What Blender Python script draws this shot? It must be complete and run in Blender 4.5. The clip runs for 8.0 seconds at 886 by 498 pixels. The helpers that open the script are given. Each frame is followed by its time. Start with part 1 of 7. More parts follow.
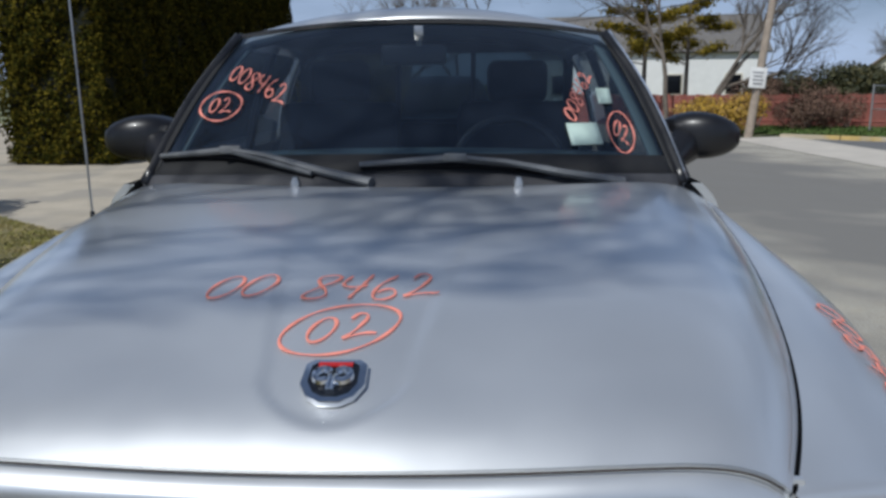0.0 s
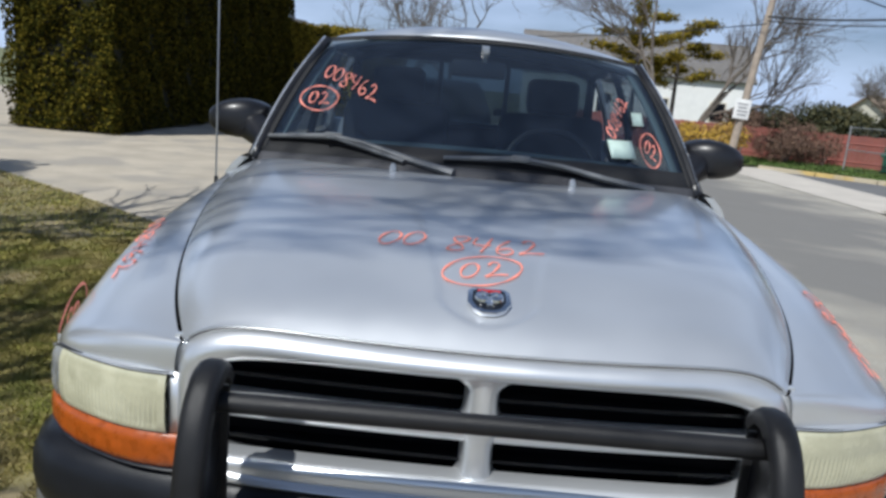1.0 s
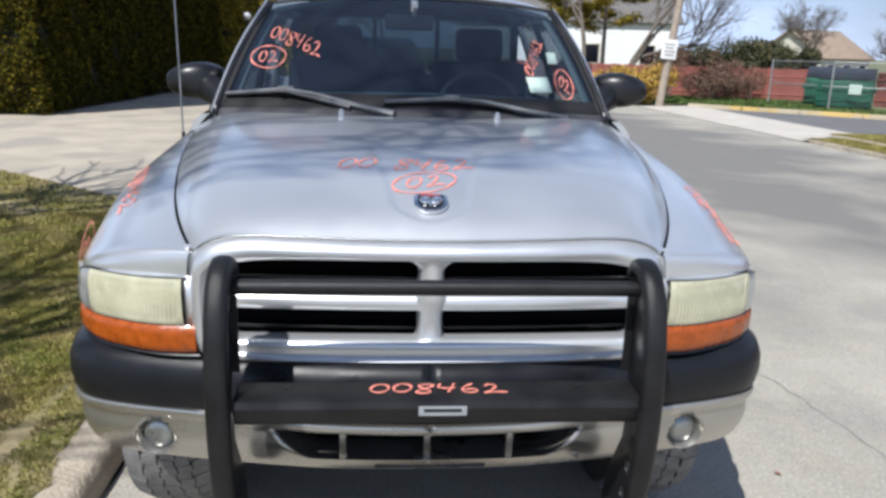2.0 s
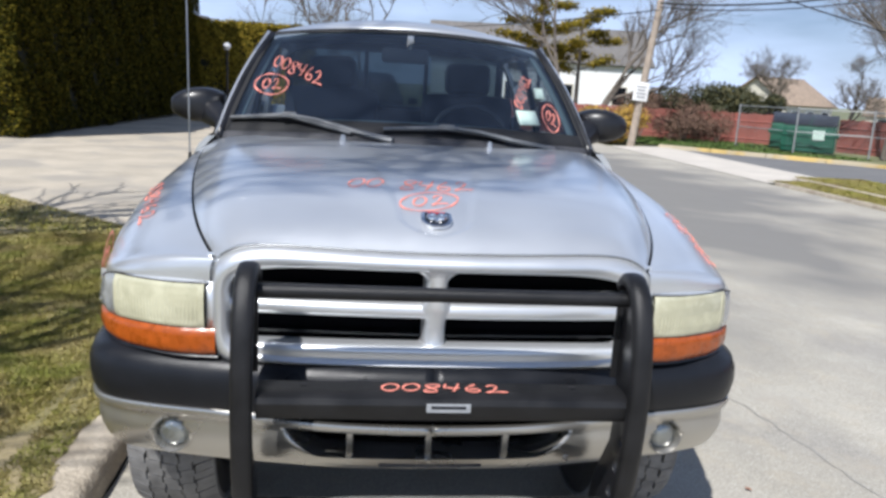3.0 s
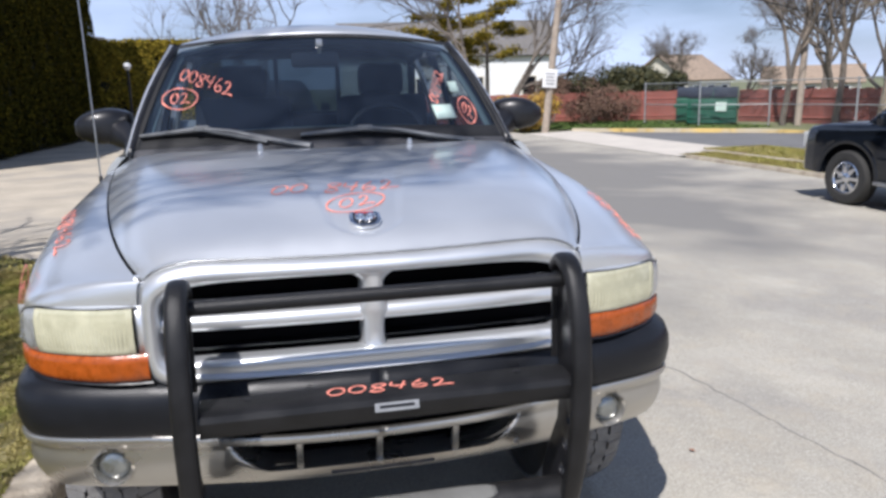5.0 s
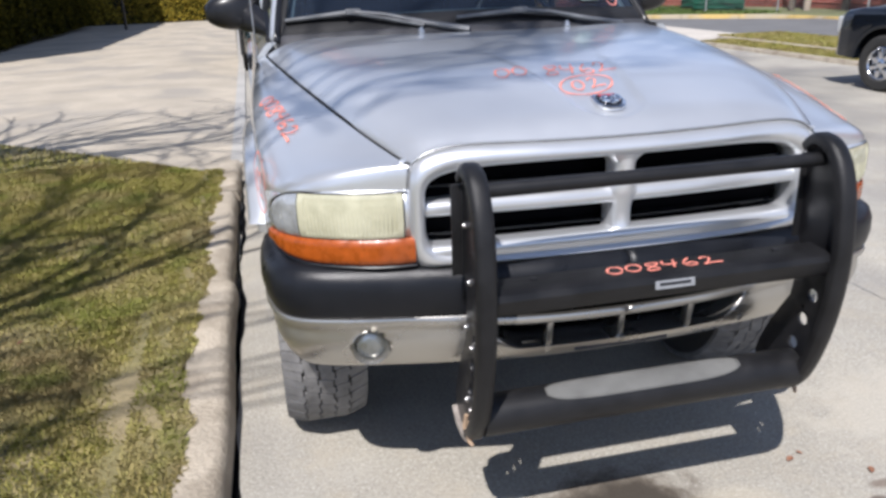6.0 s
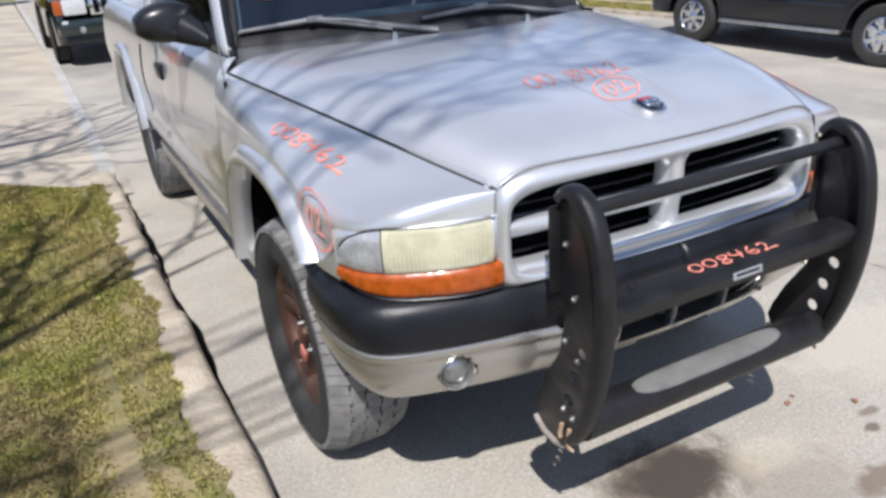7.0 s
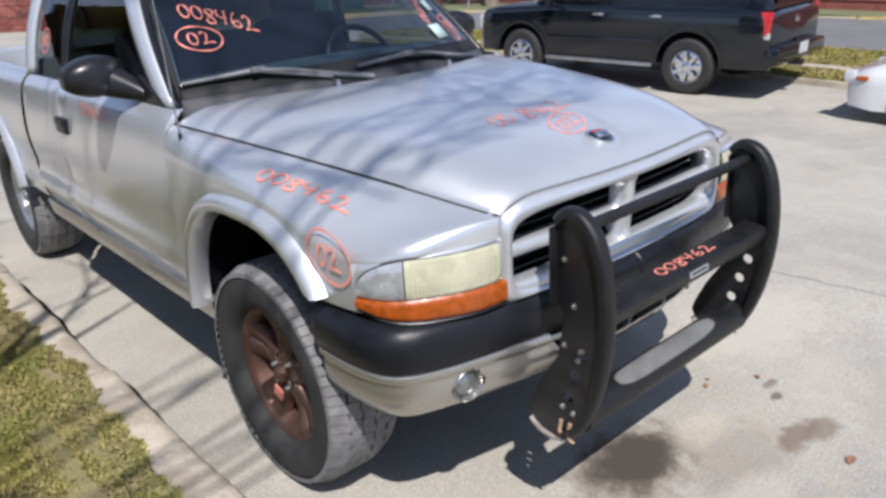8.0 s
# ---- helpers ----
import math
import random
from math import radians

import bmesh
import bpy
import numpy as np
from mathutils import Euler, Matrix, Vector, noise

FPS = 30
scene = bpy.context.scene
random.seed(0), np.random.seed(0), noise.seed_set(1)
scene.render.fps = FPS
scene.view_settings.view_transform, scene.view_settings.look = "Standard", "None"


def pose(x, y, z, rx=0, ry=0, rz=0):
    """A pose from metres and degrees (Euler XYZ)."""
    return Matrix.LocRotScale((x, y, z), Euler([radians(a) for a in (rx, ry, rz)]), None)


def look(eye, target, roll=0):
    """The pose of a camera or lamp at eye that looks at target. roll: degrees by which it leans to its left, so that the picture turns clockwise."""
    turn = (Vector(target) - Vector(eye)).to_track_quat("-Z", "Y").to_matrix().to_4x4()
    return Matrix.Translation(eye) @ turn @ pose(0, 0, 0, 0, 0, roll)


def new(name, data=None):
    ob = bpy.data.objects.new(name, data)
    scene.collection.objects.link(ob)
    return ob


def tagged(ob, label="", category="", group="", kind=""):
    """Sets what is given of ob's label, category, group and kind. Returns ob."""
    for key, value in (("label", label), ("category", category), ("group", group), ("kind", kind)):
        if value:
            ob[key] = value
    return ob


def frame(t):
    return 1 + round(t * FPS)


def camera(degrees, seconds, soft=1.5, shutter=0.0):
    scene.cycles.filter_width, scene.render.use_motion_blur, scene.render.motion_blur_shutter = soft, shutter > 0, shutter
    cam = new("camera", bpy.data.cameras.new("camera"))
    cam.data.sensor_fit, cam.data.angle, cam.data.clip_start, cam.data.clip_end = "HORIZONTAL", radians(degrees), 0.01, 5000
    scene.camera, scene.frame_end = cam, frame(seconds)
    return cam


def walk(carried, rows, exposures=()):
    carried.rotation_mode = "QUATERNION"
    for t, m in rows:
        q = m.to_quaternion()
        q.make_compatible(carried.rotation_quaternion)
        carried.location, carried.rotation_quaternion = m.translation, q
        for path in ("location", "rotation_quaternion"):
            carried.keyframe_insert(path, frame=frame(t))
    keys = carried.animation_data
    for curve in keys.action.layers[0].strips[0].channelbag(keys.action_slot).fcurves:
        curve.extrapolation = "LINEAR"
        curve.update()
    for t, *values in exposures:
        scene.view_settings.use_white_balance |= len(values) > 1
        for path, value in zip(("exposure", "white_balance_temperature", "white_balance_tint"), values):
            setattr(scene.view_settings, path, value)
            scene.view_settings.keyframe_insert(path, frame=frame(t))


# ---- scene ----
# ---- camera and walk ----
cam = camera(60.5, 8.0, soft=3.0)
PATH = [
    (0, (0.156, -0.658, 1.534), (0.131, 1.297, 1.111), -0.4),
    (0.5, (-0.045, -0.871, 1.548), (0.068, 1.067, 1.067), 0.8),
    (1, (-0.122, -1.131, 1.555), (-0.075, 0.825, 1.138), 5.1),
    (1.5, (-0.059, -1.404, 1.52), (-0.04, 0.517, 0.966), 1.5),
    (1.7, (-0.077, -1.464, 1.533), (0.021, 0.458, 0.987), 0.6),
    (2.8, (-0.272, -1.667, 1.51), (0.047, 0.263, 1.092), 4.2),
    (3, (-0.235, -1.683, 1.511), (0.028, 0.254, 1.09), 3.3),
    (3.5, (-0.197, -1.69, 1.516), (0.069, 0.255, 1.13), 1.6),
    (4, (-0.181, -1.697, 1.516), (0.12, 0.246, 1.152), 0.5),
    (4.2, (-0.163, -1.699, 1.522), (0.175, 0.238, 1.154), -1.1),
    (5.3, (-0.373, -1.654, 1.495), (0.204, 0.195, 0.999), -1.2),
    (5.5, (-0.521, -1.62, 1.507), (0.198, 0.133, 0.864), -2.7),
    (6, (-0.897, -1.545, 1.496), (-0.438, 0.276, 0.809), -1.8),
    (6.5, (-1.19, -1.343, 1.579), (-0.554, 0.39, 0.81), -4.7),
    (7, (-1.448, -1.26, 1.652), (-0.587, 0.363, 0.864), -3.9),
    (7.5, (-1.742, -1.299, 1.722), (-0.636, 0.138, 0.877), 0.3),
    (8, (-1.921, -1.148, 1.73), (-0.68, 0.242, 1.003), -3.6),
]
walk(cam, [(t, look(eye, target, roll)) for t, eye, target, roll in PATH],
     exposures=[(0.0, -0.50, 5550, 11), (0.5, -0.44, 5550, 11), (1.0, -0.07, 5600, 11), (1.5, 0.16, 5650, 13), (3.5, 0.36, 5650, 14), (5.5, 0.28, 5700, 17), (6.5, 0.40, 5700, 17), (8.0, 0.30, 5650, 17)])

# ---- world and sun ----
SUN = Vector((-0.22, -0.355, 0.555)).normalized()
world = bpy.data.worlds.new("sky")
scene.world = world
world.use_nodes = True
wn = world.node_tree
sky = wn.nodes.new("ShaderNodeTexSky")
sky.sky_type = "NISHITA"
sky.sun_disc = False
sky.sun_elevation = math.asin(SUN.z)
sky.sun_rotation = math.atan2(SUN.x, SUN.y)
sky.air_density, sky.dust_density, sky.ozone_density = 1.0, 0.3, 3.5
# thin spring clouds, and a pale haze that thickens towards the horizon
coord = wn.nodes.new("ShaderNodeTexCoord")
stretch = wn.nodes.new("ShaderNodeMapping")
stretch.inputs["Scale"].default_value = (1.0, 1.0, 4.5)
cloud = wn.nodes.new("ShaderNodeTexNoise")
cloud.inputs["Scale"].default_value = 2.6
cloud.inputs["Detail"].default_value = 7
ramp = wn.nodes.new("ShaderNodeValToRGB")
ramp.color_ramp.elements[0].position, ramp.color_ramp.elements[1].position = 0.32, 0.70
axes = wn.nodes.new("ShaderNodeSeparateXYZ")
height = wn.nodes.new("ShaderNodeMapRange")
height.inputs["From Min"].default_value, height.inputs["From Max"].default_value = 0.0, 0.28
height.inputs["To Min"].default_value, height.inputs["To Max"].default_value = 0.55, 0.0
haze = wn.nodes.new("ShaderNodeMix")
haze.data_type = "RGBA"
haze.inputs["B"].default_value = (9.0, 10.2, 12.4, 1)
mixc = wn.nodes.new("ShaderNodeMix")
mixc.data_type = "RGBA"
mixc.inputs["B"].default_value = (13.0, 14.9, 17.8, 1)
wn.links.new(coord.outputs["Generated"], stretch.inputs["Vector"])
wn.links.new(coord.outputs["Generated"], axes.inputs["Vector"])
wn.links.new(axes.outputs["Z"], height.inputs["Value"])
wn.links.new(height.outputs["Result"], haze.inputs["Factor"])
wn.links.new(stretch.outputs["Vector"], cloud.inputs["Vector"])
wn.links.new(cloud.outputs["Fac"], ramp.inputs["Fac"])
low = wn.nodes.new("ShaderNodeMapRange")
low.inputs["From Min"].default_value, low.inputs["From Max"].default_value = 0.40, 0.70
low.inputs["To Min"].default_value, low.inputs["To Max"].default_value = 1.0, 0.05
wn.links.new(axes.outputs["Z"], low.inputs["Value"])
cover = wn.nodes.new("ShaderNodeMath")
cover.operation = "MULTIPLY"
wn.links.new(ramp.outputs["Color"], cover.inputs[0])
wn.links.new(low.outputs["Result"], cover.inputs[1])
veil = wn.nodes.new("ShaderNodeMapRange")
veil.inputs["From Min"].default_value, veil.inputs["From Max"].default_value = 0.40, 0.70
veil.inputs["To Min"].default_value, veil.inputs["To Max"].default_value = 0.0, 0.10
wn.links.new(axes.outputs["Z"], veil.inputs["Value"])
both_clouds = wn.nodes.new("ShaderNodeMath")
wn.links.new(cover.outputs["Value"], both_clouds.inputs[0])
wn.links.new(veil.outputs["Result"], both_clouds.inputs[1])
wn.links.new(both_clouds.outputs["Value"], mixc.inputs["Factor"])
wn.links.new(sky.outputs["Color"], haze.inputs["A"])
wn.links.new(haze.outputs["Result"], mixc.inputs["A"])
wn.links.new(mixc.outputs["Result"], wn.nodes["Background"].inputs["Color"])
wn.nodes["Background"].inputs["Strength"].default_value = 0.052
sun = new("sun", bpy.data.lights.new("sun", "SUN"))
sun.data.energy, sun.data.angle, sun.data.color = 5.0, radians(0.56), (1.0, 0.92, 0.765)
sun.matrix_world = look(SUN * 50, (0, 0, 0))

# ---- materials ----
def material(name, base, rough=0.6, metal=0.0, var=0.25, scale=8.0, fine=90.0, bump=0.1, coat=0.0, other=None,
             patch=0.0, rnd=0.0, spec=0.5, detail=6, mid=0.0, grain=None):
    """A surface with two scales of colour variation, grain in the bump and uneven gloss. other: a second colour in patches."""
    m = bpy.data.materials.new(name)
    m.use_nodes = True
    nt = m.node_tree
    b = nt.nodes["Principled BSDF"]
    b.inputs["Roughness"].default_value, b.inputs["Metallic"].default_value = rough, metal
    b.inputs["Coat Weight"].default_value, b.inputs["Coat Roughness"].default_value = coat, 0.06
    b.inputs["Specular IOR Level"].default_value = spec
    co = nt.nodes.new("ShaderNodeTexCoord").outputs["Object"]

    def noise_tex(s, d=detail):
        n = nt.nodes.new("ShaderNodeTexNoise")
        n.inputs["Scale"].default_value, n.inputs["Detail"].default_value = s, d
        nt.links.new(co, n.inputs["Vector"])
        return n.outputs["Fac"]

    def mix(fac, a, c, kind="MIX"):
        x = nt.nodes.new("ShaderNodeMix")
        x.data_type, x.blend_type = "RGBA", kind
        for sock, v in (("Factor", fac), ("A", a), ("B", c)):
            if isinstance(v, (int, float)):
                x.inputs[sock].default_value = v
            elif isinstance(v, tuple):
                x.inputs[sock].default_value = (*v, 1)
            else:
                nt.links.new(v, x.inputs[sock])
        return x.outputs["Result"]

    def span(fac, lo, hi, a, c):
        r = nt.nodes.new("ShaderNodeMapRange")
        r.inputs["From Min"].default_value, r.inputs["From Max"].default_value = lo, hi
        r.inputs["To Min"].default_value, r.inputs["To Max"].default_value = a, c
        nt.links.new(fac, r.inputs["Value"])
        return r.outputs["Result"]

    big, small = noise_tex(scale), noise_tex(fine, 3)
    col = mix(span(big, 0.3, 0.7, 0, 1), tuple(v * (1 - var) for v in base), tuple(min(v * (1 + var), 1) for v in base))
    if other:
        col = mix(span(noise_tex(scale * 0.6), 0.52 - patch * 0.3, 0.62 - patch * 0.3, 0, 1), col, other)
    if mid:
        col = mix(span(noise_tex(mid), 0.35, 0.65, 0, 0.16), col, tuple(v * 0.66 for v in base))
    col = mix(span(small, 0.3, 0.7, 0, var * 0.8 if grain is None else grain), col, tuple(v * 0.45 for v in base))
    if rnd:
        oi = nt.nodes.new("ShaderNodeObjectInfo").outputs["Random"]
        col = mix(span(oi, 0, 1, 0, rnd), col, tuple(v * 0.5 for v in base))
    nt.links.new(col, b.inputs["Base Color"])
    nt.links.new(span(big, 0.3, 0.7, max(rough - 0.08, 0.02), min(rough + 0.08, 1)), b.inputs["Roughness"])
    if bump:
        bp = nt.nodes.new("ShaderNodeBump")
        bp.inputs["Strength"].default_value, bp.inputs["Distance"].default_value = bump, 0.02
        nt.links.new(small, bp.inputs["Height"])
        nt.links.new(bp.outputs["Normal"], b.inputs["Normal"])
    return m


def island(m, base, a, c, amount=1.0):
    """Colour by island between a and c, for joined leaves and blades."""
    nt = m.node_tree
    b = nt.nodes["Principled BSDF"]
    g = nt.nodes.new("ShaderNodeNewGeometry").outputs["Random Per Island"]
    r = nt.nodes.new("ShaderNodeValToRGB")
    r.color_ramp.elements[0].color, r.color_ramp.elements[1].color = (*a, 1), (*c, 1)
    e = r.color_ramp.elements.new(0.5)
    e.color = (*base, 1)
    nt.links.new(g, r.inputs["Fac"])
    nt.links.new(r.outputs["Color"], b.inputs["Base Color"])
    return m


def glass(name, tint, rough=0.0, ior=1.5, dust_sky_film=0.0):
    """A thin pane: tinted see-through with a mirror gloss that grows at grazing angles."""
    m = bpy.data.materials.new(name)
    m.use_nodes = True
    nt = m.node_tree
    nt.nodes.remove(nt.nodes["Principled BSDF"])
    t, g = nt.nodes.new("ShaderNodeBsdfTransparent"), nt.nodes.new("ShaderNodeBsdfGlossy")
    t.inputs["Color"].default_value = (*tint, 1)
    g.inputs["Roughness"].default_value = rough
    # reflection rises from f0 face-on to a full mirror at grazing angles, alike from both sides
    f0 = ((ior - 1) / (ior + 1)) ** 2
    w, x = nt.nodes.new("ShaderNodeLayerWeight"), nt.nodes.new("ShaderNodeMixShader")
    w.inputs["Blend"].default_value = 0.5
    p, q = nt.nodes.new("ShaderNodeMath"), nt.nodes.new("ShaderNodeMath")
    p.operation, q.operation = "POWER", "MULTIPLY_ADD"
    p.inputs[1].default_value = 5.0
    q.inputs[1].default_value, q.inputs[2].default_value = 1 - f0, f0
    nt.links.new(w.outputs["Facing"], p.inputs[0])
    nt.links.new(p.outputs["Value"], q.inputs[0])
    nt.links.new(q.outputs["Value"], x.inputs["Fac"])
    nt.links.new(t.outputs["BSDF"], x.inputs[1])
    nt.links.new(g.outputs["BSDF"], x.inputs[2])
    out = x.outputs["Shader"]
    # bluish film: thin dust, with the sky's reflection put in its colour
    if dust_sky_film:
        d, y = nt.nodes.new("ShaderNodeBsdfDiffuse"), nt.nodes.new("ShaderNodeMixShader")
        d.inputs["Color"].default_value = (0.34, 0.47, 0.74, 1)
        y.inputs["Fac"].default_value = dust_sky_film
        nt.links.new(out, y.inputs[1])
        nt.links.new(d.outputs["BSDF"], y.inputs[2])
        out = y.outputs["Shader"]
    nt.links.new(out, nt.nodes["Material Output"].inputs["Surface"])
    return m


def patchy(m, straw, scale, lo, hi, amount):
    """Dry patches of straw colour over a blade material."""
    nt = m.node_tree
    bs = nt.nodes["Principled BSDF"].inputs["Base Color"]
    n = nt.nodes.new("ShaderNodeTexNoise")
    n.inputs["Scale"].default_value, n.inputs["Detail"].default_value = scale, 5
    nt.links.new(nt.nodes.new("ShaderNodeTexCoord").outputs["Object"], n.inputs["Vector"])
    r = nt.nodes.new("ShaderNodeMapRange")
    for k, v in zip(("From Min", "From Max", "To Min", "To Max"), (lo, hi, 0, amount)):
        r.inputs[k].default_value = v
    x = nt.nodes.new("ShaderNodeMix")
    x.data_type = "RGBA"
    x.inputs["B"].default_value = (*straw, 1)
    nt.links.new(n.outputs["Fac"], r.inputs["Value"])
    nt.links.new(r.outputs["Result"], x.inputs["Factor"])
    nt.links.new(bs.links[0].from_socket, x.inputs["A"])
    nt.links.new(x.outputs["Result"], bs)


M = {}
M["silver"] = material("silver_paint", (0.66, 0.676, 0.692), 0.37, 0.66, 0.04, 3, 900, 0.01, coat=1.0)
M["silver"].node_tree.nodes["Principled BSDF"].inputs["Coat Roughness"].default_value = 0.13
M["champagne"] = material("lower_silver_paint", (0.46, 0.445, 0.41), 0.30, 0.84, 0.08, 4, 700, 0.02, coat=0.3)
M["plastic"] = material("dark_grey_plastic", (0.010, 0.011, 0.014), 0.33, 0, 0.2, 10, 400, 0.08, spec=0.28)
M["black"] = material("black_paint", (0.012, 0.012, 0.014), 0.35, 0, 0.2, 10, 300, 0.05)
M["gloss_black"] = material("gloss_black", (0.008, 0.009, 0.012), 0.12, 0, 0.2, 8, 200, 0.0, coat=0.1)
M["guard"] = material("powder_coat", (0.012, 0.012, 0.013), 0.42, 0, 0.35, 14, 500, 0.15, spec=0.32)
M["cowl"] = material("faded_cowl_plastic", (0.055, 0.055, 0.06), 0.65, 0, 0.3, 8, 300, 0.1)
M["wiper_grey"] = material("faded_wiper_paint", (0.15, 0.155, 0.16), 0.5, 0, 0.25, 12, 300, 0.08)
# near-black and dull: the shade inside hollows and gaps is put in this colour
M["shade_black"] = material("cavity_shade", (0.004, 0.004, 0.005), 0.9, 0, 0.2, 5, 60, 0.0, spec=0.05)
M["chrome"] = material("chrome", (0.75, 0.76, 0.78), 0.08, 1.0, 0.05, 10, 200, 0.0)
M["steel"] = material("zinc_steel", (0.5, 0.5, 0.5), 0.35, 1.0, 0.2, 10, 200, 0.05)
M["tyre"] = material("tyre_rubber", (0.028, 0.027, 0.025), 0.8, 0, 0.3, 14, 200, 0.25)
M["tread"] = material("dusty_tread_rubber", (0.19, 0.186, 0.18), 0.92, 0, 0.3, 20, 200, 0.3)
M["bronze"] = material("rusty_bronze_rim", (0.17, 0.105, 0.078), 0.42, 0.7, 0.3, 12, 200, 0.2, other=(0.13, 0.068, 0.046), patch=0.2)
M["rim"] = material("dull_alloy_rim", (0.42, 0.42, 0.42), 0.4, 0.8, 0.2, 12, 200, 0.1)
M["lens"] = material("yellowed_lens", (0.48, 0.465, 0.325), 0.25, 0, 0.12, 14, 120, 0.04, coat=0.6, other=(0.56, 0.545, 0.39), patch=0.1)
M["clear_lens"] = material("clear_lens", (0.62, 0.63, 0.62), 0.18, 0.25, 0.15, 30, 160, 0.1, coat=0.7)
M["corner_lens"] = material("clear_corner_lens", (0.52, 0.54, 0.56), 0.20, 0.45, 0.25, 30, 160, 0.15, coat=0.8)
M["amber"] = material("amber_lens", (0.34, 0.070, 0.004), 0.30, 0, 0.25, 45, 260, 0.08, coat=0.2)
M["fog"] = material("fog_lamp_glass", (0.30, 0.315, 0.305), 0.10, 0.75, 0.2, 30, 120, 0.2, coat=0.8)
M["marker"] = material("orange_paint_marker", (0.80, 0.27, 0.20), 0.7, 0, 0.15, 30, 300, 0.05)
M["sticker"] = material("grey_sticker", (0.55, 0.56, 0.57), 0.4, 0, 0.08, 10, 200, 0.0)
M["pale_sticker"] = material("pale_green_sticker", (0.55, 0.68, 0.6), 0.5, 0, 0.1, 20, 200, 0.0)
M["red"] = material("red_enamel", (0.4, 0.02, 0.02), 0.3, 0, 0.1, 10, 200, 0.0)
M["windshield"] = glass("windshield_glass", (0.52, 0.60, 0.66), 0.0, 1.8, 0.020)
M["frit"] = material("matt_black_ceramic", (0.010, 0.010, 0.011), 0.75, 0, 0.2, 10, 300, 0.05)
M["gap_rust"] = material("dark_gap", (0.035, 0.024, 0.017), 0.9, 0, 0.4, 20, 200, 0.1)
M["rear_glass"] = glass("rear_window_glass", (0.28, 0.32, 0.33))
M["side_glass"] = glass("dark_side_glass", (0.40, 0.42, 0.43))
M["trim_grey"] = material("grey_pillar_trim", (0.17, 0.20, 0.195), 0.7, 0, 0.1, 6, 200, 0.05)
M["dash"] = material("dashboard_vinyl", (0.075, 0.10, 0.105), 0.6, 0, 0.15, 6, 300, 0.1)
M["cloth"] = material("seat_cloth", (0.018, 0.021, 0.028), 0.9, 0, 0.2, 20, 400, 0.2)
M["road"] = material("worn_concrete_road", (0.45, 0.42, 0.352), 0.92, 0, 0.16, 0.9, 75, 0.25, other=(0.35, 0.33, 0.29), patch=0.02, detail=14, mid=7.0, grain=0.55)


def stained(m, spots):
    """Speckled aggregate and blurred oil stains, each with its own place, size and colour."""
    nt = m.node_tree
    bs = nt.nodes["Principled BSDF"].inputs["Base Color"]
    col = bs.links[0].from_socket
    co = nt.nodes.new("ShaderNodeTexCoord").outputs["Object"]

    def tex(scale, detail=3, rough=0.6):
        n = nt.nodes.new("ShaderNodeTexNoise")
        n.inputs["Scale"].default_value, n.inputs["Detail"].default_value, n.inputs["Roughness"].default_value = scale, detail, rough
        nt.links.new(co, n.inputs["Vector"])
        return n.outputs["Fac"]

    def ranged(v, a, c, lo, hi):
        r = nt.nodes.new("ShaderNodeMapRange")
        for k, val in zip(("From Min", "From Max", "To Min", "To Max"), (a, c, lo, hi)):
            r.inputs[k].default_value = val
        nt.links.new(v, r.inputs["Value"])
        return r.outputs["Result"]

    def blend(fac, c):
        x = nt.nodes.new("ShaderNodeMix")
        x.data_type = "RGBA"
        nt.links.new(fac, x.inputs["Factor"])
        nt.links.new(col, x.inputs["A"])
        x.inputs["B"].default_value = (*c, 1)
        return x.outputs["Result"]

    col = blend(ranged(tex(170, 2), 0.54, 0.66, 0, 0.60), (0.13, 0.122, 0.108))
    col = blend(ranged(tex(120, 2), 0.57, 0.68, 0, 0.48), (0.70, 0.67, 0.61))
    col = blend(ranged(tex(5.5, 6, 0.7), 0.50, 0.66, 0, 0.40), (0.42, 0.365, 0.275))
    col = blend(ranged(tex(1.7, 5, 0.6), 0.54, 0.68, 0, 0.35), (0.33, 0.31, 0.275))
    col = blend(ranged(tex(28, 4, 0.7), 0.52, 0.70, 0, 0.16), (0.24, 0.22, 0.185))
    col = blend(ranged(tex(3.2, 8, 0.65), 0.50, 0.68, 0, 0.22), (0.50, 0.48, 0.42))
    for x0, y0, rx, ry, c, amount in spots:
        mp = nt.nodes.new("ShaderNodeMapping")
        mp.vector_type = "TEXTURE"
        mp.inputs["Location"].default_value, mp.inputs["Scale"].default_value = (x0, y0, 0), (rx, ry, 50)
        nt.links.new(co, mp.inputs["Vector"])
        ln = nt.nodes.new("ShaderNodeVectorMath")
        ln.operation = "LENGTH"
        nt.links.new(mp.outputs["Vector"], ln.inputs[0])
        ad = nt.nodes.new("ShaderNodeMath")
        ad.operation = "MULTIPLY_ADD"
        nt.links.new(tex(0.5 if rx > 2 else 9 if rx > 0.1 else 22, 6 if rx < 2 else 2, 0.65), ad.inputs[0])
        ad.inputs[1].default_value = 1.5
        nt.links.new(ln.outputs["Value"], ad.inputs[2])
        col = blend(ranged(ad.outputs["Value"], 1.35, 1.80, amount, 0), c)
    nt.links.new(col, bs)


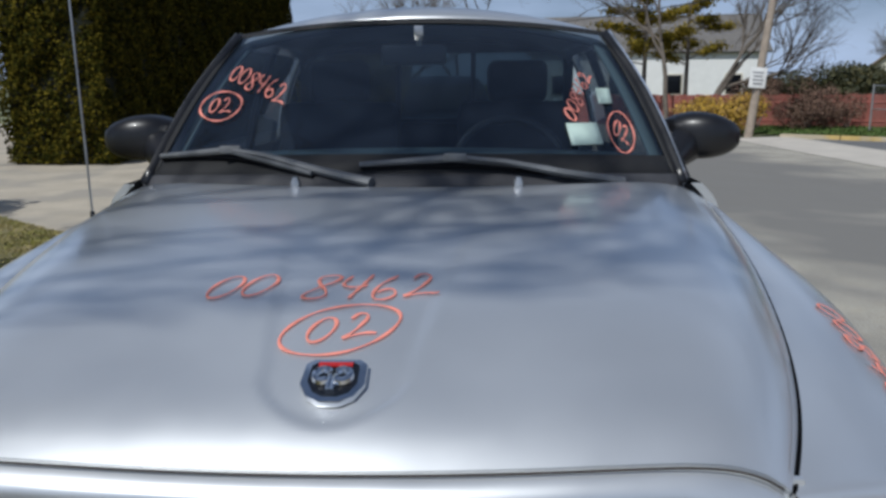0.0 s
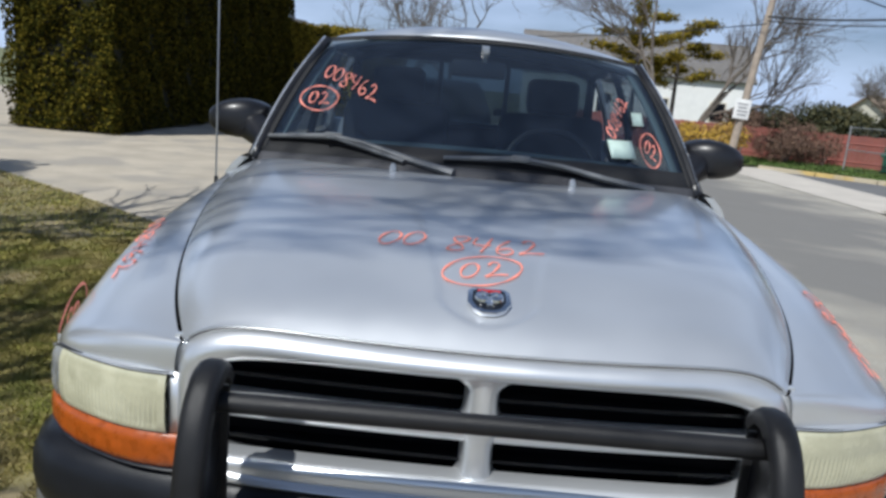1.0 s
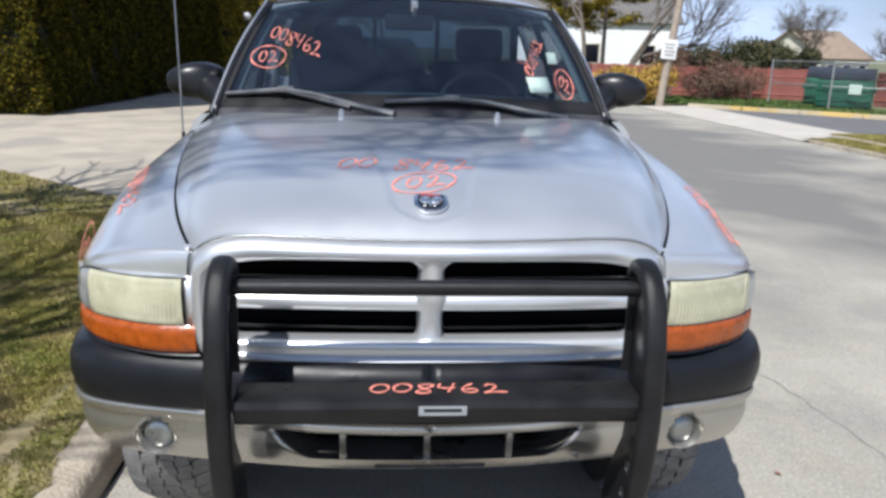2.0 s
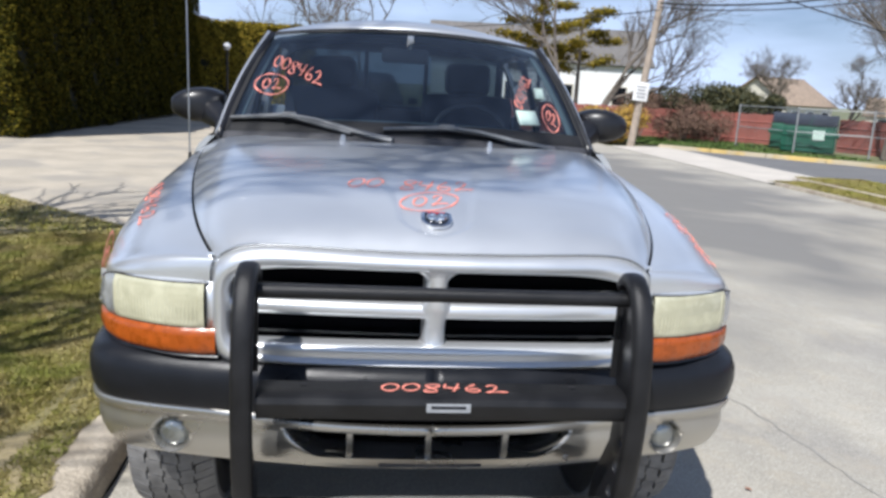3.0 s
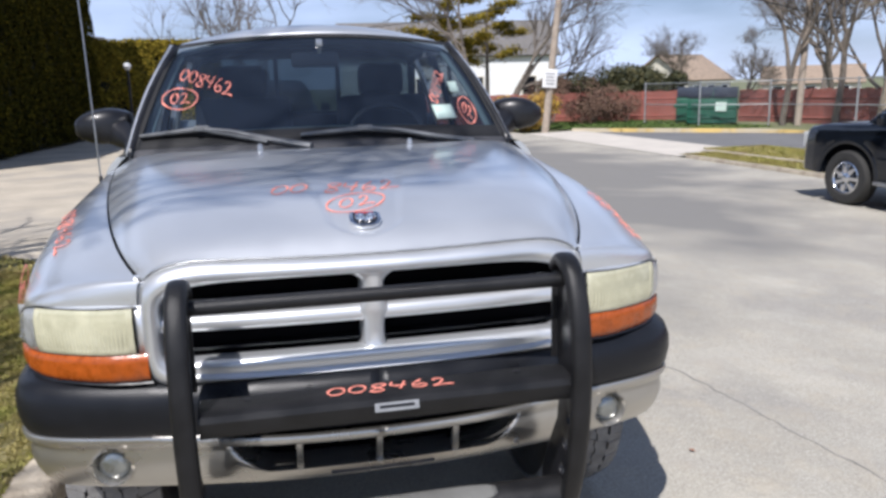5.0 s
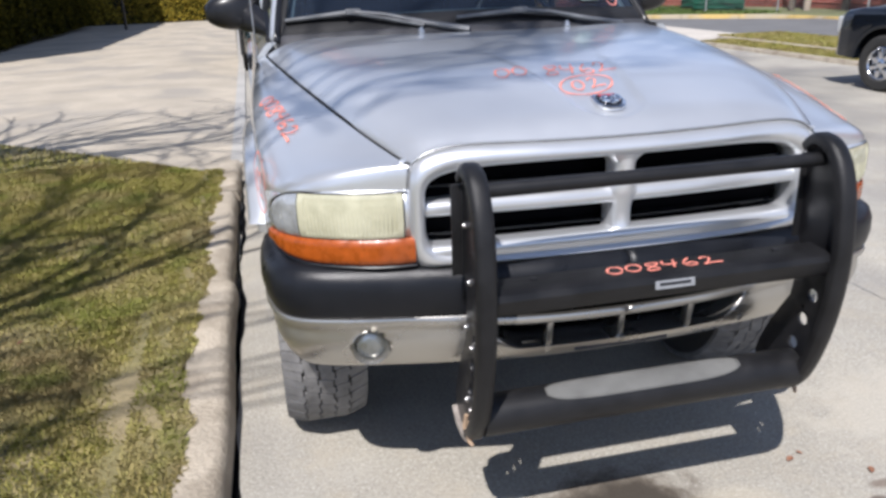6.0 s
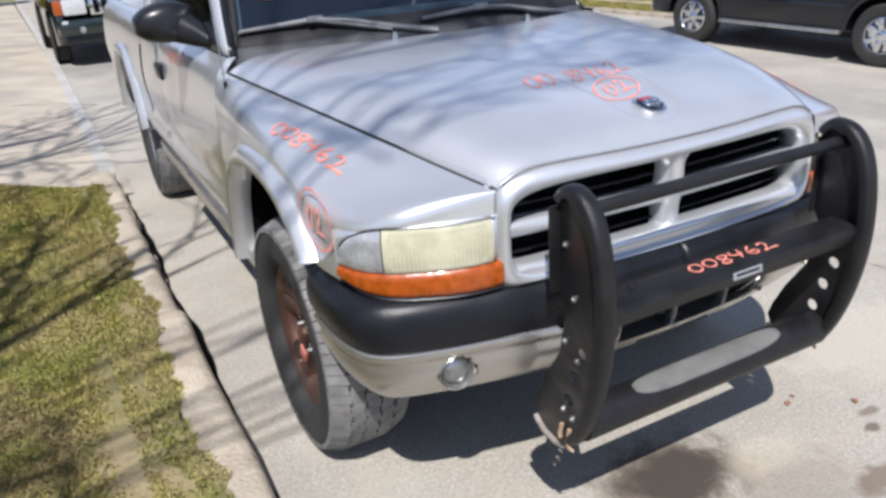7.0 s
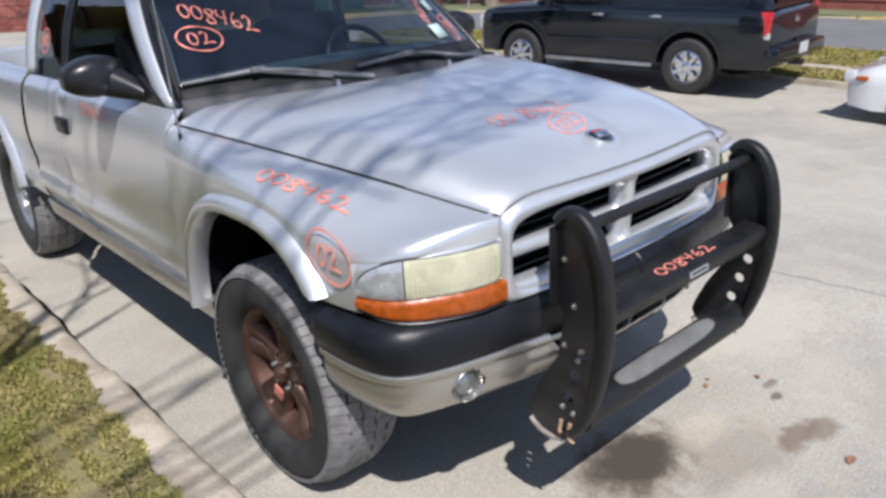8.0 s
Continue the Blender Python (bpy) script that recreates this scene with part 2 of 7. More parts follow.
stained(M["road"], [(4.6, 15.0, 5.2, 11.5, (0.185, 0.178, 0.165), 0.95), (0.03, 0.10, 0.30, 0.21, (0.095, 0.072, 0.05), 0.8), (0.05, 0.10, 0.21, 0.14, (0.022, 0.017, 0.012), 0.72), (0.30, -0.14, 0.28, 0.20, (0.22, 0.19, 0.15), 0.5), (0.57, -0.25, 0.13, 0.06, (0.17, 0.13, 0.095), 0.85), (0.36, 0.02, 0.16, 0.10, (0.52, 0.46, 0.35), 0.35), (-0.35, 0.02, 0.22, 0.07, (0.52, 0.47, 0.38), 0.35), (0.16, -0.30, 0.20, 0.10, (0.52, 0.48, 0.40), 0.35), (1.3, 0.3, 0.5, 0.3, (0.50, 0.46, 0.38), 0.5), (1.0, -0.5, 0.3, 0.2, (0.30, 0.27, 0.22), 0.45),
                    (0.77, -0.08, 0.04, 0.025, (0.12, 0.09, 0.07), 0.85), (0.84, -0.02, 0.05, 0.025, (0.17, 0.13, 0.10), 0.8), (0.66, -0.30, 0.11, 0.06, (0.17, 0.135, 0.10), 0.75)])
M["gutter"] = material("concrete_gutter", (0.42, 0.405, 0.37), 0.85, 0, 0.12, 2.0, 45, 0.25)
M["curb"] = material("old_concrete_curb", (0.47, 0.41, 0.32), 0.9, 0, 0.2, 5, 60, 0.5, other=(0.34, 0.29, 0.22), patch=0.1, rnd=0.15)
M["drive"] = material("pale_driveway", (0.50, 0.44, 0.345), 0.9, 0, 0.16, 1.4, 60, 0.4, other=(0.38, 0.345, 0.29), patch=0.05, detail=10, mid=5.0, grain=0.4)
M["soil"] = material("lawn_soil", (0.19, 0.165, 0.070), 0.95, 0, 0.3, 3, 40, 0.6, other=(0.27, 0.22, 0.12), patch=0.05)
M["ground"] = material("far_ground", (0.16, 0.17, 0.08), 0.95, 0, 0.3, 0.2, 4, 0.3)
M["asphalt"] = material("lot_asphalt", (0.15, 0.15, 0.15), 0.9, 0, 0.15, 1.2, 30, 0.3)
M["walk"] = material("pale_sidewalk", (0.52, 0.48, 0.42), 0.85, 0, 0.1, 1.5, 30, 0.3)
M["yellow"] = material("yellow_kerb_paint", (0.50, 0.36, 0.13), 0.85, 0, 0.3, 1.5, 30, 0.3, other=(0.44, 0.38, 0.28), patch=0.42)
M["grass"] = island(material("grass_blades", (0.14, 0.16, 0.03), 0.85, bump=0, spec=0.15), (0.36, 0.33, 0.082), (0.26, 0.265, 0.055), (0.52, 0.43, 0.19))
patchy(M["grass"], (0.46, 0.385, 0.19), 2.2, 0.46, 0.64, 0.75)
patchy(M["grass"], (0.20, 0.215, 0.05), 7.0, 0.5, 0.7, 0.6)
patchy(M["grass"], (0.24, 0.18, 0.095), 1.3, 0.52, 0.66, 0.7)
patchy(M["grass"], (0.22, 0.26, 0.05), 3.4, 0.54, 0.66, 0.6)
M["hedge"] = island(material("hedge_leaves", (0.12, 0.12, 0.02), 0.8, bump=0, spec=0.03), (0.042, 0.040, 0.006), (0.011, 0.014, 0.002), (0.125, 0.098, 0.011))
# near-black: the shade between the leaves is put in the core's colour
M["hedge_shade_core"] = material("hedge_shade_core", (0.006, 0.008, 0.003), 0.95, 0, 0.4, 3, 20, 0.5)
M["bush"] = island(material("bush_leaves", (0.05, 0.07, 0.02), 0.7, bump=0), (0.040, 0.045, 0.014), (0.018, 0.024, 0.008), (0.10, 0.085, 0.025))
M["forsythia"] = island(material("forsythia_flowers", (0.6, 0.4, 0.03), 0.7, bump=0), (0.34, 0.21, 0.035), (0.16, 0.10, 0.05), (0.62, 0.40, 0.03))
M["brush"] = island(material("brown_brush", (0.13, 0.08, 0.055), 0.9, bump=0), (0.14, 0.085, 0.06), (0.07, 0.04, 0.03), (0.24, 0.15, 0.10))
M["bark"] = material("bark", (0.16, 0.135, 0.11), 0.95, 0, 0.3, 6, 50, 0.6)
M["pale_bark"] = material("pale_bark", (0.27, 0.225, 0.165), 0.95, 0, 0.3, 6, 50, 0.6)
M["pole"] = material("weathered_pole", (0.36, 0.30, 0.24), 0.9, 0, 0.2, 5, 50, 0.4)
M["fence"] = material("red_brown_boards", (0.31, 0.10, 0.076), 0.85, 0, 0.2, 2, 30, 0.2, rnd=0.45)
M["brick"] = material("brick_wall", (0.30, 0.13, 0.09), 0.9, 0, 0.2, 6, 40, 0.3)
M["galv"] = material("galvanised_steel", (0.45, 0.46, 0.46), 0.5, 0.7, 0.15, 10, 80, 0.05)
M["bin"] = material("green_painted_steel", (0.015, 0.10, 0.06), 0.5, 0, 0.25, 3, 40, 0.1)
M["white"] = material("white_siding", (0.78, 0.78, 0.76), 0.7, 0, 0.05, 2, 30, 0.1)
M["cream"] = material("cream_siding", (0.62, 0.58, 0.48), 0.7, 0, 0.06, 2, 30, 0.1)
M["roof"] = material("grey_shingles", (0.16, 0.15, 0.14), 0.9, 0, 0.2, 3, 25, 0.4)
M["tan_roof"] = material("tan_shingles", (0.30, 0.23, 0.17), 0.9, 0, 0.2, 3, 25, 0.4)
M["suv"] = material("dark_car_paint", (0.006, 0.008, 0.012), 0.12, 0.0, 0.1, 3, 500, 0.0, coat=0.4)
M["car_white"] = material("white_car_paint", (0.66, 0.66, 0.64), 0.2, 0, 0.04, 3, 400, 0.0, coat=0.8)
M["tail"] = material("red_tail_lens", (0.5, 0.02, 0.03), 0.15, 0, 0.2, 20, 100, 0.05, coat=0.7)
M["leaf"] = material("dry_leaf", (0.27, 0.13, 0.075), 0.85, 0, 0.3, 30, 100, 0.2)
M["wire"] = material("black_cable", (0.02, 0.02, 0.02), 0.7, 0, 0.1, 5, 50, 0.0)
# ---- mesh helpers ----
def spl(xs, ys):
    """A natural cubic spline through (xs, ys)."""
    xs, ys = np.array(xs, float), np.array(ys, float)
    n, h = len(xs), np.diff(xs)
    A, r = np.eye(n), np.zeros(n)
    for i in range(1, n - 1):
        A[i, i - 1:i + 2] = h[i - 1], 2 * (h[i - 1] + h[i]), h[i]
        r[i] = 6 * ((ys[i + 1] - ys[i]) / h[i] - (ys[i] - ys[i - 1]) / h[i - 1])
    m = np.linalg.solve(A, r)

    def f(x):
        x = np.clip(np.asarray(x, float), xs[0], xs[-1])
        i = np.clip(np.searchsorted(xs, x) - 1, 0, n - 2)
        a, b, hh = xs[i + 1] - x, x - xs[i], h[i]
        return (m[i] * a ** 3 + m[i + 1] * b ** 3) / (6 * hh) + (ys[i] / hh - m[i] * hh / 6) * a + (ys[i + 1] / hh - m[i + 1] * hh / 6) * b
    return f


def curve3(pts):
    """A smooth space curve through points, by arc share 0..1."""
    p = np.array(pts, float)
    s = np.concatenate([[0], np.cumsum(np.linalg.norm(np.diff(p, axis=0), axis=1))])
    s /= s[-1]
    fs = [spl(s, p[:, k]) for k in range(p.shape[1])]
    return lambda u: np.stack([f(u) for f in fs], -1)


def sheet(P, out=None, closed=False):
    """Quads over a grid of points; out: a direction that the faces look to on the whole."""
    bm = bmesh.new()
    P = np.asarray(P, float)
    vs = [[bm.verts.new(p) for p in row] for row in P]
    m = len(P[0])
    for i in range(len(P) - 1):
        for j in range(m if closed else m - 1):
            k = (j + 1) % m
            try:
                bm.faces.new((vs[i][j], vs[i][k], vs[i + 1][k], vs[i + 1][j]))
            except ValueError:
                pass
    bmesh.ops.remove_doubles(bm, verts=bm.verts, dist=1e-6)
    bm.normal_update()
    if out is not None:
        total = sum((f.normal * f.calc_area() for f in bm.faces), Vector())
        if total.dot(Vector(out)) < 0:
            bmesh.ops.reverse_faces(bm, faces=bm.faces)
    return bm


def solid(bm):
    bmesh.ops.recalc_face_normals(bm, faces=bm.faces)
    return bm


def box(c, s, bevel=0.0, rot=None, seg=2):
    bm = bmesh.new()
    bmesh.ops.create_cube(bm, size=1)
    bmesh.ops.scale(bm, vec=s, verts=bm.verts)
    if bevel:
        bmesh.ops.bevel(bm, geom=bm.edges, offset=min(bevel, min(s) * 0.45), segments=seg, profile=0.6, affect="EDGES")
    if rot:
        bmesh.ops.rotate(bm, verts=bm.verts, matrix=Euler([radians(a) for a in rot]).to_matrix())
    bmesh.ops.translate(bm, verts=bm.verts, vec=c)
    return bm


def join(*bms):
    bm = bmesh.new()
    for b in bms:
        me = bpy.data.meshes.new("tmp")
        b.to_mesh(me)
        b.free()
        bm.from_mesh(me)
        bpy.data.meshes.remove(me)
    return bm


def turned(bm, m):
    bmesh.ops.transform(bm, matrix=m, verts=bm.verts)
    return bm


def tube(pts, r, n=10, flat=1.0, caps=True):
    """A tube along points; r: one radius or one for each point; flat squashes it upright."""
    p = np.array(pts, float)
    rs = np.full(len(p), r) if np.isscalar(r) else np.array(r, float)
    rows, up = [], None
    for i in range(len(p)):
        d = p[min(i + 1, len(p) - 1)] - p[max(i - 1, 0)]
        d /= np.linalg.norm(d) + 1e-12
        if up is None:
            up = np.array([0, 0, 1.0]) if abs(d[2]) < 0.9 else np.array([0, 1.0, 0])
        a = np.cross(d, up)
        a /= np.linalg.norm(a)
        up = np.cross(a, d)
        rows.append([p[i] + rs[i] * (a * math.cos(t) + up * flat * math.sin(t)) for t in np.linspace(0, 2 * math.pi, n, endpoint=False)])
    bm = sheet(rows, closed=True)
    if caps:
        bmesh.ops.holes_fill(bm, edges=bm.edges, sides=0)
    return solid(bm)


def sweep(path, profile, closed=False):
    """A profile of (outward, up) carried along a plan path of (x, y) that runs with its outside on the right hand."""
    p = np.array(path, float)
    rows = []
    for i in range(len(p)):
        d = p[min(i + 1, len(p) - 1)] - p[max(i - 1, 0)]
        d /= np.linalg.norm(d)
        nrm = np.array([d[1], -d[0]])
        rows.append([(p[i][0] + nrm[0] * o, p[i][1] + nrm[1] * o, z) for o, z in profile])
    return sheet(rows, closed=closed)


def plate(outline, depth, holes=(), axis="x", at=0.0, bevel=0.0):
    """A flat plate with holes: outline in two coordinates, extruded by depth along the axis from at."""
    bm = bmesh.new()
    put = {"x": lambda a, b: (at, a, b), "y": lambda a, b: (a, at, b), "z": lambda a, b: (a, b, at)}[axis]
    edges = []
    for loop in (outline, *holes):
        vs = [bm.verts.new(put(*q)) for q in loop]
        edges += [bm.edges.new((vs[i], vs[(i + 1) % len(vs)])) for i in range(len(vs))]
    bmesh.ops.triangle_fill(bm, use_beauty=True, use_dissolve=False, edges=edges)
    vec = {"x": (depth, 0, 0), "y": (0, depth, 0), "z": (0, 0, depth)}[axis]
    got = bmesh.ops.extrude_face_region(bm, geom=list(bm.faces))
    bmesh.ops.translate(bm, verts=[v for v in got["geom"] if isinstance(v, bmesh.types.BMVert)], vec=vec)
    solid(bm)
    if bevel:
        sharp = [e for e in bm.edges if len(e.link_faces) == 2 and e.calc_face_angle(0) > 0.6]
        bmesh.ops.bevel(bm, geom=sharp, offset=bevel, segments=2, profile=0.6, affect="EDGES")
    return bm


def ring2(c, r, n=16, ratio=1.0):
    return [(c[0] + r * math.cos(t), c[1] + r * ratio * math.sin(t)) for t in np.linspace(0, 2 * math.pi, n, endpoint=False)]


def lathe(profile, n=48):
    """(radius, along) turned round the x axis."""
    rows = [[(x, r * math.cos(t), r * math.sin(t)) for r, x in profile] for t in np.linspace(0, 2 * math.pi, n + 1)]
    rows[-1] = rows[0]
    return solid(sheet(rows))


def to_object(name, bm, mat, smooth=35):
    me = bpy.data.meshes.new(name)
    bm.to_mesh(me)
    bm.free()
    me.materials.append(mat)
    if smooth:
        me.shade_smooth()
        me.set_sharp_from_angle(angle=radians(smooth))
    return new(name, me)


def thing(name, at, label, category, group="", kind=""):
    ob = new(name)
    ob.empty_display_size = 0.1
    ob.location = at
    return tagged(ob, label, category, group, kind)


def origin(ob):
    return ob.location if ob.parent is None else Vector((0, 0, 0))


def part(name, bm, mat, parent, label="", smooth=35, thick=0.0):
    """One mesh under a thing or a part, its vertices in world places."""
    ob = to_object(name, bm, mat, smooth)
    ob.parent = parent
    if parent.parent is None:
        ob.matrix_parent_inverse = parent.matrix_basis.inverted()
    if thick:
        s = ob.modifiers.new("thickness", "SOLIDIFY")
        s.thickness, s.offset = thick, -1
    if label:
        tagged(ob, label)
    return ob


def lone(name, bm, mat, label="", category="", group="", kind="", smooth=35):
    return tagged(to_object(name, bm, mat, smooth), label, category, group, kind)


def mirrored(bm):
    c = bm.copy()
    bmesh.ops.scale(c, vec=(-1, 1, 1), verts=c.verts)
    bmesh.ops.reverse_faces(c, faces=c.faces)
    return c


def both(name, make, mat, parent, label="", smooth=35, thick=0.0):
    """The same part on both sides of the plane x = 0; make builds the right-hand one."""
    bm = make()
    l = mirrored(bm)
    return part(name, bm, mat, parent, label, smooth, thick), part(name, l, mat, parent, label, smooth, thick)


def cloud_mesh(name, V, F, mat):
    """One mesh from arrays of points and of equal-sided faces."""
    me = bpy.data.meshes.new(name)
    V, F = np.asarray(V, np.float32), np.asarray(F, np.int32)
    me.vertices.add(len(V))
    me.vertices.foreach_set("co", V.ravel())
    me.loops.add(F.size)
    me.loops.foreach_set("vertex_index", F.ravel())
    me.polygons.add(len(F))
    me.polygons.foreach_set("loop_start", np.arange(0, F.size, F.shape[1], dtype=np.int32))
    me.update(calc_edges=True)
    me.materials.append(mat)
    return new(name, me)


rng = np.random.default_rng(7)


def leaf_cards(centres, normals, size, jitter=0.8):
    """Small folded leaves (two triangles) at centres, roughly facing along normals."""
    n = len(centres)
    d = normals + rng.normal(0, jitter, (n, 3))
    d /= np.linalg.norm(d, axis=1)[:, None] + 1e-9
    a = np.cross(d, rng.normal(0, 1, (n, 3)))
    a /= np.linalg.norm(a, axis=1)[:, None] + 1e-9
    b = np.cross(d, a)
    s = size * rng.uniform(0.55, 1.3, (n, 1))
    V = np.stack([centres - a * s, centres + b * s * 0.45 + d * s * 0.15, centres + a * s, centres - b * s * 0.45 + d * s * 0.15], 1)
    return V.reshape(-1, 3), np.arange(4 * n).reshape(-1, 4)


def drop(x, y):
    """The height of the ground: it falls away past the crown of the road and up the street."""
    across = np.clip(np.asarray(x, float) - 1.5, 0, 7.0)
    return -0.047 * across - 0.0040 * across * np.clip(8.0 - np.asarray(y, float), 0, 10.0) - 0.006 * np.maximum(0, np.asarray(y, float) - 6)


def edge_right(y):
    return 9.85 + 0.01 * y


def edge_left(y):
    return -1.092 + 0.0225 * np.minimum(y, 6.0) + 0.016 * np.clip(y - 6.0, 0, 8.0) + 0.003 * np.maximum(y - 14.0, 0)

# ---- ground, road and verge ----
def strip_ground(x0, x1, y0, y1, nx, ny, lift=0.0, skirt=0.0):
    """A sheet between two edge lines x0(y), x1(y) that follows the fall of the ground."""
    rows = []
    for y in np.linspace(y0, y1, ny):
        a, b = x0(y), x1(y)
        rows.append([(x, y, float(drop(x, y)) + (lift(x, y) if callable(lift) else lift)) for x in np.linspace(a, b, nx)])
    return sheet(rows, (0, 0, 1))


def far_ground():
    xs = np.concatenate([[-3000, -600, -150], np.linspace(-60, 60, 61), [150, 600, 3000]])
    ys = np.concatenate([[-3000, -600, -150], np.linspace(-50, 90, 71), [200, 700, 3500]])
    return sheet([[(x, y, float(drop(x, min(y, 60))) - 0.05) for x in xs] for y in ys], (0, 0, 1))


lone("ground", far_ground(), M["ground"], "dull green ground reaching the horizon", "ground", kind="structure")
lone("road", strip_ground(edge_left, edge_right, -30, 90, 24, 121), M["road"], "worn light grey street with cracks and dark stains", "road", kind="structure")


def drive_edge(x):
    """Where the lawn ends and the driveway begins."""
    return 4.40 + np.maximum(0, -1.17 - x) ** 0.93


VERGE = 0.085
lawn_rows = [[(x, y, VERGE + 0.012 * math.sin(x * 2.1 + y * 1.3)) for x in np.linspace(-1.18, -14, 40) for y in [(-14 + (float(drive_edge(x)) + 14) * v)]] for v in np.linspace(0, 1, 50)]
lone("lawn", sheet(lawn_rows, (0, 0, 1)), M["soil"], "patchy lawn soil with dry spots", "lawn", kind="structure")
drv = []
for v in np.linspace(0, 1, 60):
    row = []
    for x in np.concatenate([np.linspace(-0.93, -2.2, 8), np.linspace(-2.6, -26, 30)]):
        y0 = float(drive_edge(min(x, -1.18))) - 0.02
        y = y0 + (34 - y0) * v ** 1.6
        k = min(1, max(0, (-1.0 - x) / 1.2))
        row.append((x, y, float(drop(x, y)) + 0.012 + 0.065 * k))
    drv.append(row)
lone("driveway", sheet(drv, (0, 0, 1)), M["drive"], "pale gravelly driveway with branch shadows", "driveway", kind="structure")


# kerb stones along the lawn
def kerb_stone(y0, y1, dx, end=False):
    rows = []
    n = 10
    for y in np.linspace(y0, y1, n):
        e = edge_left(y) + dx + 0.006 * math.sin(y * 17 + dx * 90)
        h = VERGE + 0.028 + 0.006 * math.sin(y * 9.3)
        if end:
            h *= 1 - 0.75 * ((y - y0) / (y1 - y0)) ** 2
        rows.append([(e + 0.022, y, -0.08), (e + 0.016, y, h * 0.45), (e + 0.004, y, h - 0.022), (e - 0.014, y, h - 0.004), (e - 0.04, y, h), (e - 0.10, y, h + 0.002), (e - 0.155, y, h - 0.004), (e - 0.175, y, -0.08)])
    bm = sheet(rows, closed=True)
    bmesh.ops.holes_fill(bm, edges=bm.edges, sides=0)
    return solid(bm)


kerb = thing("kerb", (-1.1, 0, 0), "old chipped concrete kerb beside the lawn", "kerb", kind="structure")
ends = [-9.0, -6.2, -3.4, -0.55, 2.05, 3.75, 5.1]
for i in range(len(ends) - 1):
    part("kerb_stone", kerb_stone(ends[i] + 0.006, ends[i + 1] - 0.006, 0.012 * ((i * 7) % 3 - 1) - (0.03 if ends[i] > 2 else 0), i == len(ends) - 2), M["curb"], kerb, smooth=50)
# flat black strip: the joint and the kerb's shade painted on the road
lone("gutter_joint", sheet([[(edge_left(y) + 0.006 * math.sin(y * 7) + 0.004 * math.sin(y * 19 + 1) + a * (1 + 0.5 * math.sin(y * 4.3)), y, 0.003) for a in (0.004, 0.026)] for y in np.linspace(-6, 5.2, 260)], (0, 0, 1)), M["shade_black"], "joint along the foot of the kerb with its shade painted as a black strip", "joint", kind="structure")
lone("apron", strip_ground(lambda y: edge_left(y) - 0.10, lambda y: edge_left(y) + 0.02, 5.0, 34, 3, 30, 0.02), M["gutter"], "flush concrete edge of the driveway", "apron", kind="structure")


# grass blades on the lawn
def in_lawn(x, y):
    return y < drive_edge(x) - 0.02 * np.abs(np.sin(x * 31))


def blades(n, x0, x1, y0, y1, length, seed, z0=VERGE, test=in_lawn, width=0.0032):
    r = np.random.default_rng(seed)
    x, y = r.uniform(x0, x1, n), r.uniform(y0, y1, n)
    keep = test(x, y)
    # thin out the worn spots
    spot = np.sin(x * 3.1 + 1.7 * np.sin(y * 2.3)) * np.sin(y * 2.7 + 1.3 * np.sin(x * 1.9)) + 0.35 * np.sin(x * 9 + y * 7)
    keep &= r.uniform(-0.75, 1.0, n) > spot * 0.85 - 0.42
    x, y = x[keep], y[keep]
    n = len(x)
    z = z0 + 0.012 * np.sin(x * 2.1 + y * 1.3) if np.isscalar(z0) else z0(x, y)
    a, lean = r.uniform(0, 2 * math.pi, n), r.uniform(0.3, 1.3, n)
    L = length * r.uniform(0.4, 1.3, n)
    c, s = np.cos(a), np.sin(a)
    base = np.stack([x, y, z], 1)
    side = np.stack([-s, c, 0 * s], 1) * width
    mid = base + np.stack([c * np.sin(lean) * L * 0.5, s * np.sin(lean) * L * 0.5, np.cos(lean * 0.7) * L * 0.6], 1)
    tip = base + np.stack([c * np.sin(lean) * L, s * np.sin(lean) * L, np.cos(lean) * L * 0.9], 1)
    V = np.stack([base - side, base + side, mid + side * 0.7, tip, mid - side * 0.7], 1).reshape(-1, 3)
    return V, np.arange(5 * n).reshape(-1, 5)


# soil and turf creeping over the back of the kerb
def turf_edge(y):
    return edge_left(y) - 0.145 + 0.020 * np.sin(y * 3.7) + 0.016 * np.sin(y * 9.1 + 1) + 0.012 * np.sin(y * 23 + 2) + 0.008 * np.sin(y * 51)


def kerb_top(y):
    return VERGE + 0.028 + 0.006 * np.sin(y * 9.3)


rng_s = np.random.default_rng(12)
spill = []
for y in np.linspace(-4, 4.42, 430):
    e, h = float(turf_edge(y)), float(kerb_top(y))
    spill.append([(e + 0.012, y, h - 0.012), (e, y, h + 0.003 + rng_s.normal(0, 0.002)), (e - 0.03, y, h + 0.005 + rng_s.normal(0, 0.003)), (e - 0.07, y, h + 0.002 + rng_s.normal(0, 0.003)),
                  (e - 0.12, y, h - 0.010), (e - 0.22, y, VERGE + 0.004), (e - 0.40, y, VERGE - 0.03)])
lone("turf_edge", sheet(spill, (0, 0, 1)), M["soil"], "ragged soil edge spilling over the kerb", "soil", kind="structure", smooth=60)
on_spill = lambda x, y: x < turf_edge(y) + 0.006
spill_z = lambda x, y: np.where(x > turf_edge(y) - 0.10, kerb_top(y), VERGE + 0.012)
V0, F0 = blades(75000, -1.40, -1.06, -3.0, 4.42, 0.022, 9, spill_z, on_spill, 0.0018)
scatter = lambda x, y: np.abs(np.sin(x * 127.1 + y * 311.7) * 43758.5) % 1.0
near_part = lambda x, y: in_lawn(x, y) & (x > -3.9 + 1.2 * scatter(x, y)) & (y > -0.8 + 1.0 * scatter(y, x))
